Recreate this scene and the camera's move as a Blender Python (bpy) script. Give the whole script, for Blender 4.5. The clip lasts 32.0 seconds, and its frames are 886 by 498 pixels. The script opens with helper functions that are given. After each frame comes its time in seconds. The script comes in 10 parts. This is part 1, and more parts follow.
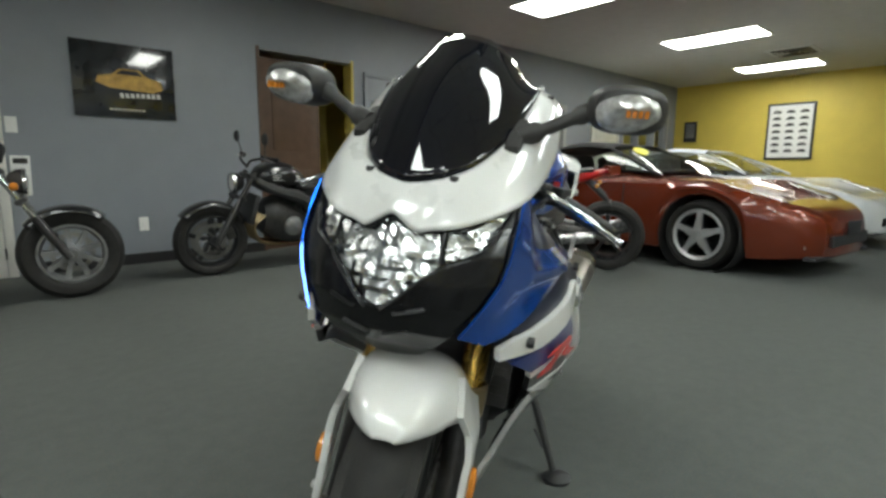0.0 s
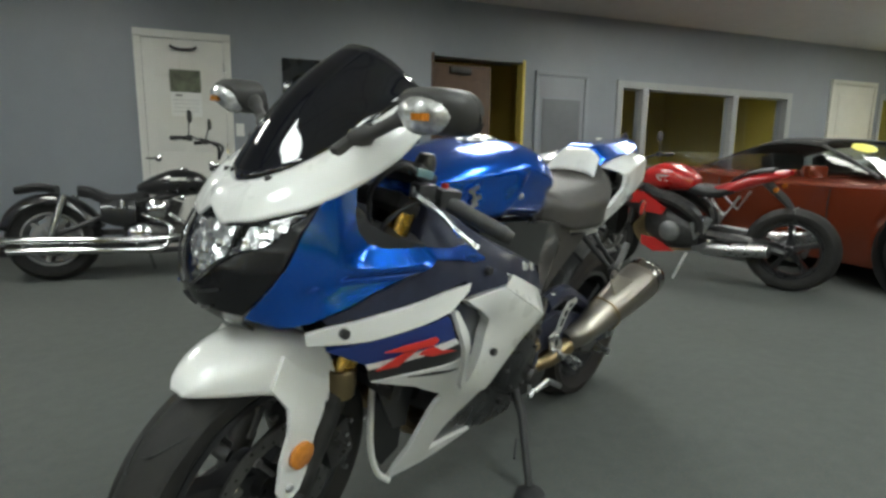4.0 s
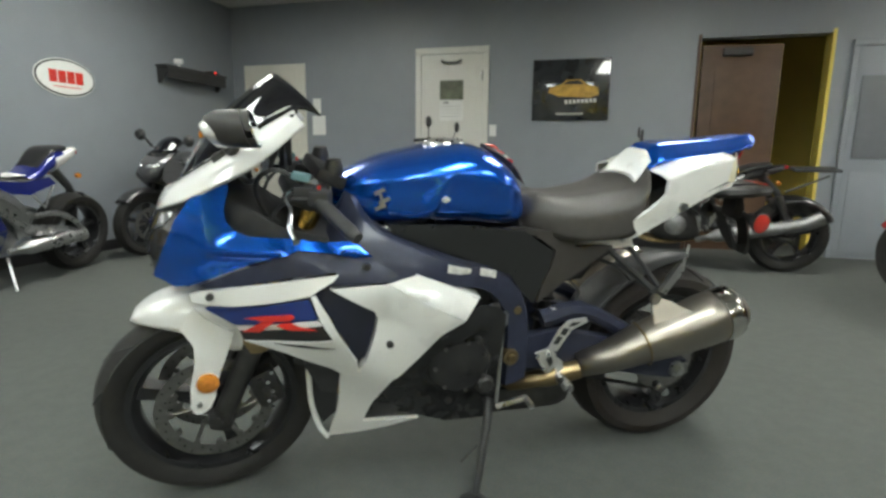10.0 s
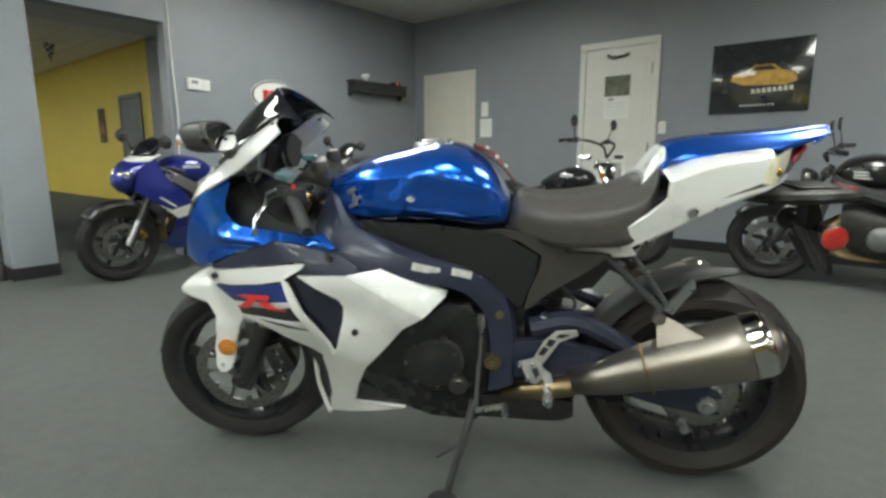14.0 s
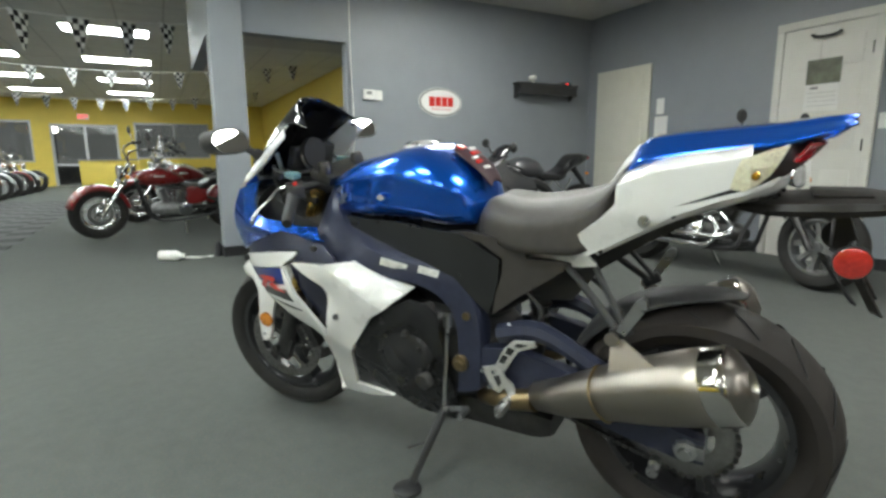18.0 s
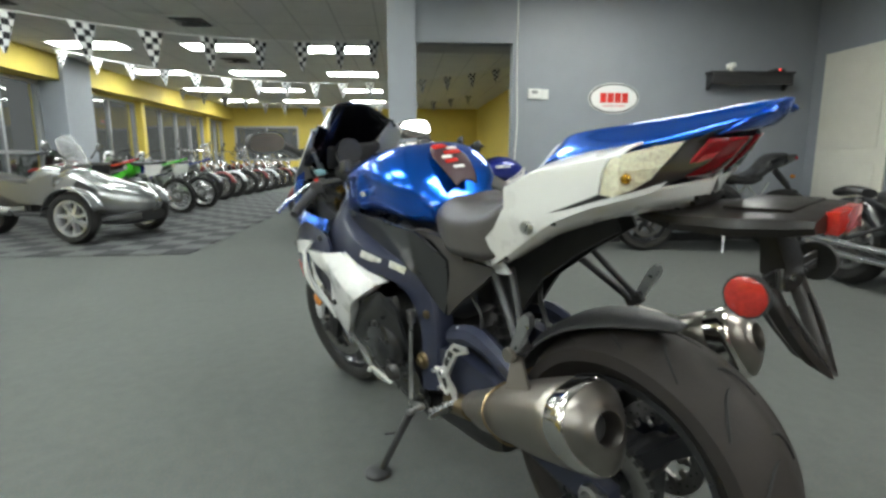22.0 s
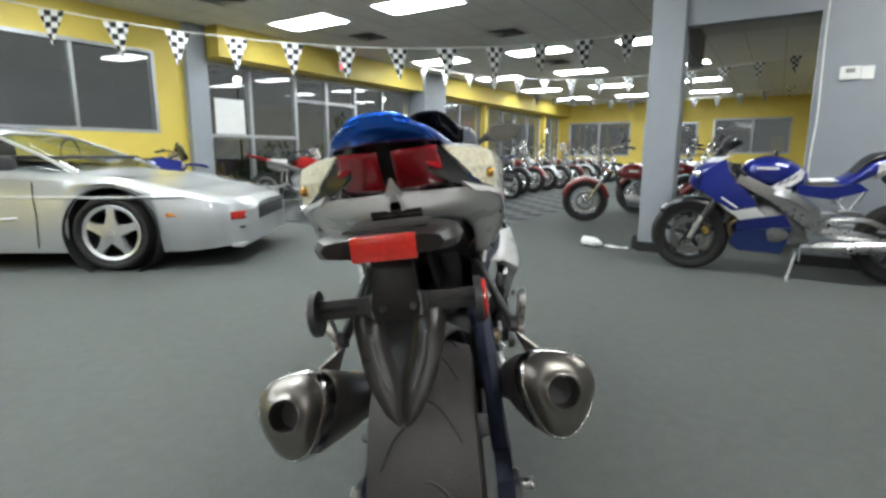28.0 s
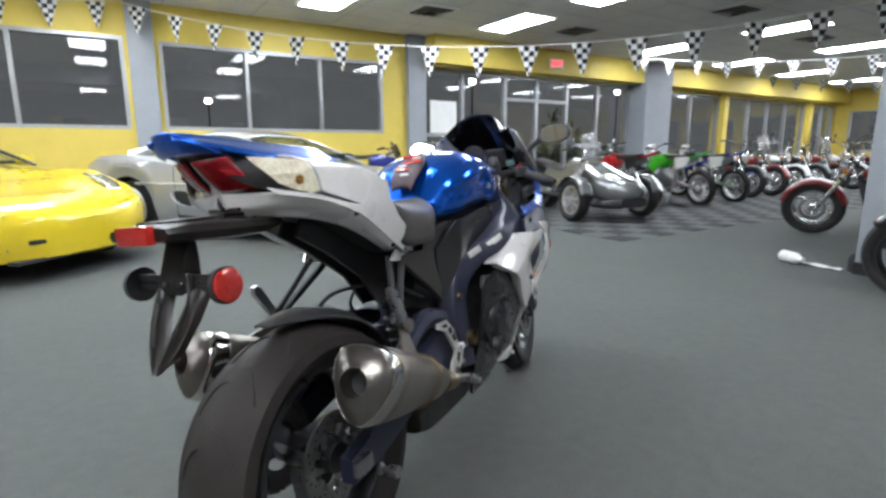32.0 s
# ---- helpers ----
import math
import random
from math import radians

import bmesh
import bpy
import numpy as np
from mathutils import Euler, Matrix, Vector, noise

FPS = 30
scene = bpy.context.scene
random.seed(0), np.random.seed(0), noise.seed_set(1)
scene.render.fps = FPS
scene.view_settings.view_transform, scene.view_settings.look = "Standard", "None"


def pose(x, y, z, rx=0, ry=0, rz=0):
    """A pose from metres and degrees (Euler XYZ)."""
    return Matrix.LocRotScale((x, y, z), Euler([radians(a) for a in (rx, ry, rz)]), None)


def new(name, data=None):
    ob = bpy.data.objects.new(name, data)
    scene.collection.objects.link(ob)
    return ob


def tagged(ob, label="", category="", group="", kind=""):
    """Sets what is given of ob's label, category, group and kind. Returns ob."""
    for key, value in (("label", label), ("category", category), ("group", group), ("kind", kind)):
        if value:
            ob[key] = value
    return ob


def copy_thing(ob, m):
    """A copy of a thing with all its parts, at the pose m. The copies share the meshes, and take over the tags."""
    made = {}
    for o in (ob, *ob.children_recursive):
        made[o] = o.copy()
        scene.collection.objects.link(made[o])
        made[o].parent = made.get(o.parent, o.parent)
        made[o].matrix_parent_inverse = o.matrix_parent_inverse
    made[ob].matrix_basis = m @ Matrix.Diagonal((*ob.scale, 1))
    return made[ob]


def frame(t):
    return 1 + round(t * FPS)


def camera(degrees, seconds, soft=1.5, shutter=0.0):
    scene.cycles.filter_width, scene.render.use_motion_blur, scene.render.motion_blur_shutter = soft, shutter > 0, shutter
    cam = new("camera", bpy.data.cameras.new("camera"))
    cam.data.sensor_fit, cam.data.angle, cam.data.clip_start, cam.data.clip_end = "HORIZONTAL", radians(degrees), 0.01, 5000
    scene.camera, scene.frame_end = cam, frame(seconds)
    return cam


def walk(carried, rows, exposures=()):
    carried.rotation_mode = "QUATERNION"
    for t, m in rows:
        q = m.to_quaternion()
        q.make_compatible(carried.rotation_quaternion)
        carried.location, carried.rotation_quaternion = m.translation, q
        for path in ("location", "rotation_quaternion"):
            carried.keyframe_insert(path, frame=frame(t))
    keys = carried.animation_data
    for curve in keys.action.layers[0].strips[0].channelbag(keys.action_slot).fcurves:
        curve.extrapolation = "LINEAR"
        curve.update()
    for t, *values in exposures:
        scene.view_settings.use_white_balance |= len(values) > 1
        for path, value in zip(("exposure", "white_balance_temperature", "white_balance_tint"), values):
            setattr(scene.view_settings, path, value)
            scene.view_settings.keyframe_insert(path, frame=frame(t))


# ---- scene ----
# ---------- camera ----------
cam = camera(80.6, 32.0, soft=2.9)
PATH = [
    (0.0, 0.1675, 0.1088, 0.9233, 81.263, -0.335, -42.226),
    (0.5, 0.2280, 0.0525, 0.9242, 81.215, -0.426, -39.256),
    (1.0, 0.2898, -0.0016, 0.9254, 81.171, -0.503, -36.312),
    (1.5, 0.3537, -0.0528, 0.9270, 81.127, -0.561, -33.390),
    (2.0, 0.4197, -0.1011, 0.9285, 81.074, -0.608, -30.490),
    (2.5, 0.4879, -0.1460, 0.9301, 81.012, -0.655, -27.582),
    (3.0, 0.5600, -0.1877, 0.9316, 80.942, -0.708, -24.651),
    (3.5, 0.6342, -0.2264, 0.9337, 80.867, -0.760, -21.693),
    (4.0, 0.7105, -0.2612, 0.9359, 80.786, -0.807, -18.723),
    (4.5, 0.7883, -0.2912, 0.9381, 80.705, -0.840, -15.769),
    (5.0, 0.8664, -0.3170, 0.9404, 80.628, -0.860, -12.844),
    (5.5, 0.9452, -0.3386, 0.9429, 80.554, -0.869, -9.930),
    (6.0, 1.0253, -0.3560, 0.9455, 80.480, -0.874, -7.005),
    (6.5, 1.1071, -0.3690, 0.9483, 80.406, -0.877, -4.051),
    (7.0, 1.1913, -0.3778, 0.9513, 80.328, -0.883, -1.047),
    (7.5, 1.2754, -0.3831, 0.9546, 80.246, -0.880, 1.951),
    (8.0, 1.3586, -0.3842, 0.9582, 80.162, -0.855, 4.911),
    (8.5, 1.4407, -0.3815, 0.9617, 80.079, -0.812, 7.803),
    (9.0, 1.5217, -0.3762, 0.9647, 79.994, -0.758, 10.645),
    (9.5, 1.6003, -0.3676, 0.9677, 79.927, -0.705, 13.469),
    (10.0, 1.6793, -0.3531, 0.9703, 79.871, -0.648, 16.289),
    (10.5, 1.7557, -0.3337, 0.9721, 79.829, -0.575, 19.121),
    (11.0, 1.8288, -0.3105, 0.9734, 79.820, -0.490, 21.962),
    (11.5, 1.9017, -0.2836, 0.9737, 79.802, -0.405, 24.754),
    (12.0, 1.9736, -0.2524, 0.9739, 79.788, -0.322, 27.542),
    (12.5, 2.0437, -0.2174, 0.9741, 79.784, -0.239, 30.382),
    (13.0, 2.1124, -0.1787, 0.9739, 79.798, -0.139, 33.248),
    (13.5, 2.1797, -0.1370, 0.9731, 79.830, -0.024, 36.092),
    (14.0, 2.2440, -0.0930, 0.9725, 79.886, 0.092, 38.932),
    (14.5, 2.3048, -0.0460, 0.9722, 79.948, 0.182, 41.796),
    (15.0, 2.3646, 0.0047, 0.9719, 79.989, 0.241, 44.615),
    (15.5, 2.4234, 0.0591, 0.9715, 80.016, 0.274, 47.411),
    (16.0, 2.4806, 0.1168, 0.9710, 80.035, 0.290, 50.206),
    (16.5, 2.5362, 0.1777, 0.9703, 80.053, 0.296, 53.023),
    (17.0, 2.5897, 0.2416, 0.9695, 80.076, 0.298, 55.882),
    (17.5, 2.6384, 0.3095, 0.9686, 80.117, 0.293, 58.757),
    (18.0, 2.6824, 0.3813, 0.9677, 80.152, 0.280, 61.654),
    (18.5, 2.7228, 0.4563, 0.9669, 80.176, 0.257, 64.588),
    (19.0, 2.7585, 0.5340, 0.9662, 80.188, 0.231, 67.544),
    (19.5, 2.7905, 0.6143, 0.9657, 80.198, 0.211, 70.517),
    (20.0, 2.8182, 0.6963, 0.9649, 80.206, 0.199, 73.504),
    (20.5, 2.8415, 0.7804, 0.9643, 80.212, 0.186, 76.505),
    (21.0, 2.8606, 0.8653, 0.9638, 80.211, 0.168, 79.513),
    (21.5, 2.8767, 0.9502, 0.9636, 80.207, 0.146, 82.507),
    (22.0, 2.8884, 1.0356, 0.9640, 80.201, 0.116, 85.504),
    (22.5, 2.8962, 1.1212, 0.9645, 80.188, 0.083, 88.508),
    (23.0, 2.9002, 1.2070, 0.9652, 80.169, 0.043, 91.520),
    (23.5, 2.9005, 1.2927, 0.9657, 80.144, -0.003, 94.537),
    (24.0, 2.8975, 1.3788, 0.9662, 80.116, -0.053, 97.561),
    (24.5, 2.8913, 1.4641, 0.9675, 80.086, -0.093, 100.598),
    (25.0, 2.8809, 1.5492, 0.9695, 80.049, -0.113, 103.649),
    (25.5, 2.8659, 1.6350, 0.9721, 80.001, -0.120, 106.730),
    (26.0, 2.8438, 1.7232, 0.9758, 79.943, -0.118, 109.837),
    (26.5, 2.8160, 1.8125, 0.9803, 79.878, -0.111, 112.962),
    (27.0, 2.7835, 1.9015, 0.9854, 79.809, -0.098, 116.099),
    (27.5, 2.7475, 1.9888, 0.9908, 79.739, -0.083, 119.240),
    (28.0, 2.7090, 2.0731, 0.9962, 79.670, -0.068, 122.378),
    (28.5, 2.6667, 2.1543, 1.0008, 79.596, -0.058, 125.508),
    (29.0, 2.6191, 2.2357, 1.0043, 79.519, -0.052, 128.648),
    (29.5, 2.5658, 2.3150, 1.0077, 79.462, -0.044, 131.814),
    (30.0, 2.5073, 2.3916, 1.0111, 79.409, -0.024, 134.983),
    (30.5, 2.4434, 2.4657, 1.0144, 79.358, 0.003, 138.181),
    (31.0, 2.3740, 2.5373, 1.0173, 79.302, 0.038, 141.383),
    (31.5, 2.3004, 2.6051, 1.0203, 79.250, 0.076, 144.597),
    (32.0, 2.2209, 2.6727, 1.0229, 79.201, 0.100, 147.823),
]
EXPOSURES = [(0, -0.38, 6450, 10), (2, -0.45, 6450, 10), (4, -0.32, 6400, 10), (7, -0.07, 6450, 10), (12, 0.06, 6550, 10), (19, 0.20, 6400, 11), (25, 0.28, 6350, 12), (28, 0.29, 6180, 15), (32, 0.28, 6000, 20)]
walk(cam, [(t, pose(x, y, z, rx, ry, rz)) for t, x, y, z, rx, ry, rz in PATH], EXPOSURES)

# ---------- night outside ----------
world = bpy.data.worlds.new("night")
scene.world = world
world.use_nodes = True
world.node_tree.nodes["Background"].inputs[0].default_value = (0.023, 0.024, 0.022, 1)
world.node_tree.nodes["Background"].inputs[1].default_value = 3.6
LAMP = 23.5          # troffer diffuser strength
LAMP_BAY = 24.0

# ---------- materials ----------
def material(name, color, rough=0.5, metal=0.0, noise_scale=0.0, noise_amt=0.12, bump=0.0, bump_scale=200.0,
             coat=0.0, spec=0.5, rand=0.0, transmission=0.0, ior=1.45, wear=0.0, gloss_var=0.06, emit=None, emit_strength=0.0):
    m = bpy.data.materials.new(name)
    m.use_nodes = True
    nt = m.node_tree
    b = nt.nodes["Principled BSDF"]
    b.inputs["Base Color"].default_value = (*color, 1)
    b.inputs["Roughness"].default_value = rough
    b.inputs["Metallic"].default_value = metal
    b.inputs["Coat Weight"].default_value = coat
    b.inputs["Coat Roughness"].default_value = 0.04
    b.inputs["Specular IOR Level"].default_value = spec
    b.inputs["Transmission Weight"].default_value = transmission
    b.inputs["IOR"].default_value = ior
    if emit:
        b.inputs["Emission Color"].default_value = (*emit, 1)
        b.inputs["Emission Strength"].default_value = emit_strength
    tc = nt.nodes.new("ShaderNodeTexCoord")
    if noise_scale or wear:
        n1 = nt.nodes.new("ShaderNodeTexNoise")
        n1.inputs["Scale"].default_value = noise_scale or 6.0
        n1.inputs["Detail"].default_value = 6
        nt.links.new(tc.outputs["Object"], n1.inputs["Vector"])
        n2 = nt.nodes.new("ShaderNodeTexNoise")
        n2.inputs["Scale"].default_value = (noise_scale or 6.0) * 0.07 + 0.6
        n2.inputs["Detail"].default_value = 3
        nt.links.new(tc.outputs["Object"], n2.inputs["Vector"])
        add = nt.nodes.new("ShaderNodeMath")
        add.operation = "MULTIPLY_ADD"
        nt.links.new(n1.outputs["Fac"], add.inputs[0])
        add.inputs[1].default_value = 0.6
        half = nt.nodes.new("ShaderNodeMath")
        half.operation = "MULTIPLY"
        half.inputs[1].default_value = 0.4
        nt.links.new(n2.outputs["Fac"], half.inputs[0])
        nt.links.new(half.outputs[0], add.inputs[2])
        fac = add.outputs[0]
        if rand:
            oi = nt.nodes.new("ShaderNodeObjectInfo")
            ra = nt.nodes.new("ShaderNodeMath")
            ra.operation = "MULTIPLY_ADD"
            nt.links.new(oi.outputs["Random"], ra.inputs[0])
            ra.inputs[1].default_value = rand
            nt.links.new(fac, ra.inputs[2])
            fac = ra.outputs[0]
        ramp = nt.nodes.new("ShaderNodeValToRGB")
        lo = [max(0, c * (1 - noise_amt)) for c in color]
        hi = [min(1, c * (1 + noise_amt)) for c in color]
        ramp.color_ramp.elements[0].position, ramp.color_ramp.elements[1].position = 0.3, 0.7
        ramp.color_ramp.elements[0].color = (*lo, 1)
        ramp.color_ramp.elements[1].color = (*hi, 1)
        nt.links.new(fac, ramp.inputs["Fac"])
        nt.links.new(ramp.outputs["Color"], b.inputs["Base Color"])
        rr = nt.nodes.new("ShaderNodeMapRange")
        rr.inputs["From Min"].default_value, rr.inputs["From Max"].default_value = 0.3, 0.7
        rr.inputs["To Min"].default_value, rr.inputs["To Max"].default_value = max(0.02, rough - gloss_var), min(1, rough + gloss_var)
        nt.links.new(fac, rr.inputs["Value"])
        nt.links.new(rr.outputs[0], b.inputs["Roughness"])
    if bump:
        n3 = nt.nodes.new("ShaderNodeTexNoise")
        n3.inputs["Scale"].default_value = bump_scale
        n3.inputs["Detail"].default_value = 4
        nt.links.new(tc.outputs["Object"], n3.inputs["Vector"])
        bp = nt.nodes.new("ShaderNodeBump")
        bp.inputs["Strength"].default_value = bump
        bp.inputs["Distance"].default_value = 0.003
        nt.links.new(n3.outputs["Fac"], bp.inputs["Height"])
        nt.links.new(bp.outputs["Normal"], b.inputs["Normal"])
    return m


def paint(name, color, metal=0.0, rough=0.28):
    return material(name, color, rough, metal, noise_scale=900 if metal else 14, noise_amt=0.03, coat=1.0, gloss_var=0.012)


def thin_glass(name, tint):
    """A single clear sheet: see-through with a mirror gloss that grows at grazing angles."""
    m = bpy.data.materials.new(name)
    m.use_nodes = True
    nt = m.node_tree
    nt.nodes.remove(nt.nodes["Principled BSDF"])
    tr, gl, mx, lw, pw, ma = (nt.nodes.new("ShaderNode" + k) for k in ("BsdfTransparent", "BsdfGlossy", "MixShader", "LayerWeight", "Math", "Math"))
    tr.inputs["Color"].default_value = (*tint, 1)
    gl.inputs["Roughness"].default_value = 0.02
    pw.operation, ma.operation = "POWER", "MULTIPLY_ADD"
    pw.inputs[1].default_value = 4.0
    ma.inputs[1].default_value, ma.inputs[2].default_value = 0.6, 0.05
    nt.links.new(lw.outputs["Facing"], pw.inputs[0])
    nt.links.new(pw.outputs[0], ma.inputs[0])
    nt.links.new(ma.outputs[0], mx.inputs[0])
    nt.links.new(tr.outputs[0], mx.inputs[1])
    nt.links.new(gl.outputs[0], mx.inputs[2])
    nt.links.new(mx.outputs[0], nt.nodes["Material Output"].inputs["Surface"])
    return m


M_BLUE = paint("blue_metallic_paint", (0.003, 0.122, 0.67), 0.8, 0.22)
M_VENT = paint("dark_blue_vent", (0.012, 0.014, 0.030))
M_WHITE = paint("pearl_white_paint", (0.74, 0.735, 0.715))
M_NAVY = material("navy_paint", (0.026, 0.030, 0.054), 0.40, 0.2, noise_scale=60, noise_amt=0.2, coat=0.15)
M_STRIPE = paint("deep_blue_stripe", (0.01, 0.03, 0.16))
M_RED = paint("red_decal", (0.65, 0.03, 0.02))
M_GLOSSBLACK = paint("gloss_black_plastic", (0.012, 0.012, 0.013))
M_MASK = material("black_mask_plastic", (0.007, 0.007, 0.008), 0.22, noise_scale=14, noise_amt=0.1, spec=0.4, coat=0.25)
M_AMBERLENS = material("sparkling_amber_lens", (0.75, 0.30, 0.03), 0.14, 0.75, noise_scale=90, noise_amt=0.8, bump=0.8, bump_scale=160, coat=0.8)
M_BLACK = material("matt_black_plastic", (0.034, 0.034, 0.035), 0.5, noise_scale=30, noise_amt=0.25, bump=0.15, bump_scale=700)
M_DARKPLASTIC = material("dark_grey_plastic", (0.047, 0.045, 0.043), 0.5, noise_scale=25, noise_amt=0.2, bump=0.12, bump_scale=600)
M_CARBON = material("dark_engine_cover", (0.022, 0.022, 0.023), 0.26, noise_scale=18, noise_amt=0.35, bump=0.1, bump_scale=300)
M_RUBBER = material("tyre_rubber", (0.026, 0.025, 0.024), 0.62, spec=0.25, noise_scale=22, noise_amt=0.3, bump=0.25, bump_scale=260)
M_RUBBER2 = material("dusty_tyre_rubber", (0.030, 0.026, 0.024), 0.55, spec=0.25, noise_scale=12, noise_amt=0.28, bump=0.3, bump_scale=230)
M_RIM = material("black_cast_rim", (0.022, 0.022, 0.024), 0.3, 0.2, noise_scale=20, noise_amt=0.2, coat=0.6)
M_CHROME = material("chrome", (0.72, 0.72, 0.73), 0.09, 1.0, noise_scale=12, noise_amt=0.06)
M_ALU = material("brushed_aluminium", (0.52, 0.52, 0.52), 0.3, 1.0, noise_scale=40, noise_amt=0.15)
M_DARKMETAL = material("dark_cast_metal", (0.075, 0.073, 0.072), 0.42, 0.8, noise_scale=28, noise_amt=0.35, bump=0.2, bump_scale=240)
M_GREYMETAL = material("grey_cast_metal", (0.26, 0.26, 0.26), 0.42, 0.8, noise_scale=24, noise_amt=0.3, bump=0.2, bump_scale=260)
M_TITAN = material("brushed_titanium", (0.36, 0.325, 0.285), 0.38, 1.0, noise_scale=7, noise_amt=0.16, bump=0.05, bump_scale=900)
M_TITAN2 = material("heat_tinted_steel", (0.36, 0.27, 0.15), 0.33, 1.0, noise_scale=9, noise_amt=0.3)
M_GOLD = material("gold_fork_tube", (0.50, 0.32, 0.08), 0.25, 1.0, noise_scale=30, noise_amt=0.12)
M_GUARD = material("bright_satin_aluminium", (0.66, 0.65, 0.62), 0.34, 0.7, noise_scale=40, noise_amt=0.1)
M_STEEL = material("brake_steel", (0.30, 0.29, 0.28), 0.35, 1.0, noise_scale=60, noise_amt=0.25)
M_SEAT = material("grey_seat_vinyl", (0.066, 0.060, 0.056), 0.42, noise_scale=40, noise_amt=0.16, bump=0.3, bump_scale=420)
M_BLKSEAT = material("black_seat_leather", (0.016, 0.016, 0.017), 0.42, noise_scale=30, noise_amt=0.2, bump=0.3, bump_scale=320)
M_SCREEN = material("dark_smoked_screen", (0.004, 0.004, 0.007), 0.06, coat=1.0)
M_LAMPGLASS = thin_glass("clear_lamp_glass", (0.93, 0.94, 0.95))
M_LENS = material("clear_lens", (0.82, 0.82, 0.82), 0.05, transmission=0.85, ior=1.4)
M_REFLECTOR = material("chrome_reflector_bowl", (0.86, 0.86, 0.85), 0.22, 1.0, noise_scale=55, noise_amt=0.25, bump=0.25, bump_scale=40)
M_AMBER = material("amber_lens", (0.62, 0.22, 0.03), 0.12, coat=0.8, noise_scale=90, noise_amt=0.3)
M_REDLENS = material("red_lens", (0.30, 0.006, 0.012), 0.1, coat=1.0, noise_scale=60, noise_amt=0.35)
M_REDREF = material("red_reflector", (0.42, 0.022, 0.015), 0.15, coat=1.0, noise_scale=160, noise_amt=0.3)
M_INDIC = material("clear_turn_lens", (0.74, 0.70, 0.64), 0.12, 0.3, noise_scale=70, noise_amt=0.6, coat=1.0, bump=0.6, bump_scale=90)
M_ALLOY = material("bright_alloy_wheel", (0.60, 0.60, 0.61), 0.36, 0.8, noise_scale=30, noise_amt=0.08)
M_INDIC_AMBER = material("warm_faceted_reflector", (0.90, 0.76, 0.56), 0.30, 0.0, noise_scale=160, noise_amt=0.3, bump=0.25, bump_scale=320)
M_TRAY = material("brown_black_plastic", (0.016, 0.014, 0.0125), 0.30, spec=0.3, noise_scale=25, noise_amt=0.2, bump=0.08, bump_scale=500)
M_MIRROR = material("mirror_glass", (0.85, 0.85, 0.85), 0.02, 1.0)
M_LABEL = material("worn_silver_label", (0.55, 0.55, 0.52), 0.4, 0.3, noise_scale=60, noise_amt=0.35)
M_WHITEPLAIN = material("white_paper", (0.75, 0.75, 0.73), 0.7, noise_scale=8, noise_amt=0.05)
M_TEAL = material("pale_teal_reservoir", (0.16, 0.28, 0.30), 0.3, coat=0.5, noise_scale=30, noise_amt=0.3)
M_REDBIKE = paint("red_paint", (0.42, 0.012, 0.012))
M_BLUEBIKE = paint("royal_blue_paint", (0.008, 0.018, 0.20), 0.3)
M_GREYBIKE = paint("graphite_grey_paint", (0.11, 0.11, 0.118), 0.5)
M_BLKPAINT = paint("black_paint", (0.008, 0.008, 0.009))
M_MAROON = paint("maroon_paint", (0.16, 0.010, 0.010))
M_GREEN = paint("lime_green_plastic", (0.06, 0.50, 0.02))
M_DARKBLUE = paint("dark_blue_paint", (0.008, 0.01, 0.05))
M_COPPER = paint("copper_orange_paint", (0.19, 0.032, 0.012), 0.35, 0.26)
M_GRAPHITE = paint("graphite_silver_paint", (0.27, 0.275, 0.275), 0.6, 0.26)
M_SILVER = paint("silver_paint", (0.50, 0.51, 0.52), 0.45, 0.30)
M_YELLOWCAR = paint("yellow_car_paint", (0.78, 0.58, 0.01))
M_WHITECAR = paint("white_car_paint", (0.72, 0.74, 0.76))
M_CARGLASS = material("tinted_car_glass", (0.010, 0.012, 0.012), 0.03, coat=1.0)
M_CABRIO = material("black_canvas_roof", (0.018, 0.018, 0.018), 0.8, noise_scale=60, noise_amt=0.3, bump=0.3, bump_scale=500)
M_UNDER = material("black_underbody", (0.026, 0.026, 0.026), 0.8, noise_scale=10, noise_amt=0.3)
M_WALL = material("grey_blue_wall_paint", (0.245, 0.264, 0.293), 0.44, noise_scale=5, noise_amt=0.05, bump=0.12, bump_scale=160)
M_YELLOW = material("yellow_wall_paint", (0.67, 0.52, 0.10), 0.55, noise_scale=4, noise_amt=0.06, bump=0.1, bump_scale=150)
M_COLUMN = material("grey_column_paint", (0.30, 0.32, 0.35), 0.55, noise_scale=5, noise_amt=0.06, bump=0.1, bump_scale=150)
M_CREAM = material("cream_door_paint", (0.62, 0.61, 0.54), 0.45, noise_scale=6, noise_amt=0.05, bump=0.06, bump_scale=120)
M_DOORWHITE = material("white_door_paint", (0.68, 0.67, 0.63), 0.42, noise_scale=6, noise_amt=0.04, bump=0.05, bump_scale=120)
M_BASE = material("dark_rubber_baseboard", (0.02, 0.02, 0.022), 0.5, noise_scale=8, noise_amt=0.3)
M_BROWN = material("brown_wood_door", (0.10, 0.058, 0.035), 0.5, noise_scale=9, noise_amt=0.3)
M_PANEL = material("grey_metal_panel", (0.15, 0.16, 0.175), 0.5, noise_scale=12, noise_amt=0.08)
M_FRAMEWHITE = material("pale_window_frame", (0.34, 0.345, 0.345), 0.4, noise_scale=10, noise_amt=0.08)
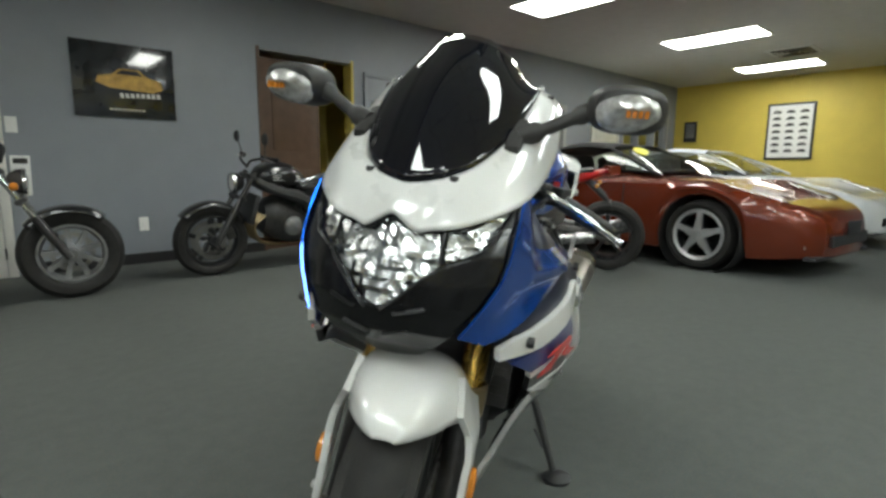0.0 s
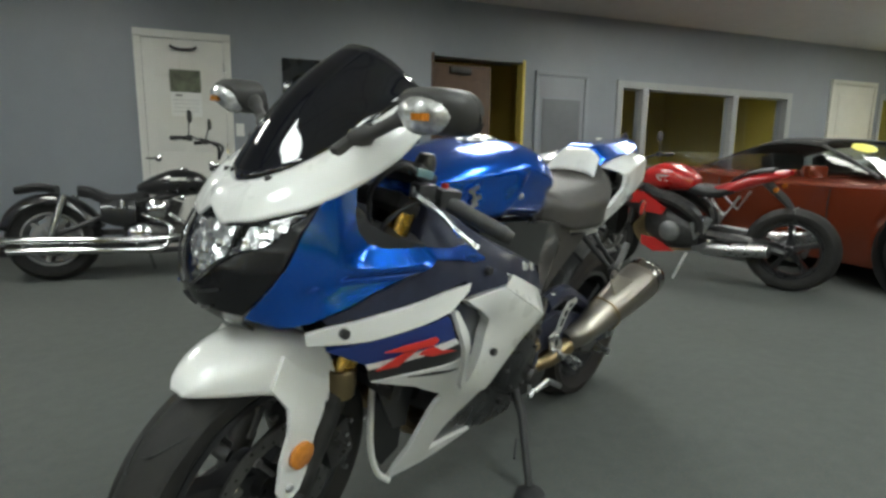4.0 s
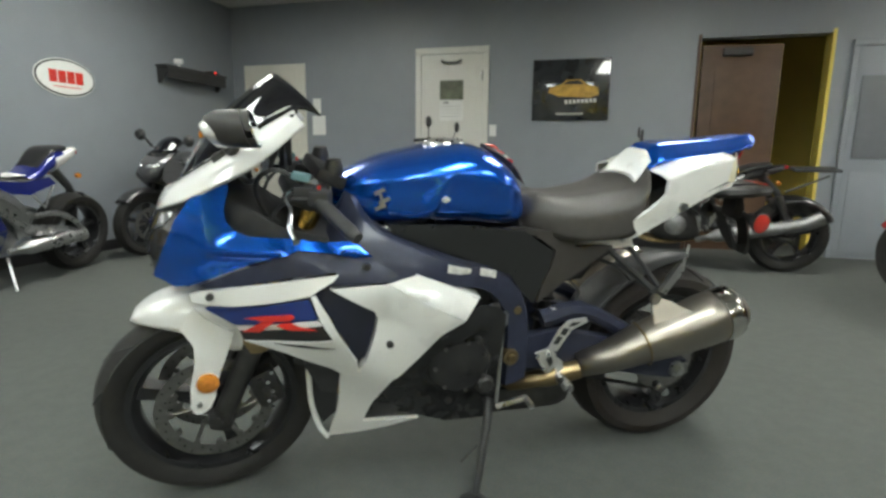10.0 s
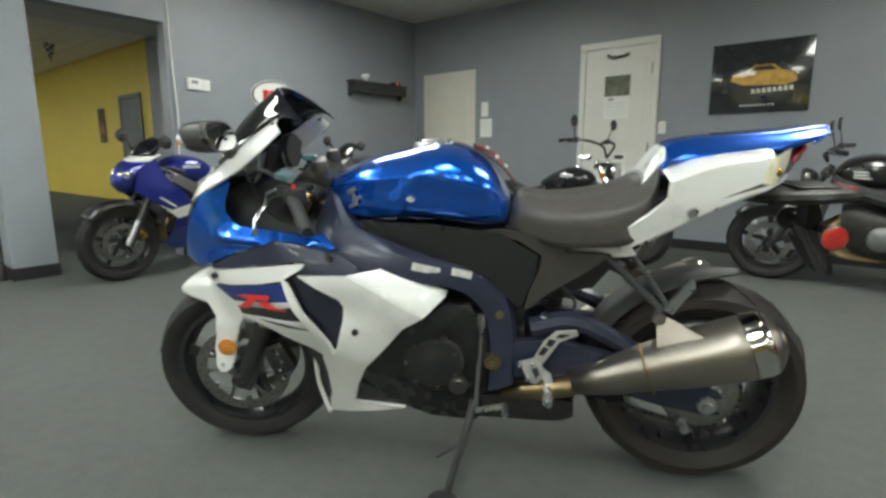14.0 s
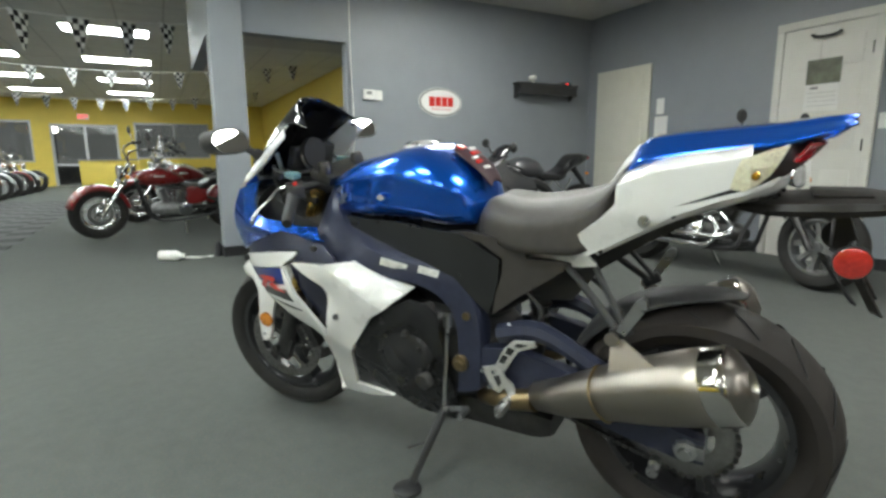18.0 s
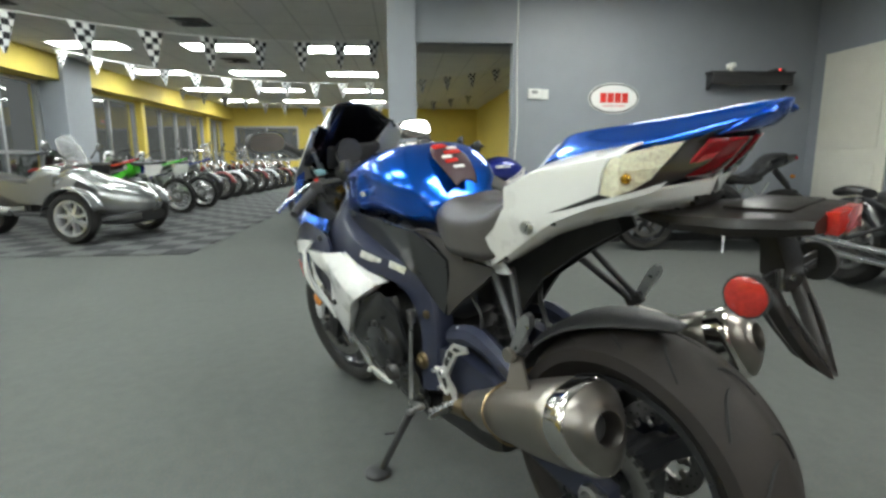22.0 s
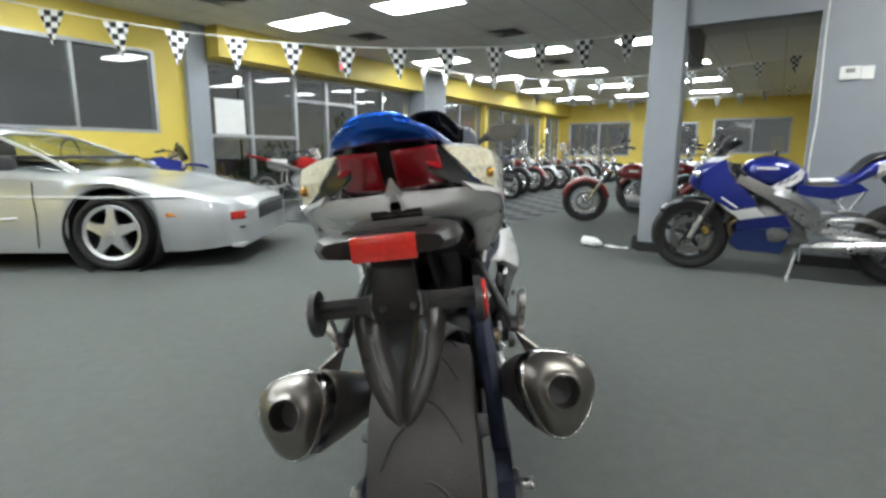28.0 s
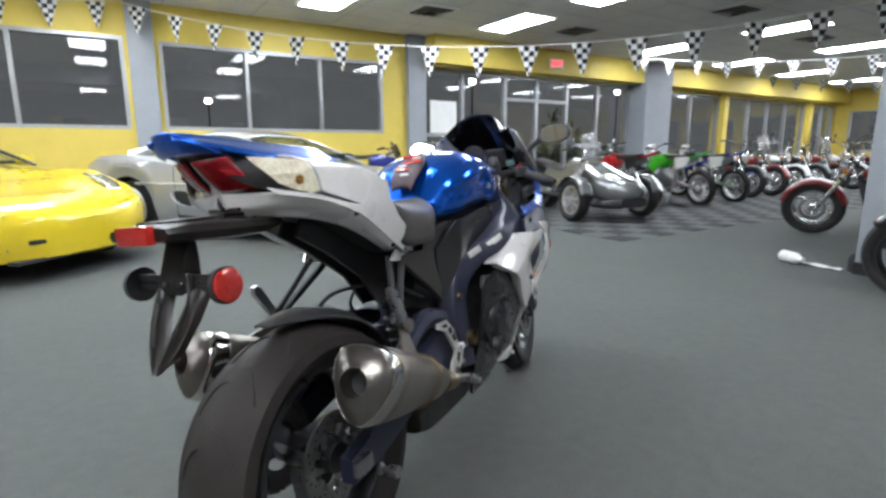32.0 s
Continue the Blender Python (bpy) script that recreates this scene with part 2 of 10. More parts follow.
M_ALUFRAME = material("aluminium_window_frame", (0.40, 0.41, 0.42), 0.42, 0.7, noise_scale=20, noise_amt=0.12)
M_GLASS = material("window_glass", (0.86, 0.9, 0.9), 0.0, transmission=1.0, ior=1.52)
M_CEIL = material("ceiling_plaster", (0.58, 0.57, 0.54), 0.8, noise_scale=6, noise_amt=0.06, bump=0.2, bump_scale=90)
M_TROFFER = material("troffer_frame", (0.7, 0.7, 0.68), 0.5, noise_scale=8, noise_amt=0.05)
M_DIFF = material("lit_troffer_diffuser", (0.9, 0.9, 0.88), 0.5, emit=(0.92, 1.0, 0.95), emit_strength=LAMP)
M_DIFF_BAY = material("lit_bay_diffuser", (0.9, 0.9, 0.88), 0.5, emit=(0.97, 1.0, 0.92), emit_strength=LAMP_BAY)
M_EXIT = material("red_exit_letters", (0.6, 0.02, 0.02), 0.5, emit=(1.0, 0.05, 0.04), emit_strength=3.0)
M_STREET = material("street_lamp_head", (0.9, 0.9, 0.9), 0.5, emit=(1.0, 0.92, 0.75), emit_strength=60.0)
M_HEDGE = material("dark_hedge_leaf", (0.035, 0.06, 0.022), 0.6, noise_scale=20, noise_amt=0.4)
M_ASPHALT = material("asphalt", (0.04, 0.04, 0.042), 0.85, noise_scale=20, noise_amt=0.25)
M_STRING = material("white_cord", (0.7, 0.7, 0.68), 0.7)


M_CLEARGLASS = thin_glass("clear_car_glass", (0.72, 0.76, 0.74))


def carpet_material():
    m = material("grey_green_carpet", (0.097, 0.105, 0.100), 0.95, noise_scale=240, noise_amt=0.16, bump=0.30, bump_scale=420, spec=0.15)
    nt = m.node_tree
    b = nt.nodes["Principled BSDF"]
    src = b.inputs["Base Color"].links[0].from_socket
    tc = nt.nodes.new("ShaderNodeTexCoord")
    n = nt.nodes.new("ShaderNodeTexNoise")
    n.inputs["Scale"].default_value = 0.9
    n.inputs["Detail"].default_value = 5
    nt.links.new(tc.outputs["Object"], n.inputs["Vector"])
    mr = nt.nodes.new("ShaderNodeMapRange")
    mr.inputs["From Min"].default_value, mr.inputs["From Max"].default_value = 0.3, 0.7
    mr.inputs["To Min"].default_value, mr.inputs["To Max"].default_value = 0.94, 1.05
    nt.links.new(n.outputs["Fac"], mr.inputs["Value"])
    mx = nt.nodes.new("ShaderNodeMix")
    mx.data_type, mx.blend_type = "RGBA", "MULTIPLY"
    mx.inputs["Factor"].default_value = 1.0
    nt.links.new(src, mx.inputs["A"])
    nt.links.new(mr.outputs[0], mx.inputs["B"])
    # brown yarn flecked through the pile
    fl = nt.nodes.new("ShaderNodeTexNoise")
    fl.inputs["Scale"].default_value = 95.0
    fl.inputs["Detail"].default_value = 3
    nt.links.new(tc.outputs["Object"], fl.inputs["Vector"])
    fr = nt.nodes.new("ShaderNodeMapRange")
    fr.inputs["From Min"].default_value, fr.inputs["From Max"].default_value = 0.46, 0.62
    fr.inputs["To Max"].default_value = 0.28
    nt.links.new(fl.outputs["Fac"], fr.inputs["Value"])
    yarn = nt.nodes.new("ShaderNodeMix")
    yarn.data_type = "RGBA"
    yarn.inputs["B"].default_value = (0.138, 0.118, 0.103, 1)
    nt.links.new(fr.outputs[0], yarn.inputs["Factor"])
    nt.links.new(mx.outputs["Result"], yarn.inputs["A"])
    nt.links.new(yarn.outputs["Result"], b.inputs["Base Color"])
    return m


def grid_ceiling_material():
    """Mineral fibre tiles in a white T-bar grid, 0.61 m by 1.22 m."""
    m = material("ceiling_tiles", (0.70, 0.70, 0.67), 0.85, noise_scale=40, noise_amt=0.1, bump=0.3, bump_scale=120)
    nt = m.node_tree
    b = nt.nodes["Principled BSDF"]
    src = b.inputs["Base Color"].links[0].from_socket
    tc = nt.nodes.new("ShaderNodeTexCoord")
    br = nt.nodes.new("ShaderNodeTexBrick")
    br.offset = 0.0
    br.inputs["Scale"].default_value = 1.0
    br.inputs["Brick Width"].default_value, br.inputs["Row Height"].default_value = 1.22, 0.61
    br.inputs["Mortar Size"].default_value = 0.012
    br.inputs["Color1"].default_value = br.inputs["Color2"].default_value = (1, 1, 1, 1)
    br.inputs["Mortar"].default_value = (0.72, 0.72, 0.72, 1)
    nt.links.new(tc.outputs["Object"], br.inputs["Vector"])
    mx = nt.nodes.new("ShaderNodeMix")
    mx.data_type, mx.blend_type = "RGBA", "MULTIPLY"
    mx.inputs["Factor"].default_value = 1.0
    nt.links.new(src, mx.inputs["A"])
    nt.links.new(br.outputs["Color"], mx.inputs["B"])
    nt.links.new(mx.outputs["Result"], b.inputs["Base Color"])
    return m


M_CARPET = carpet_material()
M_TILES = grid_ceiling_material()
M_MAT_DARK = material("dark_mat_stripe", (0.022, 0.022, 0.024), 0.9, noise_scale=90, noise_amt=0.3, bump=0.5, bump_scale=300)
M_MAT_LIGHT = material("grey_mat_stripe", (0.085, 0.088, 0.088), 0.9, noise_scale=90, noise_amt=0.3, bump=0.5, bump_scale=300)


# ---------- mesh helpers ----------
def V(*a):
    return Vector(a)


def part(name, bm, mat, parent, label="", smooth=True, solid=0.0, xf=None, sharp=40):
    """One mesh object under a thing or a part."""
    if xf is not None:
        bmesh.ops.transform(bm, matrix=xf, verts=bm.verts)
    bmesh.ops.recalc_face_normals(bm, faces=bm.faces)
    if smooth:
        for f in bm.faces:
            f.smooth = True
        for e in bm.edges:
            if len(e.link_faces) == 2 and e.calc_face_angle(0) > radians(sharp):
                e.smooth = False
    me = bpy.data.meshes.new(name)
    bm.to_mesh(me)
    bm.free()
    mats = mat if isinstance(mat, (list, tuple)) else [mat]
    for mm in mats:
        me.materials.append(mm)
    ob = new(name, me)
    ob.parent = parent
    if solid:
        s = ob.modifiers.new("thickness", "SOLIDIFY")
        s.thickness, s.offset = solid, -1
    if label:
        ob["label"] = label
    return ob


def part_each(name, bm, mat, parent, label="", smooth=True, solid=0.0, xf=None, sharp=40):
    """Every separate piece of the mesh as a part of its own."""
    seen = set()
    bm.verts.index_update()
    for v0 in list(bm.verts):
        if v0.index in seen:
            continue
        stack, isl = [v0], []
        seen.add(v0.index)
        while stack:
            v = stack.pop()
            isl.append(v)
            for e in v.link_edges:
                o = e.other_vert(v)
                if o.index not in seen:
                    seen.add(o.index)
                    stack.append(o)
        b2 = bmesh.new()
        m = {v.index: b2.verts.new(v.co) for v in isl}
        done = set()
        for v in isl:
            for f in v.link_faces:
                if f not in done:
                    done.add(f)
                    b2.faces.new([m[q.index] for q in f.verts])
        part(name, b2, mat, parent, label, smooth, solid, xf, sharp)
    bm.free()


def thing(name, label, category, m=None, group="", kind=""):
    ob = new(name)
    ob.empty_display_size = 0.1
    if m is not None:
        ob.matrix_basis = m
    return tagged(ob, label, category, group, kind)


def B():
    return bmesh.new()


def quad(bm, a, b, c, d):
    return bm.faces.new([bm.verts.new(p) for p in (a, b, c, d)])


def box(bm, size, at=(0, 0, 0), rot=(0, 0, 0), bevel=0.0, seg=2):
    r = bmesh.ops.create_cube(bm, size=1.0, matrix=pose(*at, *rot) @ Matrix.Diagonal((*size, 1)))
    if bevel:
        es = list({e for v in r["verts"] for e in v.link_edges})
        bmesh.ops.bevel(bm, geom=es, offset=bevel, segments=seg, affect="EDGES", profile=0.6)
    return bm


def loft(bm, rings, closed=True, caps=True):
    """Skin between rings of equally many points."""
    vs = [[bm.verts.new(p) for p in ring] for ring in rings]
    n = len(vs[0])
    for a, b in zip(vs, vs[1:]):
        for i in range(n if closed else n - 1):
            j = (i + 1) % n
            bm.faces.new((a[i], a[j], b[j], b[i]))
    if caps and closed:
        bm.faces.new(list(reversed(vs[0])))
        bm.faces.new(vs[-1])
    return bm


def tube(bm, pts, r, n=10, caps=True):
    """Round bar along points; r a number or one for each point."""
    pts = [Vector(p) for p in pts]
    rs = r if isinstance(r, (list, tuple)) else [r] * len(pts)
    rings = []
    t0 = (pts[1] - pts[0]).normalized()
    ref = V(0, 0, 1) if abs(t0.z) < 0.9 else V(1, 0, 0)
    u = t0.cross(ref).normalized()
    for i, p in enumerate(pts):
        t = ((pts[min(i + 1, len(pts) - 1)] - pts[max(i - 1, 0)])).normalized()
        u = (u - t * u.dot(t)).normalized()
        w = t.cross(u)
        rings.append([p + (u * math.cos(a) + w * math.sin(a)) * rs[i] for a in (2 * math.pi * k / n for k in range(n))])
    return loft(bm, rings, True, caps)


def curve(pts, n=8):
    """Catmull-Rom through points."""
    pts = [Vector(p) for p in pts]
    ext = [pts[0] * 2 - pts[1]] + pts + [pts[-1] * 2 - pts[-2]]
    out = []
    for i in range(len(pts) - 1):
        a, b, c, d = ext[i:i + 4]
        for k in range(n):
            t = k / n
            out.append(0.5 * ((2 * b) + (c - a) * t + (2 * a - 5 * b + 4 * c - d) * t * t + (3 * b - a - 3 * c + d) * t ** 3))
    out.append(pts[-1])
    return out


def lathe(bm, profile, center=(0, 0, 0), axis="y", n=40):
    """Turn a profile of (radius, along) round an axis."""
    c = Vector(center)
    ax = {"x": (V(0, 1, 0), V(0, 0, 1), V(1, 0, 0)), "y": (V(1, 0, 0), V(0, 0, 1), V(0, 1, 0)), "z": (V(1, 0, 0), V(0, 1, 0), V(0, 0, 1))}[axis]
    rings = []
    for k in range(n):
        a = 2 * math.pi * k / n
        d = ax[0] * math.cos(a) + ax[1] * math.sin(a)
        rings.append([c + d * r + ax[2] * y for r, y in profile])
    vs = [[bm.verts.new(p) for p in ring] for ring in rings]
    for k in range(n):
        a, b = vs[k], vs[(k + 1) % n]
        for i in range(len(profile) - 1):
            bm.faces.new((a[i], b[i], b[i + 1], a[i + 1]))
    bmesh.ops.remove_doubles(bm, verts=[v for r in vs for v in r], dist=1e-5)
    return bm


def slab(bm, outline, at=0.0, thick=0.01, plane="xz", bevel=0.0):
    """A flat piece with an outline in a plane and a thickness along the third axis."""
    def P(u, v, w):
        return {"xz": V(u, w, v), "xy": V(u, v, w), "yz": V(w, u, v)}[plane]
    a = [bm.verts.new(P(u, v, at - thick / 2)) for u, v in outline]
    b = [bm.verts.new(P(u, v, at + thick / 2)) for u, v in outline]
    n = len(a)
    fs = [bm.faces.new(a), bm.faces.new(list(reversed(b)))]
    for i in range(n):
        fs.append(bm.faces.new((a[i], b[i], b[(i + 1) % n], a[(i + 1) % n])))
    if bevel:
        es = list({e for f in fs[:2] for e in f.edges})
        bmesh.ops.bevel(bm, geom=es, offset=bevel, segments=2, affect="EDGES", profile=0.6)
    return bm


def skin(bm, rows, nu=5, nv=5):
    """Smooth sheet through a net of points (rows of equal length)."""
    fine = [curve(r, nu) for r in rows]
    cols = [curve([fine[i][j] for i in range(len(fine))], nv) for j in range(len(fine[0]))]
    vs = [[bm.verts.new(p) for p in c] for c in cols]
    for a, b in zip(vs, vs[1:]):
        for i in range(len(a) - 1):
            bm.faces.new((a[i], a[i + 1], b[i + 1], b[i]))
    return bm


def both(row):
    """A row given from the middle to the left, completed on the right."""
    row = [Vector(p) for p in row]
    return [V(p.x, -p.y, p.z) for p in reversed(row[1:])] + row


def section(x, z0, z1, hw, n=20, e=2.6, skew=0.0, y=0.0):
    """Ring at x: a rounded box from z0 to z1, half as wide as hw; skew moves the widest part up or down."""
    cz, hz = (z0 + z1) / 2, (z1 - z0) / 2
    ring = []
    for k in range(n):
        a = 2 * math.pi * k / n
        c, s = math.cos(a), math.sin(a)
        yy = math.copysign(abs(c) ** (2 / e), c)
        zz = math.copysign(abs(s) ** (2 / e), s)
        ring.append(V(x, y + yy * hw * (1 - skew * zz), cz + zz * hz))
    return ring


def body(bm, table, n=20, e=2.6, fine=4):
    """Loft of sections from rows (x, z0, z1, half width, skew)."""
    rows = curve([(r[0], r[1], r[2]) for r in table], fine)
    wid = curve([(r[3], r[4] if len(r) > 4 else 0.0, 0) for r in table], fine)
    return loft(bm, [section(p.x, p.y, p.z, max(0.002, w.x), n, e, w.y) for p, w in zip(rows, wid)])


def panel(bm, outline, width, side=1, cell=0.03):
    """A sheet with an outline in the side view, bent to the width that the function gives."""
    vs = [bm.verts.new((x, 0, z)) for x, z in outline]
    bm.faces.new(vs)
    xs, zs = [p[0] for p in outline], [p[1] for p in outline]
    for lo, hi, no in ((min(xs), max(xs), V(1, 0, 0)), (min(zs), max(zs), V(0, 0, 1))):
        k = lo + cell
        while k < hi:
            bmesh.ops.bisect_plane(bm, geom=bm.verts[:] + bm.edges[:] + bm.faces[:], plane_co=no * k, plane_no=no, dist=1e-5)
            k += cell
    bmesh.ops.triangulate(bm, faces=[f for f in bm.faces if len(f.verts) > 4])
    for v in bm.verts:
        v.co.y = side * width(v.co.x, v.co.z)
    return bm


def panel_part(name, outlines, width, side, cell, mat, parent, label="", thick=0.005, xf=None):
    """Bent sheet with exact surface normals and turned-in edges. outlines: one or more."""
    if not isinstance(outlines[0][0], (tuple, list)):
        outlines = [outlines]
    bm = bmesh.new()
    for o in outlines:
        b2 = panel(bmesh.new(), o, width, side, cell)
        m = {v: bm.verts.new(v.co) for v in b2.verts}
        for f in b2.faces:
            bm.faces.new([m[v] for v in f.verts])
        b2.free()
    bm.normal_update()
    for f in bm.faces:
        if f.normal.y * side < 0:
            f.normal_flip()
    e = 0.004

    def nrm(x, z):
        return V(-(width(x + e, z) - width(x - e, z)) / (2 * e), side, -(width(x, z + e) - width(x, z - e)) / (2 * e)).normalized()
    front = list(bm.faces)
    nf = len(front)
    rims = []
    for ed in [q for q in bm.edges if len(q.link_faces) == 1]:
        lp = ed.link_loops[0]
        a, b = lp.vert, lp.link_loop_next.vert
        rims.append((a.co.copy(), b.co.copy()))
    for a, b in rims:
        na, nb = nrm(a.x, a.z), nrm(b.x, b.z)
        bm.faces.new([bm.verts.new(q) for q in (b, a, a - na * thick, b - nb * thick)])
    bm.faces.index_update()
    bm.normal_update()
    rot3 = xf.to_3x3() if xf is not None else None
    normals = []
    for i, f in enumerate(bm.faces):
        f.smooth = True
        for lp in f.loops:
            n = nrm(lp.vert.co.x, lp.vert.co.z) if i < nf else f.normal.copy()
            normals.append(rot3 @ n if rot3 else n)
    if xf is not None:
        bmesh.ops.transform(bm, matrix=xf, verts=bm.verts)
    me = bpy.data.meshes.new(name)
    bm.to_mesh(me)
    bm.free()
    me.materials.append(mat)
    me.normals_split_custom_set(normals)
    ob = new(name, me)
    ob.parent = parent
    if label:
        ob["label"] = label
    return ob


def smooth_field(points):
    """Thin-plate surface w(x, z) through points (x, z, w)."""
    p = np.array(points, float)
    n = len(p)
    d = np.hypot(p[:, None, 0] - p[None, :, 0], p[:, None, 1] - p[None, :, 1])
    k = np.where(d > 0, d * d * np.log(d + 1e-12), 0.0) + np.eye(n) * 2e-3
    q = np.c_[np.ones(n), p[:, :2]]
    a = np.block([[k, q], [q.T, np.zeros((3, 3))]])
    s = np.linalg.solve(a, np.r_[p[:, 2], 0, 0, 0])

    def w(x, z):
        r = np.hypot(p[:, 0] - x, p[:, 1] - z)
        return float((np.where(r > 0, r * r * np.log(r + 1e-12), 0.0) * s[:n]).sum() + s[n] + s[n + 1] * x + s[n + 2] * z)
    return w


def text_part(name, body_text, size, mat, parent, m, depth=0.002):
    cu = bpy.data.curves.new(name, "FONT")
    cu.body, cu.size, cu.extrude = body_text, size, depth
    cu.align_x, cu.align_y = "CENTER", "CENTER"
    tmp = bpy.data.objects.new(name, cu)
    scene.collection.objects.link(tmp)
    dg = bpy.context.evaluated_depsgraph_get()
    me = bpy.data.meshes.new_from_object(tmp.evaluated_get(dg))
    bpy.data.objects.remove(tmp)
    me.materials.clear()
    me.materials.append(mat)
    ob = new(name, me)
    ob.parent = parent
    ob.matrix_basis = m
    return ob

# ---------- the rooms ----------
Y_N, X_B, Y_S, X_E, X_W = 5.33, -2.77, -6.3, 11.7, -20.0
Z_BAY, Z_HALL = 2.67, 3.03


def wall(name, axis, at, thick, a0, a1, z0, z1, mat, holes=(), label=""):
    """A wall along x or y with openings (a0, a1, z0, z1); one mesh, its face at `at`."""
    bm = B()
    cuts_a = sorted({a0, a1, *[h[0] for h in holes], *[h[1] for h in holes]})
    cuts_z = sorted({z0, z1, *[h[2] for h in holes], *[h[3] for h in holes]})
    for p, q in zip(cuts_a, cuts_a[1:]):
        run = None
        for r, s in list(zip(cuts_z, cuts_z[1:])) + [(None, None)]:
            solid = r is not None and not any(h[0] <= (p + q) / 2 <= h[1] and h[2] <= (r + s) / 2 <= h[3] for h in holes)
            if solid:
                run = (run[0], s) if run else (r, s)
            if run and not solid:
                c = ((p + q) / 2, at + thick / 2, (run[0] + run[1]) / 2)
                d = (q - p, abs(thick), run[1] - run[0])
                if axis == "x":
                    box(bm, d, c)
                else:
                    box(bm, (d[1], d[0], d[2]), (c[1], c[0], c[2]))
                run = None
    ob = part(name, bm, mat, None, smooth=False)
    return tagged(ob, label or "painted wall", "wall", kind="structure")


def slab_box(name, lo, hi, mat, label, category, bevel=0.0, kind="structure"):
    bm = box(B(), [h - l for l, h in zip(lo, hi)], [(l + h) / 2 for l, h in zip(lo, hi)], bevel=bevel)
    return tagged(part(name, bm, mat, None, smooth=bevel > 0), label, category, kind=kind)


def plate(name, lo, hi, mat, parent, label="", bevel=0.004):
    return part(name, box(B(), [h - l for l, h in zip(lo, hi)], [(l + h) / 2 for l, h in zip(lo, hi)], bevel=bevel), mat, parent, label)


def window(name, label, axis, at, depth, a0, a1, z0, z1, bars, fr=0.05, mat=M_ALUFRAME, transoms=(), pane_d=0.008):
    """Frame, bars and panes in an opening."""
    t = thing(name, label, "window", kind="structure")

    def P(lo_a, hi_a, lo_z, hi_z, d):
        lo, hi = (lo_a, at - d / 2, lo_z), (hi_a, at + d / 2, hi_z)
        if axis == "y":
            lo, hi = (lo[1], lo[0], lo[2]), (hi[1], hi[0], hi[2])
        return lo, hi
    bm = B()
    for la, ha, lz, hz in ((a0, a1, z0, z0 + fr), (a0, a1, z1 - fr, z1), (a0, a0 + fr, z0 + fr, z1 - fr), (a1 - fr, a1, z0 + fr, z1 - fr)):
        lo, hi = P(la, ha, lz, hz, depth)
        box(bm, [h - l for l, h in zip(lo, hi)], [(l + h) / 2 for l, h in zip(lo, hi)])
    part("window_frame", bm, mat, t, smooth=False)
    for b in bars:
        lo, hi = P(b - fr / 2, b + fr / 2, z0 + fr, z1 - fr, depth * 0.9)
        plate("mullion", lo, hi, mat, t)
    xs = [a0 + fr] + [q for b in bars for q in (b - fr / 2, b + fr / 2)] + [a1 - fr]
    for i in range(0, len(xs), 2):
        zz = [z0 + fr]
        for tz, ta, tb in transoms:
            if ta <= (xs[i] + xs[i + 1]) / 2 <= tb:
                lo, hi = P(xs[i], xs[i + 1], tz - fr / 2, tz + fr / 2, depth * 0.85)
                plate("transom", lo, hi, mat, t)
                zz += [tz - fr / 2, tz + fr / 2]
        zz.append(z1 - fr)
        for k in range(0, len(zz), 2):
            lo, hi = P(xs[i], xs[i + 1], zz[k], zz[k + 1], pane_d)
            pn = plate("pane", lo, hi, M_GLASS, t, bevel=0.0)
            pn.visible_shadow = False
    return t


# floors and ceilings
slab_box("floor", (X_W - 0.2, Y_S - 0.2, -0.12), (X_E + 0.2, 9.0, 0.0), M_CARPET, "grey-green loop pile showroom carpet", "floor")
slab_box("ceiling_bay", (X_B, 0.95, Z_BAY), (X_E, Y_N, Z_BAY + 0.1), M_CEIL, "off-white plaster ceiling over the side bay", "ceiling")
slab_box("ceiling_hall", (X_W, Y_S, Z_HALL), (X_E, 4.2, Z_HALL + 0.1), M_TILES, "mineral fibre tile ceiling in a white grid", "ceiling")
slab_box("soffit_step", (X_B, 0.87, Z_BAY - 0.06), (X_E, 0.95, Z_HALL - 0.002), M_WALL, "grey painted bulkhead at the ceiling step", "bulkhead")

# north wall with its openings
wall("wall_north", "x", Y_N, 0.15, X_B - 0.15, X_E, 0.0, Z_BAY + 0.1, M_WALL,
     [(2.43, 3.49, 0.0, 2.08), (4.77, 7.66, 0.86, 1.97), (9.45, 11.35, 0.86, 2.06)], "grey-blue painted wall behind the parked motorcycles")
slab_box("baseboard_north", (-1.7, Y_N - 0.012, 0.0), (-0.44, Y_N - 0.001, 0.16), M_BASE, "dark rubber baseboard", "baseboard")
slab_box("baseboard_north_mid", (0.44, Y_N - 0.012, 0.0), (2.40, Y_N - 0.001, 0.16), M_BASE, "dark rubber baseboard", "baseboard")
slab_box("baseboard_north_end", (3.52, Y_N - 0.012, 0.0), (8.3, Y_N - 0.001, 0.16), M_FRAMEWHITE, "pale painted baseboard", "baseboard")
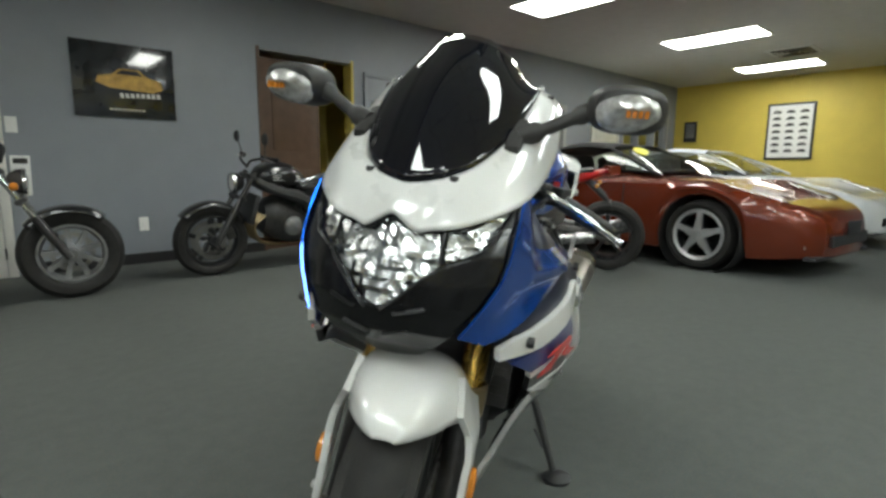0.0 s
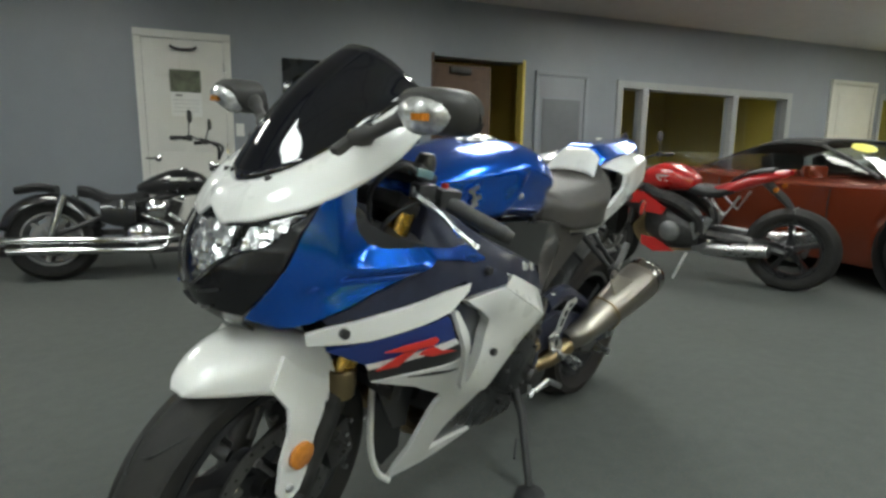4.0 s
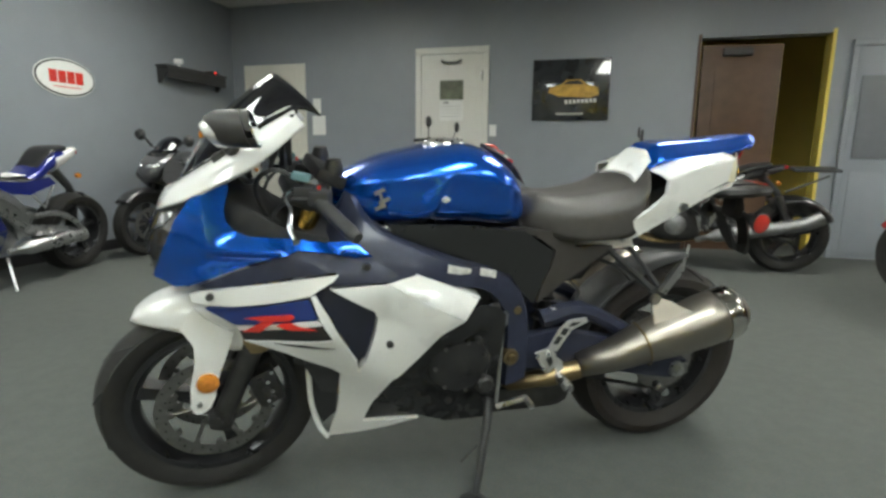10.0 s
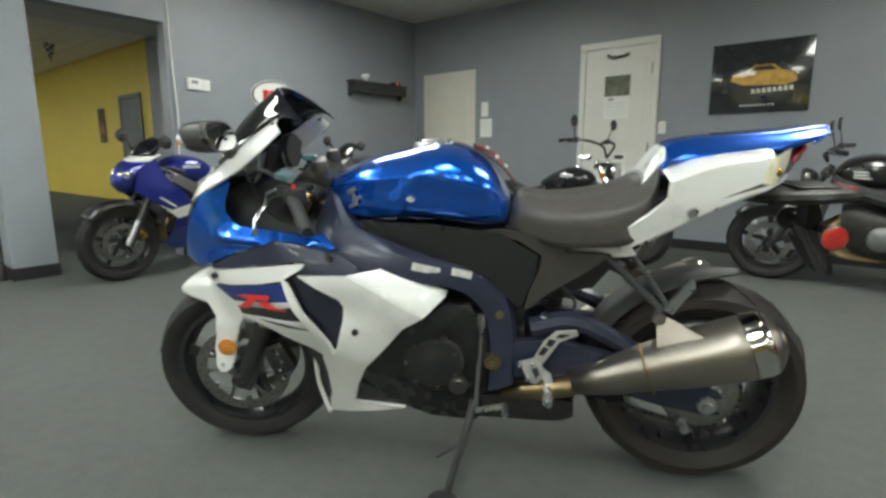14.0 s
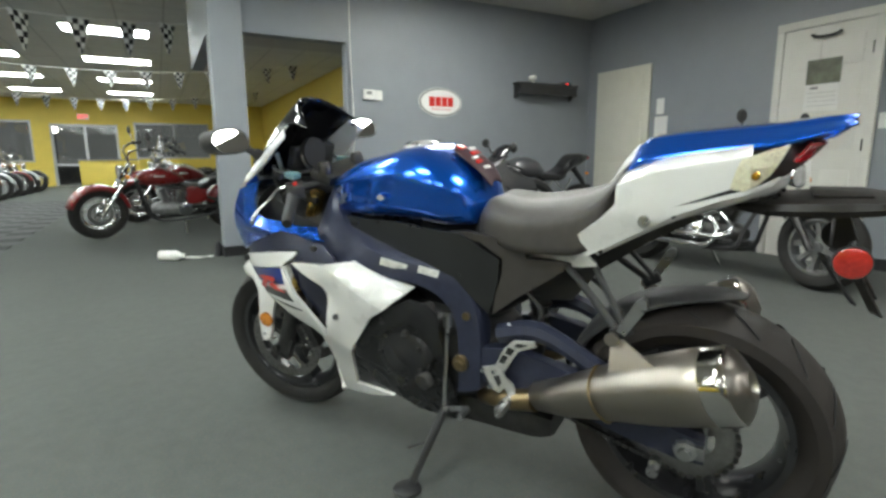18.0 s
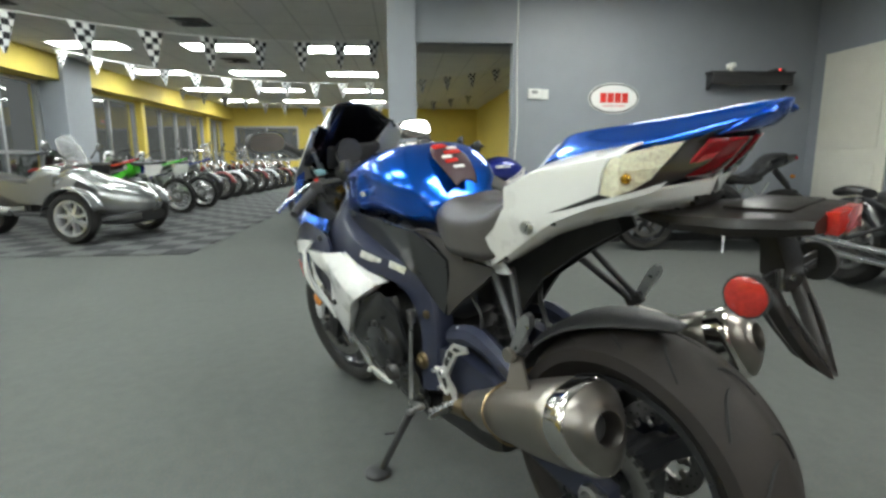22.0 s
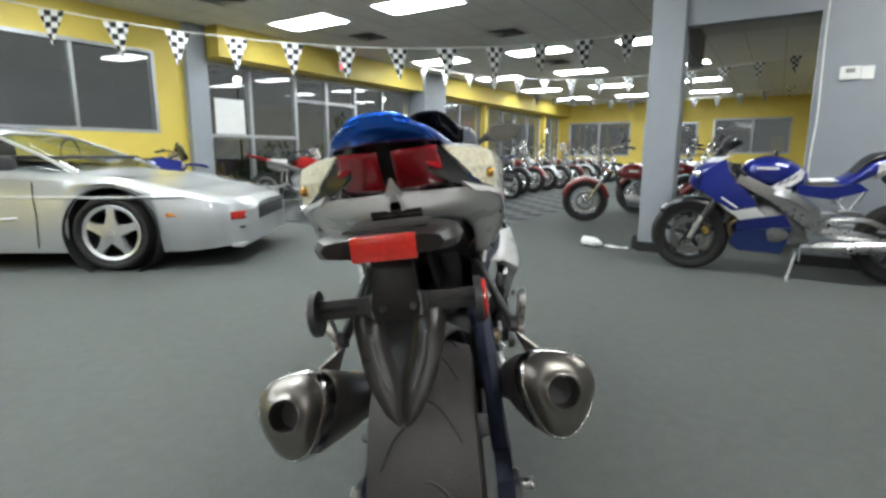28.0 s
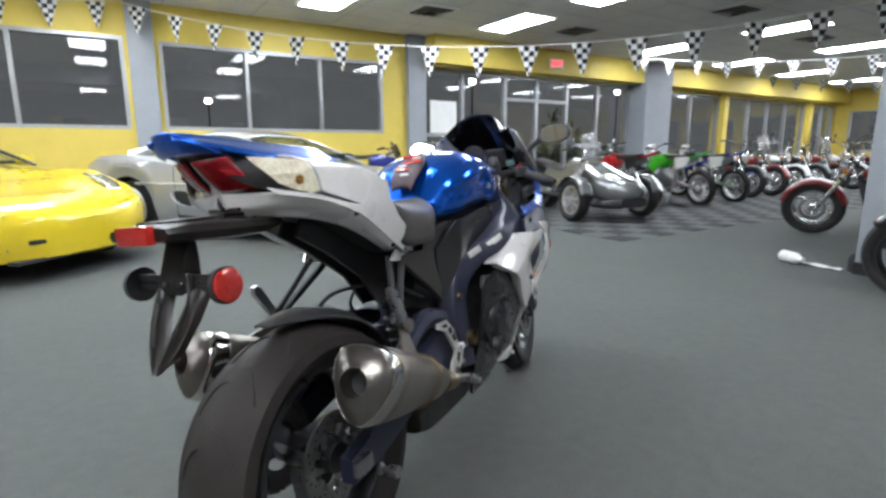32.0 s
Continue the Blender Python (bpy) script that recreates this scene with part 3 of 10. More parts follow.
# office behind the interior windows
wall("wall_office_back", "x", 8.2, 0.1, 2.0, X_E, 0.0, 2.6, M_YELLOW, (), "yellow painted office wall")
wall("wall_office_left", "y", 2.0, 0.1, Y_N + 0.15, 8.2, 0.0, 2.6, M_BROWN, (), "brown office side wall")
wall("wall_office_mid", "y", 4.35, 0.08, Y_N + 0.15, 7.4, 0.0, 2.6, M_YELLOW, (), "yellow office partition")
wall("wall_office_mid_b", "y", 8.0, 0.08, Y_N + 0.15, 8.2, 0.0, 2.6, M_YELLOW, (), "yellow office partition")
wall("wall_office_right", "y", X_E, 0.1, Y_N + 0.15, 8.2, 0.0, 2.6, M_YELLOW, (), "yellow office side wall")
slab_box("ceiling_office", (2.0, Y_N + 0.15, 2.6), (X_E, 8.3, 2.7), M_CEIL, "office ceiling", "ceiling")


def hinged_door(name, label, x0, x1, h, mat, panels, casing, knob_x=None, face=Y_N):
    """A closed door on the north wall with casing and raised panels."""
    d = thing(name, label, "door", kind="structure")
    plate("door_leaf", (x0, face - 0.022, 0.012), (x1, face - 0.002, h), mat, d, bevel=0.003)
    for px0, px1, pz0, pz1 in panels:
        bm = B()
        box(bm, (px1 - px0, 0.012, pz1 - pz0), ((px0 + px1) / 2, face - 0.026, (pz0 + pz1) / 2), bevel=0.006)
        part("door_panel", bm, mat, d)
    if casing:
        w = casing
        plate("casing", (x0 - w, face - 0.034, 0.0), (x0 - 0.004, face - 0.002, h + 0.004), mat, d)
        plate("casing", (x1 + 0.004, face - 0.034, 0.0), (x1 + w, face - 0.002, h + 0.004), mat, d)
        plate("casing", (x0 - w, face - 0.036, h + 0.006), (x1 + w, face - 0.002, h + 0.006 + w), mat, d)
    if knob_x is not None:
        bm = B()
        lathe(bm, [(0, -0.055), (0.012, -0.052), (0.012, -0.03), (0.028, -0.028), (0.03, -0.024)], (knob_x, face, 0.95), "y", 16)
        tube(bm, [(knob_x, face - 0.05, 0.95), (knob_x - 0.1, face - 0.055, 0.95)], 0.009, 8)
        part("door_handle", bm, M_CHROME, d, "chrome lever handle")
    return d


p6 = []
for zz in ((0.22, 0.85), (1.02, 1.62), (1.70, 1.92)):
    p6 += [(-0.26, -0.04, *zz), (0.05, 0.27, *zz)]
door_a = hinged_door("door_1", "white six-panel door with casing, closed", -0.345, 0.335, 2.03, M_DOORWHITE, p6, 0.065, -0.27)
bm = B()
tube(bm, curve([(-0.11, Y_N - 0.05, 1.965), (-0.06, Y_N - 0.06, 1.94), (0.06, Y_N - 0.06, 1.94), (0.11, Y_N - 0.05, 1.965)], 4), 0.012, 8)
part("door_hook", bm, M_BLACK, door_a, "dark curved hanger at the door's top")
bm = B()
for z in (0.25, 1.05, 1.8):
    box(bm, (0.012, 0.02, 0.09), (0.337, Y_N - 0.03, z))
part("hinge", bm, M_CHROME, door_a)
hinged_door("door_2", "plain cream flush door in the corner, closed", -2.60, -1.78, 2.0, M_CREAM, [(-2.5, -1.88, 0.15, 0.9), (-2.5, -1.88, 1.05, 1.9)], 0.0)
hinged_door("door_3", "cream door near the yellow wall, closed", 8.45, 9.27, 2.14, M_CREAM, [(8.55, 9.17, 0.2, 0.95), (8.55, 9.17, 1.1, 2.0)], 0.06)
hinged_door("door_4", "grey service door with a dark window", 3.70, 4.30, 1.95, M_WALL, [(3.75, 4.25, 0.12, 0.86)], 0.05)
plate("door_window", (3.745, Y_N - 0.034, 0.98), (4.245, Y_N - 0.024, 1.70), M_PANEL, bpy.data.objects["door_4"], "dark grey window panel")
# brown door in the office doorway, half open
bd = thing("door_5", "dark brown wooden office door standing half open", "door", kind="structure")
part("door_leaf", box(B(), (0.70, 0.04, 2.02), (0.35, 0, 1.02), bevel=0.004), M_BROWN, bd)
for z in ((0.25, 0.9), (1.1, 1.85)):
    part("door_panel", box(B(), (0.46, 0.012, z[1] - z[0]), (0.35, -0.025, (z[0] + z[1]) / 2), bevel=0.006), M_BROWN, bd)
part("closer", box(B(), (0.26, 0.05, 0.07), (0.3, -0.05, 1.96), bevel=0.01), M_DARKMETAL, bd, "dark door closer")
bd.matrix_basis = pose(2.46, Y_N + 0.10, 0, 0, 0, 5)
slab_box("trim_doorway_left", (2.40, Y_N - 0.012, 0), (2.43, Y_N + 0.15, 2.11), M_BROWN, "brown door jamb", "door jamb")
slab_box("trim_doorway_right", (3.49, Y_N - 0.004, 0), (3.52, Y_N + 0.15, 2.11), M_YELLOW, "yellow door jamb", "door jamb")

window("window_1", "interior office window with pale frames", "x", Y_N + 0.07, 0.18, 4.77, 7.66, 0.86, 1.97, [5.20, 6.66], 0.085, M_FRAMEWHITE)
window("window_2", "interior window with pale frames beside the cream door", "x", Y_N + 0.07, 0.18, 9.45, 11.35, 0.86, 2.06, [10.1, 10.75], 0.06, M_FRAMEWHITE)

# west wall of the bay: pillar, opening and header
wall("wall_west", "y", X_B, -0.15, 1.12, Y_N, 0.0, Z_BAY + 0.1, M_WALL, [(1.12, 2.10, 0.0, 2.10)], "grey-blue wall with a wide doorway to the showroom")
slab_box("pillar", (-2.95, 0.84, 0.0), (-2.70, 1.12, Z_HALL - 0.004), M_COLUMN, "grey painted square pillar", "pillar", 0.006)
slab_box("baseboard_pillar", (-2.958, 0.832, 0.0), (-2.692, 1.128, 0.16), M_BASE, "dark rubber baseboard round the pillar", "baseboard")
slab_box("baseboard_west", (X_B + 0.001, 2.1, 0.0), (X_B + 0.012, Y_N - 0.02, 0.16), M_BASE, "dark rubber baseboard", "baseboard")
slab_box("bulkhead", (-5.2, 0.84, 2.09), (-2.955, 0.98, Z_HALL - 0.004), M_COLUMN, "pale grey bulkhead beside the pillar", "bulkhead")
slab_box("ceiling_passage", (-5.2, 0.98, 2.46), (X_B - 0.15, 4.19, 2.54), M_CEIL, "low ceiling over the passage", "ceiling")
wall("wall_passage_grey", "x", 4.2, 0.15, -8.2, X_B - 0.15, 0.0, Z_HALL + 0.1, M_WALL, (), "grey wall in the passage")

# east yellow wall, window wall and far walls
wall("wall_east", "y", X_E, 0.15, 1.18, Y_N, 0.0, Z_BAY + 0.1, M_YELLOW, (), "bright yellow end wall")
wall("wall_east_grey", "y", X_E - 0.1, 0.25, Y_S, 1.176, 0.0, Z_HALL + 0.1, M_WALL, (), "dark grey end wall")
HOLES = [(1.74, 5.45, 1.30, 2.55), (6.0, 9.8, 1.30, 2.55), (-2.20, 1.31, 1.30, 2.53), (-8.85, -3.03, 0.0, 2.53), (-12.70, -9.90, 0.50, 2.48), (-17.70, -12.95, 0.50, 2.48), (-19.8, -18.0, 0.50, 2.48)]
wall("wall_south", "x", Y_S, -0.2, X_W, X_E, 0.0, Z_HALL + 0.1, M_YELLOW, HOLES, "yellow window wall of the showroom")
for n, (a, b, m) in enumerate([(1.37, 1.69, M_COLUMN), (-3.01, -2.66, M_COLUMN), (-9.80, -8.84, M_COLUMN), (5.52, 5.82, M_COLUMN)]):
    slab_box("column_%d" % (n + 1), (a, Y_S + 0.002, 0.0), (b, Y_S + (0.12 if n != 2 else 0.5), Z_HALL - 0.004), m, "grey painted wall column", "column", 0.004)
for n, x in enumerate((-12.82, -17.85)):
    slab_box("column_yellow_%d" % (n + 1), (x - 0.10, Y_S + 0.002, 0.0), (x + 0.10, Y_S + 0.16, 2.52), M_YELLOW, "yellow painted column", "column", 0.004)
slab_box("trim_soffit", (-20.0, Y_S + 0.002, 2.54), (-3.03, Y_S + 0.42, Z_HALL - 0.004), M_YELLOW, "yellow soffit over the shop windows", "soffit")
window("window_3", "large dark shop window in the yellow wall", "x", Y_S - 0.06, 0.12, 1.74, 5.45, 1.30, 2.55, [3.0, 4.25], 0.05)
window("window_4", "large dark shop window in the yellow wall", "x", Y_S - 0.06, 0.12, 6.0, 9.8, 1.30, 2.55, [7.3, 8.6], 0.05)
window("window_5", "three-pane dark shop window in the yellow wall", "x", Y_S - 0.06, 0.12, -2.20, 1.31, 1.30, 2.53, [-1.06, 0.12], 0.05)
window("window_6", "glazed shop front with double doors", "x", Y_S - 0.06, 0.12, -8.85, -3.03, 0.0, 2.53, [-7.75, -6.76, -5.86, -5.0, -3.93], 0.07,
       transoms=[(1.29, -5.0, -2.9), (2.03, -6.8, -5.0), (1.1, -8.8, -6.8)])
window("window_7", "shop window with a low yellow sill", "x", Y_S - 0.06, 0.12, -12.70, -9.90, 0.50, 2.48, [-11.4, -10.44], 0.05)
window("window_8", "shop window with a low yellow sill", "x", Y_S - 0.06, 0.12, -17.70, -12.95, 0.50, 2.48, [-16.5, -15.4, -14.3], 0.05)
window("window_9", "shop window at the far corner", "x", Y_S - 0.06, 0.12, -19.8, -18.0, 0.50, 2.48, [-19.0], 0.05)
wall("wall_far", "y", X_W, -0.2, Y_S, 6.0, 0.0, Z_HALL + 0.1, M_YELLOW, [(-5.9, -3.3, 0.9, 2.3), (-2.8, -0.8, 0.0, 2.2), (-0.3, 2.2, 1.0, 2.3)], "yellow far wall of the showroom")
window("window_10", "far shop window", "y", X_W - 0.08, 0.12, -5.9, -3.3, 0.9, 2.3, [-4.6], 0.06)
window("window_11", "far double glass doors", "y", X_W - 0.08, 0.12, -2.8, -0.8, 0.0, 2.2, [-1.8], 0.08, transoms=[(0.8, -3, 0)])
window("window_12", "far shop window", "y", X_W - 0.08, 0.12, -0.3, 2.2, 1.0, 2.3, [1.0], 0.06)
wall("wall_north_hall", "x", 4.2, 0.15, X_W, -8.204, 0.0, Z_HALL + 0.1, M_YELLOW, (), "yellow north wall of the showroom")
hinged_door("door_6", "pale framed dark door in the yellow hall wall, closed", -9.5, -8.65, 2.05, M_PANEL, [(-9.4, -8.75, 0.2, 0.95), (-9.4, -8.75, 1.1, 1.9)], 0.08, None, 4.2)


# ---------- ceiling lights ----------
def troffer(x, y, z, mat, lit=True):
    t = thing("ceiling_light", "recessed fluorescent ceiling light, lit", "ceiling light", pose(x, y, z), "ceiling lights")
    bm = B()
    for sx, sy, w, d in ((0, 0.615, 0.64, 0.03), (0, -0.615, 0.64, 0.03), (0.305, 0, 0.03, 1.2), (-0.305, 0, 0.03, 1.2)):
        box(bm, (w, d, 0.02), (sx, sy, -0.006))
    part("frame", bm, M_TROFFER, t, smooth=False)
    part("diffuser", box(B(), (0.578, 1.198, 0.008), (0, 0, -0.007)), mat, t, "glowing prismatic diffuser", smooth=False)
    return t


first = troffer(-3.75, -4.55, Z_HALL, M_DIFF)
for x, y in ((-0.7, -4.7), (2.2, -4.7), (5.1, -4.7), (-3.8, -2.5), (-0.8, -2.5), (2.2, -2.5), (5.1, -2.5), (-0.8, -0.2), (2.2, -0.2), (5.1, -0.2), (-7.85, -4.7), (-7.9, -2.4), (-7.95, -0.2),
             (-10.9, -4.75), (-10.9, -2.5), (-10.9, -0.2), (-14.1, -4.8), (-14.1, -2.6), (-14.1, -0.2), (-17.2, -4.8), (-17.2, -2.6), (-17.2, -0.2)):
    copy_thing(first, pose(x, y, Z_HALL))
bay = troffer(5.0, 3.45, Z_BAY, M_DIFF_BAY)
for x, y in ((7.75, 3.1), (10.5, 3.1), (2.25, 2.95), (-1.3, 2.95)):
    copy_thing(bay, pose(x, y, Z_BAY))


# ceiling vents
def vent(x, y, z):
    t = thing("ceiling_vent", "square grey ceiling air diffuser", "vent", pose(x, y, z), "ceiling vents")
    part("frame", box(B(), (0.6, 0.6, 0.012), (0, 0, -0.007), bevel=0.003), M_TROFFER, t)
    for k in range(4):
        s = 0.5 - k * 0.12
        bm = B()
        loft(bm, [[V(a * s / 2, b * s / 2, -0.014) for a, b in ((-1, -1), (1, -1), (1, 1), (-1, 1))],
                  [V(a * (s / 2 - 0.04), b * (s / 2 - 0.04), -0.03) for a, b in ((-1, -1), (1, -1), (1, 1), (-1, 1))]], True, False)
        part("vane", bm, M_DARKPLASTIC, t, smooth=False, solid=0.003)
    return t


v0 = vent(9.4, 2.6, Z_BAY)
for x, y, z in ((-5.0, -4.4, Z_HALL), (-9.2, -2.5, Z_HALL), (-6.0, -2.2, Z_HALL), (-2.2, -4.6, Z_HALL)):
    copy_thing(v0, pose(x, y, z))

# ---------- outside ----------
slab_box("ground", (-90, -90, -0.3), (90, 90, -0.13), M_ASPHALT, "dark asphalt outside at night", "ground")


def lamp_post(x, y, z):
    t = thing("street_lamp", "lit street lamp outside the windows", "street lamp", pose(x, y, -0.13), "street lamps")
    part("pole", tube(B(), [(0, 0, 0), (0, 0, z)], [0.06, 0.04], 10), M_DARKMETAL, t)
    part("lamp_head", lathe(B(), [(0, -0.14), (0.12, -0.10), (0.17, 0.0), (0.11, 0.10), (0, 0.14)], (0, 0, z + 0.1), "z", 14), M_STREET, t)
    return t


for x, y, z in ((-12.09, -17.54, 4.29), (-23.44, -18.92, 4.57), (-26.0, -3.5, 2.4), (-2.0, -24.0, 3.4)):
    lamp_post(x, y, z)


def bush(name, x, y, r, h, mat, label, seed):
    rng = random.Random(seed)
    t = thing(name, label, "bush", pose(x, y, -0.13))
    bm = B()
    for _ in range(420):
        a, u = rng.uniform(0, 6.28), rng.random() ** 0.5
        p = V(math.cos(a) * u * r, math.sin(a) * u * r, h * (0.1 + 0.9 * rng.random() * (1 - 0.5 * u)))
        d = V(rng.uniform(-1, 1), rng.uniform(-1, 1), rng.uniform(0.1, 1)).normalized()
        s = d.cross(V(0, 0, 1)).normalized() * 0.025
        ln = rng.uniform(0.1, 0.26)
        vs = [bm.verts.new(q) for q in (p - s, p + d * ln * 0.5 - s * 1.3, p + d * ln, p + d * ln * 0.5 + s * 1.3, p + s)]
        bm.faces.new(vs)
    part("foliage", bm, mat, t, smooth=False)
    part("stem", tube(B(), [(0, 0, 0), (0.02, 0, h * 0.6)], [0.03, 0.01], 6), M_BROWN, t)
    return t


M_TAN = material("dry_tan_foliage", (0.20, 0.15, 0.07), 0.7, noise_scale=20, noise_amt=0.3)
bush("bush", -3.6, -7.1, 0.55, 1.0, M_TAN, "dry tan ornamental bush outside the shop front", 3)
for k, (x, y, r, h) in enumerate(((-5.0, -7.6, 0.6, 1.3), (-7.6, -7.4, 0.7, 2.4), (-6.4, -8.6, 0.8, 1.6), (-8.4, -8.2, 0.8, 2.6), (-10.8, -7.6, 0.7, 1.7), (0.2, -8.5, 0.9, 1.8))):
    bush("bush", x, y, r, h, M_HEDGE, "dark green shrub outside the windows", 10 + k)

# ---------- motorcycles: shared pieces (x ahead, y left, z up, origin under the rear axle) ----------
def tyre_profile(r, w, rim):
    h = w / 2
    return [(rim, -h * 0.62), (rim + 0.012, -h * 0.80), (rim + (r - rim) * 0.42, -h * 1.0), (r - (r - rim) * 0.32, -h * 0.96), (r - 0.026, -h * 0.72), (r - 0.008, -h * 0.40), (r, 0),
            (r - 0.008, h * 0.40), (r - 0.026, h * 0.72), (r - (r - rim) * 0.32, h * 0.96), (rim + (r - rim) * 0.42, h * 1.0), (rim + 0.012, h * 0.80), (rim, h * 0.62)]


def wheel(t, name, x, r, w, rim, spokes=5, mat_rim=None, mat_tyre=None, xf=None, disc=0.0, disc_y=(0.07,), style="cast", tread=0, seg=48, z=None, car_wheel=False):
    mat_rim, mat_tyre = mat_rim or M_RIM, mat_tyre or M_RUBBER
    c = (x, 0, r if z is None else z)
    h = w / 2
    bm = B()
    lathe(bm, [(rim + 0.004, -h * 0.72), (rim - 0.012, -h * 0.72), (rim - 0.03, -h * 0.3), (rim - 0.03, h * 0.3), (rim - 0.012, h * 0.72), (rim + 0.004, h * 0.72), (rim + 0.004, -h * 0.72)], c, "y", seg)
    ob = part(name, bm, mat_rim, t, xf=xf)
    bm = lathe(B(), [(0.001, -h * 0.9), (0.035, -h * 0.9), (0.042, -h * 0.5), (0.042, h * 0.5), (0.035, h * 0.9), (0.001, h * 0.9)], c, "y", 20)
    part("hub", bm, mat_rim, ob, xf=xf)
    bm = B()
    n = spokes
    for k in range(n):
        a = 2 * math.pi * k / n + 0.3
        d, s = V(math.cos(a), 0, math.sin(a)), V(-math.sin(a), 0, math.cos(a))
        cc = Vector(c)
        if style == "wire":
            for sg in (-1, 1):
                tube(bm, [cc + V(0, sg * h * 0.5, 0) + s * 0.03, cc + d * (rim - 0.02)], 0.0028, 5, False)
        else:
            ring = []
            for q, ww, dy in ((0.036, 0.024, h * 0.55), (rim * 0.5, 0.014, h * 0.36), (rim - 0.02, 0.020, h * 0.46)):
                ring.append([cc + d * q + s * ww + V(0, dy, 0), cc + d * q - s * ww + V(0, dy, 0), cc + d * q - s * ww - V(0, dy, 0), cc + d * q + s * ww - V(0, dy, 0)])
            loft(bm, ring)
            if not car_wheel:
                part("spoke", bm, mat_rim, ob, xf=xf)
                bm = B()
    if style == "wire":
        tagged(part("wire_spokes", bm, mat_rim, ob, xf=xf), kind="stuff")
    elif car_wheel:
        part("inner_spokes", bm, mat_rim, ob, xf=xf)
    else:
        bm.free()
    part("tyre", lathe(B(), tyre_profile(r, w, rim), c, "y", seg + 16), mat_tyre, ob, xf=xf)
    if tread:
        bm = B()
        prof = tyre_profile(r, w, rim)
        def surf(a, u):
            y = u * h
            rr = r - 0.026 * (abs(u) / 0.72) ** 2.2 if abs(u) < 0.72 else r - 0.026 - 0.05 * (abs(u) - 0.72) / 0.28
            return V(c[0] + math.cos(a) * (rr + 0.0004), y, c[2] + math.sin(a) * (rr + 0.0004))
        for k in range(tread):
            a0 = 2 * math.pi * k / tread
            for sg in (-1, 1):
                pts = [surf(a0 + (0.12 if sg > 0 else 0.0) + 0.30 * q * q - 0.02 * q, sg * (0.06 + 0.72 * q)) for q in [i / 8 for i in range(9)]]
                tube(bm, pts, [0.001] + [0.0024] * 7 + [0.001], 5)
        part_each("tread_groove", bm, M_UNDER, ob, xf=xf)
    if disc:
        for dy in disc_y:
            bm = B()
            lathe(bm, [(disc - 0.034, -0.0025), (disc, -0.0025), (disc, 0.0025), (disc - 0.034, 0.0025), (disc - 0.034, -0.0025)], (c[0], dy, c[2]), "y", 40)
            for k in range(12):
                a = 2 * math.pi * k / 12
                p = V(c[0], dy, c[2]) + V(math.cos(a), 0, math.sin(a)) * (disc - 0.04)
                lathe(bm, [(0, -0.006), (0.009, -0.006), (0.009, 0.006), (0, 0.006)], p, "y", 8)
                if k % 2 == 0:
                    tube(bm, [V(c[0], dy, c[2]) + V(math.cos(a + 0.2), 0, math.sin(a + 0.2)) * 0.05, p], 0.006, 6)
            dd = part("brake_disc", bm, M_STEEL, ob, "drilled steel brake disc", xf=xf)
            if tread:
                bm = B()
                for k in range(36):
                    a, q = 2 * math.pi * k / 36, disc - (0.008, 0.017, 0.026)[k % 3]
                    lathe(bm, [(0, -0.0034), (0.0032, -0.0034), (0.0032, 0.0034), (0, 0.0034)], V(c[0] + math.cos(a) * q, dy, c[2] + math.sin(a) * q), "y", 6)
                part_each("disc_hole", bm, M_UNDER, dd, xf=xf)
    return ob


def bolt(bm, p, r=0.008, axis="y", d=0.006):
    lathe(bm, [(0, -d), (r, -d), (r * 1.1, 0), (r, d), (0, d)], p, axis, 10)


# ---------- the blue and white sport motorcycle in the middle ----------
MB = thing("sport_motorcycle", "blue and white sport motorcycle leaning on its side stand", "motorcycle", pose(1.8064, 1.5364, 0, -6.3, 0, 210.8) @ Matrix.Scale(0.979, 4))
RX, FX = -0.07, 1.378          # axles
STEER = Matrix.Translation((1.30, 0, 0.3)) @ pose(0, 0, 0, 0, -24, 0) @ pose(0, 0, 0, 0, 0, 9) @ pose(0, 0, 0, 0, 24, 0) @ Matrix.Translation((-1.30, 0, -0.3))

W = smooth_field([(0.906, 0.544, 0.257), (0.96, 0.768, 0.246), (1.328, 0.684, 0.214), (1.375, 0.68, 0.178), (1.365, 0.91, 0.174), (1.40, 0.86, 0.174), (1.425, 0.805, 0.170), (1.28, 0.99, 0.17), (1.36, 0.74, 0.186), (1.447, 0.765, 0.152), (1.475, 0.71, 0.115), (1.06, 0.20, 0.105),
                  (0.92, 0.27, 0.15), (0.79, 0.25, 0.155), (0.57, 0.28, 0.165), (0.65, 0.645, 0.262), (0.718, 0.618, 0.279), (0.82, 0.665, 0.282), (0.941, 0.607, 0.243), (0.887, 0.436, 0.240), (0.55, 0.65, 0.225), (0.84, 0.715, 0.274), (0.918, 0.705, 0.281), (1.10, 0.69, 0.268), (1.034, 0.735, 0.268), (1.07, 0.82, 0.222), (1.123, 0.79, 0.252),
                  (0.94, 0.82, 0.205), (1.25, 0.88, 0.200), (1.27, 0.96, 0.178), (1.265, 0.61, 0.228), (0.72, 0.50, 0.235), (0.60, 0.50, 0.222), (1.065, 0.60, 0.286), (1.02, 0.40, 0.19), (0.85, 0.45, 0.236), (0.962, 0.245, 0.145)])


def wp(off):
    return lambda x, z: W(x, z) + off


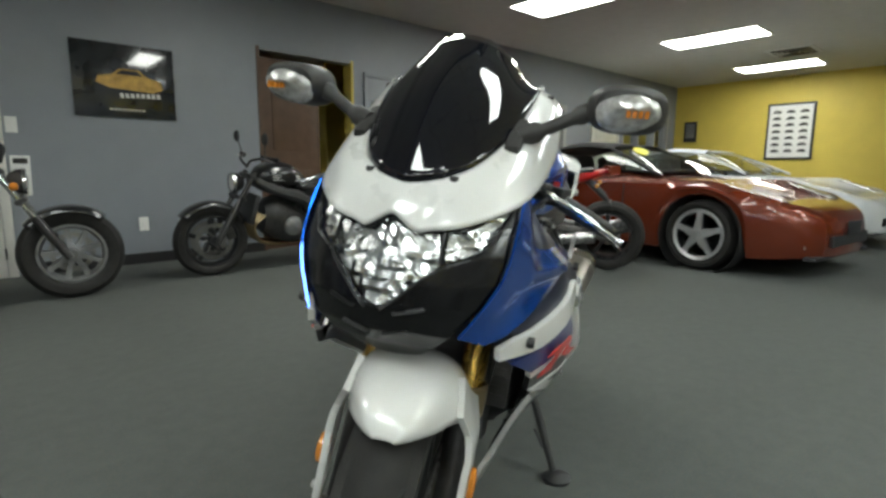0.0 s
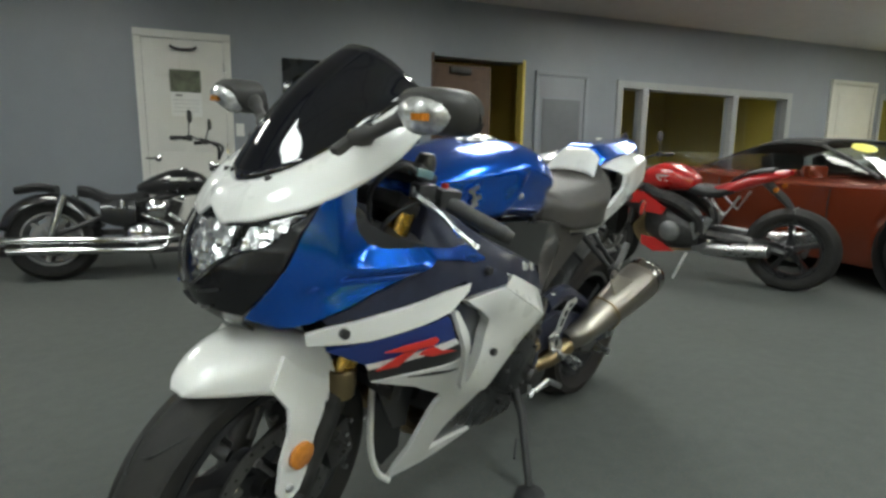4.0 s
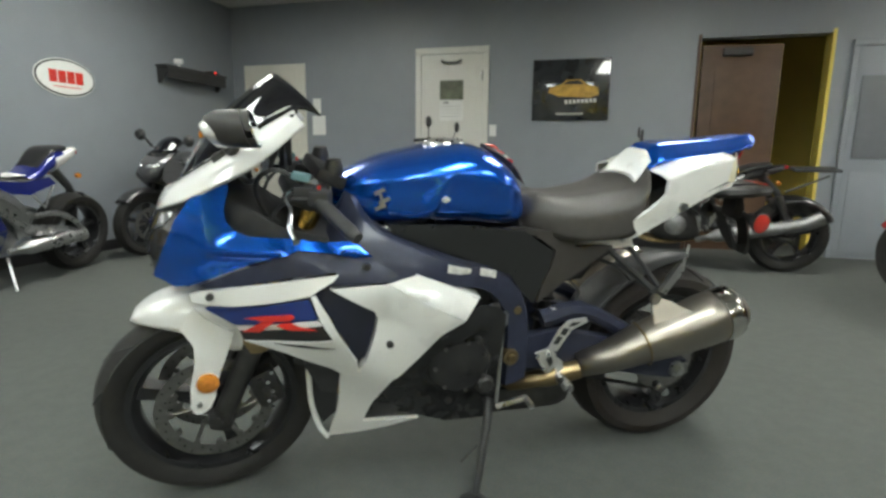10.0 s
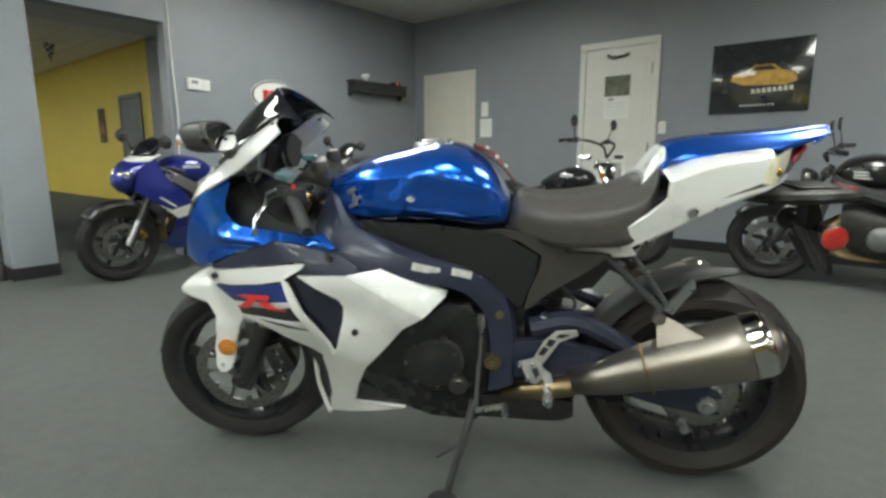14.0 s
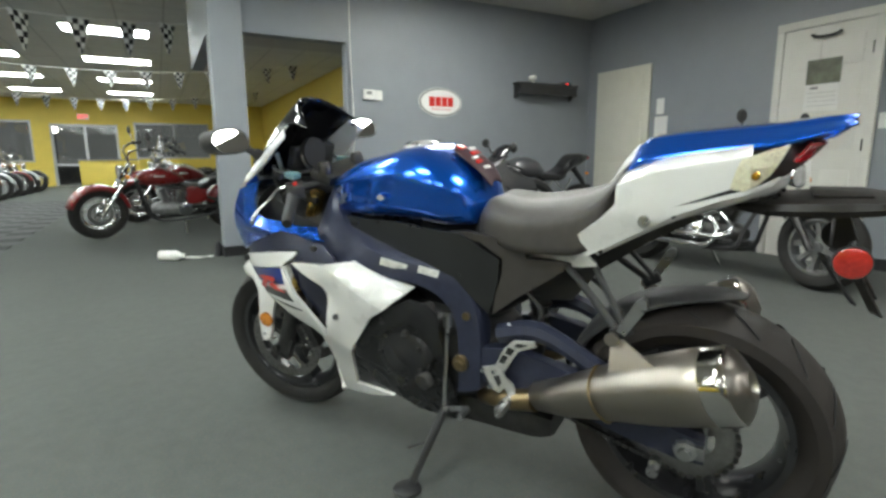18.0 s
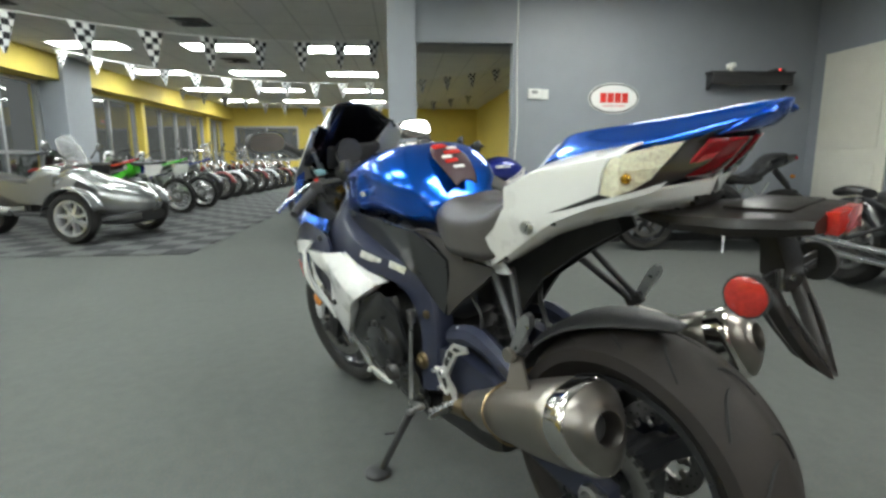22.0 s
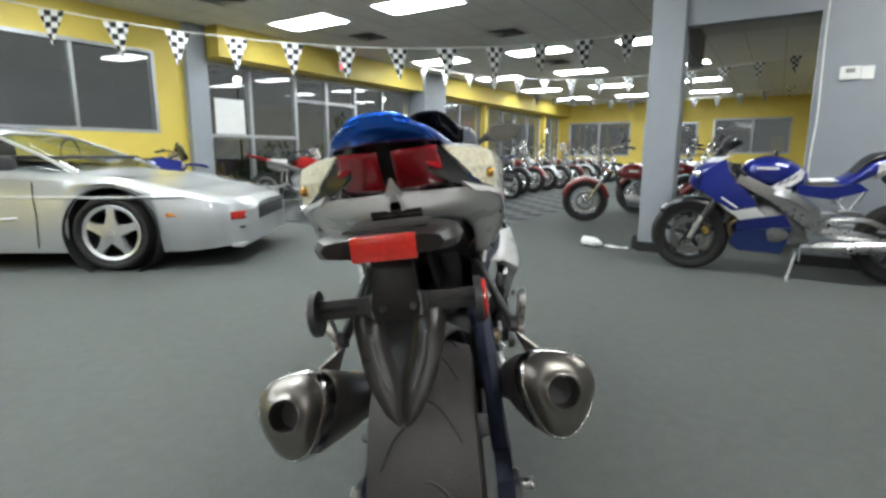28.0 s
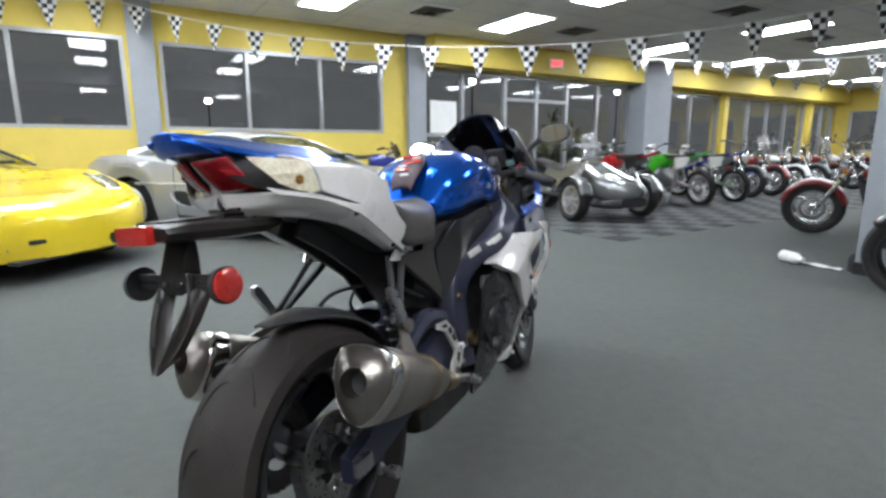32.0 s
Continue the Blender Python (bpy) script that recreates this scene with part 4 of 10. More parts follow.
def channel(x, z):
    """The blue upper cowl: a bright shelf over a sharp crease, and the hollow under it."""
    w = W(x, z) + 0.006
    d = z - (0.783 - 0.03 * max(0.0, 1.06 - x) - 0.30 * max(0.0, x - 1.33))
    k = min(1.0, max(0.0, (1.42 - x) / 0.10))
    if d > 0:
        return w - k * (0.55 * min(d, 0.045) * min(1.0, max(0.0, (1.33 - x) / 0.06)))
    return w - k * 0.030 * (1 - math.exp(d / 0.010)) * math.exp(d / 0.045)


SIDE = [
    # name, outline, offset, material, label
    ("side_cowl", [(1.472, 0.713), (1.446, 0.765), (1.425, 0.805), (1.400, 0.860), (1.365, 0.910), (1.320, 0.942), (1.285, 0.962), (1.279, 0.938), (1.291, 0.885), (1.288, 0.860), (1.268, 0.836), (1.239, 0.825), (1.141, 0.821), (1.056, 0.809), (0.991, 0.809),
                   (0.946, 0.773), (0.991, 0.772), (1.038, 0.787), (1.122, 0.799), (1.169, 0.783), (1.273, 0.749), (1.346, 0.716), (1.38, 0.700), (1.42, 0.692)], 0.0, M_BLUE, "metallic blue upper cowl"),
    ("dark_panel", [(1.357, 0.702), (1.274, 0.745), (1.17, 0.779), (1.122, 0.795), (1.038, 0.783), (0.989, 0.769), (0.936, 0.760), (0.89, 0.735), (0.88, 0.716), (0.993, 0.712), (1.057, 0.711), (1.034, 0.736), (1.040, 0.743), (1.172, 0.728), (1.349, 0.695)], -0.006, M_NAVY, "dark slate blue fairing panel"),
    ("white_stripe", [(1.385, 0.677), (1.381, 0.656), (1.282, 0.661), (1.175, 0.678), (1.099, 0.692), (1.076, 0.708), (1.044, 0.726), (1.032, 0.741), (1.10, 0.735), (1.172, 0.725), (1.26, 0.711), (1.349, 0.692)], 0.004, M_WHITE, "white fairing band"),
    ("blue_stripe", [(1.350, 0.644), (1.283, 0.656), (1.176, 0.672), (1.106, 0.683), (1.098, 0.675), (1.084, 0.633), (1.14, 0.626), (1.279, 0.608)], 0.0, M_STRIPE, "dark blue fairing band"),
    ("white_band", [(1.279, 0.606), (1.14, 0.624), (1.083, 0.631), (1.073, 0.618), (1.142, 0.609), (1.271, 0.594)], 0.0, M_WHITE, "white fairing band"),
    ("dark_stripe", [(1.271, 0.592), (1.205, 0.601), (1.073, 0.615), (1.047, 0.575), (1.115, 0.574), (1.187, 0.573), (1.262, 0.566)], 0.0, M_GLOSSBLACK, "black fairing band"),
    ("pinstripe", [(1.188, 0.564), (1.117, 0.561), (1.043, 0.544), (1.094, 0.550)], 0.005, M_GLOSSBLACK, "thin black sliver"),
    ("lower_white", [(1.260, 0.564), (1.187, 0.570), (1.116, 0.571), (1.046, 0.572), (1.03, 0.544), (1.0, 0.479), (0.984, 0.456), (0.885, 0.425), (1.026, 0.445), (1.054, 0.472), (1.161, 0.532), (1.233, 0.556)], 0.002, M_WHITE, "white lower fairing"),
    ("mid_panel", [(1.055, 0.709), (0.993, 0.710), (0.917, 0.714), (0.711, 0.600), (0.77, 0.563), (0.829, 0.490), (0.885, 0.427), (0.984, 0.458), (0.967, 0.491), (0.943, 0.571), (0.937, 0.616), (0.946, 0.639), (1.003, 0.676)], 0.006, M_WHITE, "pearl white side fairing"),
    ("vent_rim", [(1.099, 0.694), (1.088, 0.694), (1.058, 0.643), (1.024, 0.568), (0.989, 0.494), (0.985, 0.460), (1.0, 0.479), (1.031, 0.548), (1.047, 0.573), (1.07, 0.617), (1.086, 0.653)], 0.012, M_WHITE, "white rim of the air vent"),
    ("vent", [(1.092, 0.691), (1.058, 0.706), (1.003, 0.676), (0.947, 0.639), (0.938, 0.616), (0.944, 0.574), (0.966, 0.492), (0.987, 0.487), (1.027, 0.569), (1.06, 0.643)], -0.020, M_VENT, "recessed dark blue air vent"),
    ("engine_cover", [(0.885, 0.423), (0.829, 0.488), (0.77, 0.561), (0.711, 0.598), (0.652, 0.625), (0.595, 0.610), (0.572, 0.582), (0.571, 0.443), (0.560, 0.272), (0.579, 0.205), (0.714, 0.206), (0.803, 0.243), (0.961, 0.245), (0.939, 0.321), (0.901, 0.399)], -0.012, M_CARBON, "dark glossy lower engine cover"),
    ("belly_pan", [(1.026, 0.443), (0.888, 0.424), (0.903, 0.399), (0.941, 0.321), (0.965, 0.242), (0.801, 0.239), (0.89, 0.212), (0.96, 0.199), (1.062, 0.178), (1.053, 0.229), (1.039, 0.273), (1.032, 0.359), (1.032, 0.425)], 0.0, M_WHITE, "white belly fairing"),
]
for side in (1, -1):
    for name, outline, off, mat, label in SIDE:
        width = channel if name == "side_cowl" else (lambda x, z: min(W(x, z) - 0.012, 0.236)) if name == "engine_cover" else wp(off)
        panel_part(name, outline, width, side, 0.018 if name == "side_cowl" else 0.028, mat, MB, label, {"side_cowl": 0.004, "mid_panel": 0.035}.get(name, 0.012))
    # upper edge of the white panel
    bm = B()
    up = [V(x, side * (W(x, z) - 0.030), z) for x, z in ((0.836, 0.722), (0.74, 0.682), (0.656, 0.646))]
    skin(bm, [up, [q + V(0, -side * 0.05, 0.002) for q in up]], 4, 3)
    part("panel_edge", bm, M_WHITE, MB, solid=0.004)
    # folded facet on the white panel
    panel_part("facet", [(0.917, 0.716), (0.710, 0.601), (0.656, 0.646), (0.836, 0.724)], lambda x, z: W(x, z) + 0.007 - 0.58 * max(0, z - 0.601 - 0.5556 * (x - 0.710)), side, 0.03, M_WHITE, MB, "bright upper facet of the white panel", 0.03)
    # the red emblem as plain shapes
    panel_part("red_emblem", [[(1.255, 0.634), (1.218, 0.643), (1.145, 0.650), (1.137, 0.642), (1.150, 0.632), (1.215, 0.630)], [(1.215, 0.628), (1.185, 0.631), (1.220, 0.598), (1.263, 0.594)],
               [(1.170, 0.626), (1.150, 0.630), (1.128, 0.618), (1.088, 0.609), (1.150, 0.608), (1.182, 0.618)]], wp(0.009), side, 0.04, M_RED, MB, "red slanted emblem of plain shapes", 0.002)
    bm = B()
    for x, z in ((0.906, 0.545), (0.965, 0.756), (1.331, 0.682), (0.72, 0.31), (0.60, 0.36), (0.625, 0.43), (0.66, 0.53)):
        bolt(bm, (x, side * (W(x, z) + 0.009), z), 0.009)
    part_each("fairing_bolt", bm, M_DARKMETAL, MB)
    # clutch or clutch cover bulge
    bm = B()
    prof = [(0, 0.012), (0.026, 0.012), (0.032, 0.008), (0.064, 0.008), (0.082, 0.003), (0.092, -0.006), (0.096, -0.03)]
    lathe(bm, [(r, side * y) for r, y in prof], (0.70, side * 0.222, 0.44), "y", 36)
    case = part("engine_case", bm, M_CARBON, MB, "round dark engine case")
    bm = B()
    for k in range(7):
        a = 2 * math.pi * k / 7
        bolt(bm, (0.70 + 0.074 * math.cos(a), side * 0.228, 0.44 + 0.074 * math.sin(a)), 0.005)
    part_each("case_bolt", bm, M_DARKMETAL, case)
    bm = B()
    lathe(bm, [(0, side * 0.012), (0.020, side * 0.012), (0.026, side * 0.006), (0.028, -side * 0.01)], (0.625, side * 0.226, 0.375), "y", 18)
    part("oil_cap", bm, M_DARKMETAL, case)
    box(bm := B(), (0.075, 0.02, 0.05), (0.618, side * 0.204, 0.585), (0, 20, 0), bevel=0.012)
    part("sprocket_cover", bm, M_DARKPLASTIC, MB, "dark sprocket cover")

for side in (1, -1):
    panel_part("belly_duct", [(1.108, 0.43), (1.03, 0.40), (1.038, 0.261), (1.075, 0.215), (1.106, 0.268), (1.112, 0.36)], lambda x, z: 0.105 - 0.5 * max(0, x - 1.03), side, 0.03, M_GLOSSBLACK, MB, "black duct in the front of the belly", 0.006)
    lip = [V(x, side * y, z) for x, y, z in ((1.112, 0.070, 0.44), (1.112, 0.072, 0.36), (1.106, 0.075, 0.27), (1.085, 0.082, 0.20), (1.062, 0.105, 0.178))]
    part("belly_lip", tube(B(), curve(lip, 4), 0.008, 8), M_WHITE, MB, "white front lip of the belly")
    panel_part("inner_panel", [(1.20, 0.592), (1.10, 0.562), (1.03, 0.55), (1.015, 0.45), (1.035, 0.33), (1.08, 0.34), (1.14, 0.46)], lambda x, z: 0.118 + 0.10 * max(0, z - 0.40), side, 0.04, M_BLACK, MB, "black inner lower fairing", 0.008)
# nose: black mask with the headlights, white cowl, screen
NOSE = [(0.650, 1.425, 0.050, 1.410), (0.685, 1.470, 0.085, 1.455), (0.713, 1.495, 0.112, 1.468), (0.75, 1.505, 0.141, 1.450), (0.79, 1.500, 0.164, 1.428), (0.83, 1.488, 0.172, 1.410), (0.87, 1.466, 0.173, 1.390), (0.905, 1.440, 0.173, 1.360), (0.93, 1.415, 0.168, 1.318)]


def nose_at(z, u, off=0.0):
    """A point on the nose at height z, u from -1 to 1 across."""
    for a, b in zip(NOSE, NOSE[1:]):
        if z <= b[0] or b is NOSE[-1]:
            k = min(1.0, max(0.0, (z - a[0]) / (b[0] - a[0])))
            sc, hw, ss = [a[i] + (b[i] - a[i]) * k for i in (1, 2, 3)]
            return V(sc - (sc - ss) * u * u + off, u * hw, z)


# lamps: panels cut to the front outline (across, up) and bent to the nose
FRONT = Matrix.Rotation(radians(-90), 4, "Z")


def nose_x(off):
    def f(a, z):
        lo = [n for n in NOSE if n[0] <= z][-1] if z > NOSE[0][0] else NOSE[0]
        hi = [n for n in NOSE if n[0] > z]
        hi = hi[0] if hi else lo
        k = (z - lo[0]) / (hi[0] - lo[0]) if hi is not lo else 0.0
        sc, w, ss = (lo[i] + (hi[i] - lo[i]) * k for i in (1, 2, 3))
        return sc - (sc - ss) * (a / w) ** 2 + off
    return f


def inside(outline, a, z):
    """Whether a point lies inside an outline."""
    hit = False
    for (x0, z0), (x1, z1) in zip(outline, outline[1:] + outline[:1]):
        if (z0 > z) != (z1 > z) and a < x0 + (x1 - x0) * (z - z0) / (z1 - z0):
            hit = not hit
    return hit


def facets(name, outline, size, seed, mat, label):
    """A reflector of small tipped facets behind the lamp glass."""
    rng = random.Random(seed)
    tips = {}
    fx_ = nose_x(-0.012)

    def tipped(a, z):
        key = (math.floor(a / size), math.floor(z / size))
        if key not in tips:
            tips[key] = (rng.uniform(-0.7, 0.7), rng.uniform(-0.9, 0.4))
        u, v = a / size - key[0] - 0.5, z / size - key[1] - 0.5
        return fx_(a, z) + size * 0.55 * (tips[key][0] * u + tips[key][1] * v)
    bm = panel(B(), outline, tipped, 1, size / 2.001)
    bmesh.ops.triangulate(bm, faces=bm.faces)
    bmesh.ops.transform(bm, matrix=FRONT, verts=bm.verts)
    return part(name, bm, mat, MB, label, smooth=False, solid=0.003)


LAMP_MID = [(0, 0.880), (0.040, 0.859), (0.081, 0.863), (0.083, 0.816), (0.062, 0.797), (0.036, 0.770), (0.014, 0.752), (0, 0.748)]
LAMP_SIDE = [(0.086, 0.863), (0.128, 0.880), (0.152, 0.901), (0.166, 0.914), (0.160, 0.892), (0.149, 0.866), (0.137, 0.842), (0.112, 0.828), (0.088, 0.818)]
# the mask is open behind the lamps
bm = B()
nu, nv = 60, 52
grid = [[bm.verts.new(nose_at(0.650 + 0.275 * i / nv, -1 + 2 * j / nu)) for j in range(nu + 1)] for i in range(nv + 1)]
for i in range(nv):
    for j in range(nu):
        f = [grid[i][j], grid[i][j + 1], grid[i + 1][j + 1], grid[i + 1][j]]
        c = sum((v.co for v in f), V(0, 0, 0)) / 4
        if not any(inside(o, abs(c.y), c.z) for o in (LAMP_MID, LAMP_SIDE)):
            bm.faces.new(f)
part("nose_mask", bm, M_MASK, MB, "gloss black nose mask", solid=0.006)
mid_line = LAMP_MID + [(-y, z) for y, z in reversed(LAMP_MID[1:-1])]
head = facets("headlight", mid_line, 0.017, 5, M_REFLECTOR, "large faceted centre headlight under clear glass")
panel_part("headlight_glass", mid_line, nose_x(0.006), 1, 0.03, M_LAMPGLASS, head, "clear headlight glass", 0.004, FRONT)
for side in (1, -1):
    line = [(-side * y, z) for y, z in LAMP_SIDE]
    lamp = facets("side_lamp", line, 0.014, 11, M_REFLECTOR, "clear side headlight over a ribbed reflector")
    panel_part("lamp_glass", line, nose_x(0.006), 1, 0.03, M_LAMPGLASS, lamp, "clear side lamp glass", 0.004, FRONT)
    rim = [V(nose_x(0.007)(y, z), side * y, z) for y, z in ((0.084, 0.864), (0.085, 0.842), (0.086, 0.817), (0.062, 0.795), (0.036, 0.768), (0.012, 0.748))]
    part("lamp_trim", tube(B(), curve(rim, 3), 0.0022, 6), M_GLOSSBLACK, MB, "thin black lamp edge")
    for z0, y0, y1 in ((0.742, 0.030, 0.075), (0.704, 0.012, 0.052)):
        part("mask_ridge", tube(B(), [V(nose_x(0.003)(y0, z0), side * y0, z0), V(nose_x(0.003)((y0 + y1) / 2, z0 + 0.006), side * (y0 + y1) / 2, z0 + 0.006), V(nose_x(0.003)(y1, z0 + 0.012), side * y1, z0 + 0.012)], 0.003, 6), M_GLOSSBLACK, MB)

U_ = [(1.420, 0, 0.928), (1.414, 0.028, 0.932), (1.407, 0.046, 0.937), (1.400, 0.060, 0.942), (1.362, 0.098, 0.966), (1.290, 0.128, 1.012), (1.20, 0.144, 1.072), (1.125, 0.148, 1.118)]
L_ = [(1.468, 0, 0.885), (1.470, 0.022, 0.873), (1.470, 0.041, 0.862), (1.463, 0.062, 0.866), (1.438, 0.118, 0.880), (1.352, 0.182, 0.918), (1.215, 0.203, 0.990), (1.100, 0.192, 1.085)]
M_ = [((a[0] + b[0]) / 2 + 0.006, (a[1] + b[1]) / 2 + (0.005 if a[1] else 0), (a[2] + b[2]) / 2 + 0.005) for a, b in zip(U_, L_)]
part("nose_cowl", skin(B(), [both(L_), both(M_), both(U_)], 5, 6), M_WHITE, MB, "pearl white nose cowl", solid=0.005)
T_ = [(1.175, 0, 1.203), (1.171, 0.022, 1.202), (1.165, 0.038, 1.199), (1.159, 0.050, 1.196), (1.135, 0.080, 1.178), (1.105, 0.102, 1.152), (1.08, 0.118, 1.128), (1.06, 0.130, 1.105)]
rows = []
for k in (0, 0.25, 0.5, 0.75, 1.0):
    r = []
    for a, b in zip(U_, T_):
        p = Vector(a).lerp(Vector(b), k)
        bul = math.sin(math.pi * k) * 0.020
        r.append(p + V(bul * (1 - 4.5 * min(0.13, p.y)), bul * 4.5 * min(0.12, p.y), bul * (1 - 2.5 * min(0.13, p.y))))
    rows.append(both(r))
part("windscreen", skin(B(), rows, 4, 4), M_SCREEN, MB, "dark smoked double-bubble windscreen", solid=0.004)


def on_screen(c, k):
    """A point just over the screen, c columns from the middle, k of the way up."""
    i = min(int(c), len(U_) - 2)
    p = Vector(U_[i]).lerp(Vector(U_[i + 1]), c - i).lerp(Vector(T_[i]).lerp(Vector(T_[i + 1]), c - i), k)
    q = math.sin(math.pi * k) * 0.020
    return p + V(q * 0.4 + 0.002, q * 0.5 + 0.003, q + 0.002)


bm = B()
for side in (1, -1):
    for k0, c0, c1 in ((0.20, 5.9, 6.7), (0.29, 6.05, 6.7), (0.38, 6.2, 6.7)):
        low = [on_screen(c0 + (c1 - c0) * j / 4, k0) for j in range(5)]
        top = [on_screen(c0 + 0.05 + (c1 - c0 - 0.05) * j / 4, k0 + 0.05) for j in range(5)]
        loft(bm, [[V(p.x, side * p.y, p.z) for p in low], [V(p.x, side * p.y, p.z) for p in top]], False, False)
part_each("screen_decal", bm, M_WHITEPLAIN, MB, "small white wing-like bars on the screen")
bm = B()
for side in (1, -1):
    for p in ((1.398, 0.071, 0.935), (1.125, 0.168, 1.098)):
        bolt(bm, (p[0], side * p[1], p[2] + 0.004), 0.007, "z")
part_each("cowl_bolt", bm, M_DARKMETAL, MB)

# mirrors
for side in (1, -1):
    bm = B()
    tube(bm, curve([(1.27, side * 0.140, 1.020), (1.262, side * 0.18, 1.035), (1.250, side * 0.225, 1.060), (1.24, side * 0.262, 1.078)], 4), [0.019] * 4 + [0.012] * 5 + [0.017] * 4, 10)
    box(bm, (0.10, 0.028, 0.034), (1.268, side * 0.138, 1.015), (0, 33, 0), bevel=0.011)
    mir = part("mirror", bm, M_DARKPLASTIC, MB, "dark mirror with built-in turn signal")
    bm = B()
    rings = []
    for x, cz, hz, hy, cy in ((1.288, 1.080, 0.004, 0.02, 0.306), (1.282, 1.080, 0.026, 0.046, 0.306), (1.264, 1.080, 0.036, 0.062, 0.308), (1.236, 1.081, 0.038, 0.066, 0.310), (1.214, 1.082, 0.038, 0.066, 0.310)):
        rings.append([V(x + 0.012 * math.sin(a), side * (cy + hy * math.copysign(abs(math.cos(a)) ** 0.75, math.cos(a))), cz + hz * math.copysign(abs(math.sin(a)) ** 0.75, math.sin(a))) for a in (2 * math.pi * k / 24 for k in range(24))])
    loft(bm, rings)
    part("mirror_shell", bm, M_DARKPLASTIC, mir, "satin dark mirror housing")
    bm = B()
    rings = []
    for x, hz, hy in ((1.300, 0.004, 0.016), (1.295, 0.020, 0.038), (1.281, 0.031, 0.050), (1.266, 0.032, 0.052)):
        rings.append([V(x + 0.008 * math.sin(a), side * (0.311 + hy * math.cos(a)), 1.074 + hz * math.sin(a) * (1.0 if math.sin(a) > 0 else 1.0 - 0.25 * math.cos(a))) for a in (2 * math.pi * k / 20 for k in range(20))])
    loft(bm, rings)
    part("turn_signal", bm, M_INDIC, mir, "clear turn signal lens")
    bm = B()
    for k in range(4):
        box(bm, (0.006, 0.007, 0.012), (1.298, side * (0.312 + 0.009 * k), 1.070))
    part_each("amber_bulb", bm, M_AMBER, mir, "amber signal bulb")
    bm = B()
    nx, ny, nz = (-0.96, 0.0, 0.27) if side > 0 else (-0.93, 0.20, 0.30)      # both glasses are tipped up towards the lamps

    def tilted(hy, hz, off, n=24):
        pts = []
        for a in (2 * math.pi * k / n for k in range(n)):
            dy, dz = side * hy * math.copysign(abs(math.cos(a)) ** 0.75, math.cos(a)), hz * math.copysign(abs(math.sin(a)) ** 0.75, math.sin(a))
            pts.append(V(1.200 - (ny * dy + nz * dz) / nx + off, side * 0.310 + dy, 1.082 + dz))
        return pts
    part("mirror_bezel", loft(bm, [tilted(0.066, 0.038, 0.012), tilted(0.066, 0.038, 0.0), tilted(0.060, 0.033, -0.001)], False, False), M_DARKPLASTIC, mir)
    bm = B()
    rings = [tilted(0.060, 0.033, 0.001), tilted(0.060, 0.033, -0.002)]
    part("mirror_glass", loft(bm, rings), M_MIRROR, mir, "mirror glass")

# tank
bm = body(B(), [(1.035, 0.870, 0.925, 0.055), (1.012, 0.840, 0.948, 0.098), (0.960, 0.826, 0.972, 0.140), (0.885, 0.822, 1.000, 0.172), (0.80, 0.822, 1.020, 0.190), (0.72, 0.820, 1.036, 0.197), (0.65, 0.816, 1.036, 0.196), (0.585, 0.808, 1.008, 0.185),
                (0.535, 0.808, 0.965, 0.156), (0.502, 0.815, 0.905, 0.112), (0.490, 0.840, 0.880, 0.07)], 60, 2.9, 8)


def ramp01(q):
    q = min(1.0, max(0.0, q))
    return q * q * (3 - 2 * q)


for v in bm.verts:          # knee recess behind a slanting crease, and a hollow under the front shoulder
    x, z = v.co.x, v.co.z
    if abs(v.co.y) < 0.05:
        continue
    side_k = ramp01((abs(v.co.y) - 0.05) / 0.05)
    edge = 0.790 - 0.55 * (z - 0.863)
    knee = ramp01((edge - x) / 0.016) * ramp01((0.975 - 0.25 * (0.75 - x) - z) / 0.025) * ramp01((x - 0.49) / 0.05)
    front = ramp01((x - edge - 0.02) / 0.03) * ramp01((0.948 + 0.12 * (0.9 - x) - z) / 0.018) * ramp01((z - 0.84) / 0.03)
    v.co.y *= 1 - side_k * (0.105 * knee + 0.055 * front)
part("tank", bm, M_BLUE, MB, "metallic blue fuel tank with knee recesses", sharp=80)
cap = part("fuel_cap", lathe(B(), [(0, 0.016), (0.035, 0.016), (0.042, 0.012), (0.055, 0.010), (0.060, 0.004), (0.062, -0.01)], (0.715, 0, 1.030), "z", 28), M_ALU, MB, "round aluminium fuel cap")
bm = B()
for k in range(7):
    a = 2 * math.pi * k / 7
    bolt(bm, (0.715 + 0.05 * math.cos(a), 0.05 * math.sin(a), 1.042), 0.004, "z", 0.004)
part_each("cap_bolt", bm, M_DARKMETAL, cap)
# tank pad over the rear of the tank
bm = B()
rows = []
for x, z, hw in ((0.60, 1.030, 0.035), (0.555, 1.008, 0.055), (0.51, 0.970, 0.05), (0.478, 0.925, 0.035)):
    rows.append(both([(x, 0, z + 0.006), (x - 0.002, hw * 0.55, z + 0.003), (x - 0.006, hw, z - 0.006)]))
skin(bm, rows, 4, 5)
part("tank_pad", bm, material("dark_tank_pad", (0.05, 0.025, 0.03), 0.45, noise_scale=30, noise_amt=0.6), MB, "dark tank pad with red and white print", solid=0.003)
bm = B()
for x, y, z, sx, sy, rx in ((0.575, 0.015, 1.028, 0.018, 0.05, 30), (0.545, -0.01, 1.010, 0.014, 0.06, 35), (0.52, 0.012, 0.988, 0.012, 0.045, 45)):
    box(bm, (sx, sy, 0.004), (x, y, z), (0, -rx, 8), bevel=0.001)
part_each("pad_print", bm, M_RED, MB, "red print bars")
bm = B()
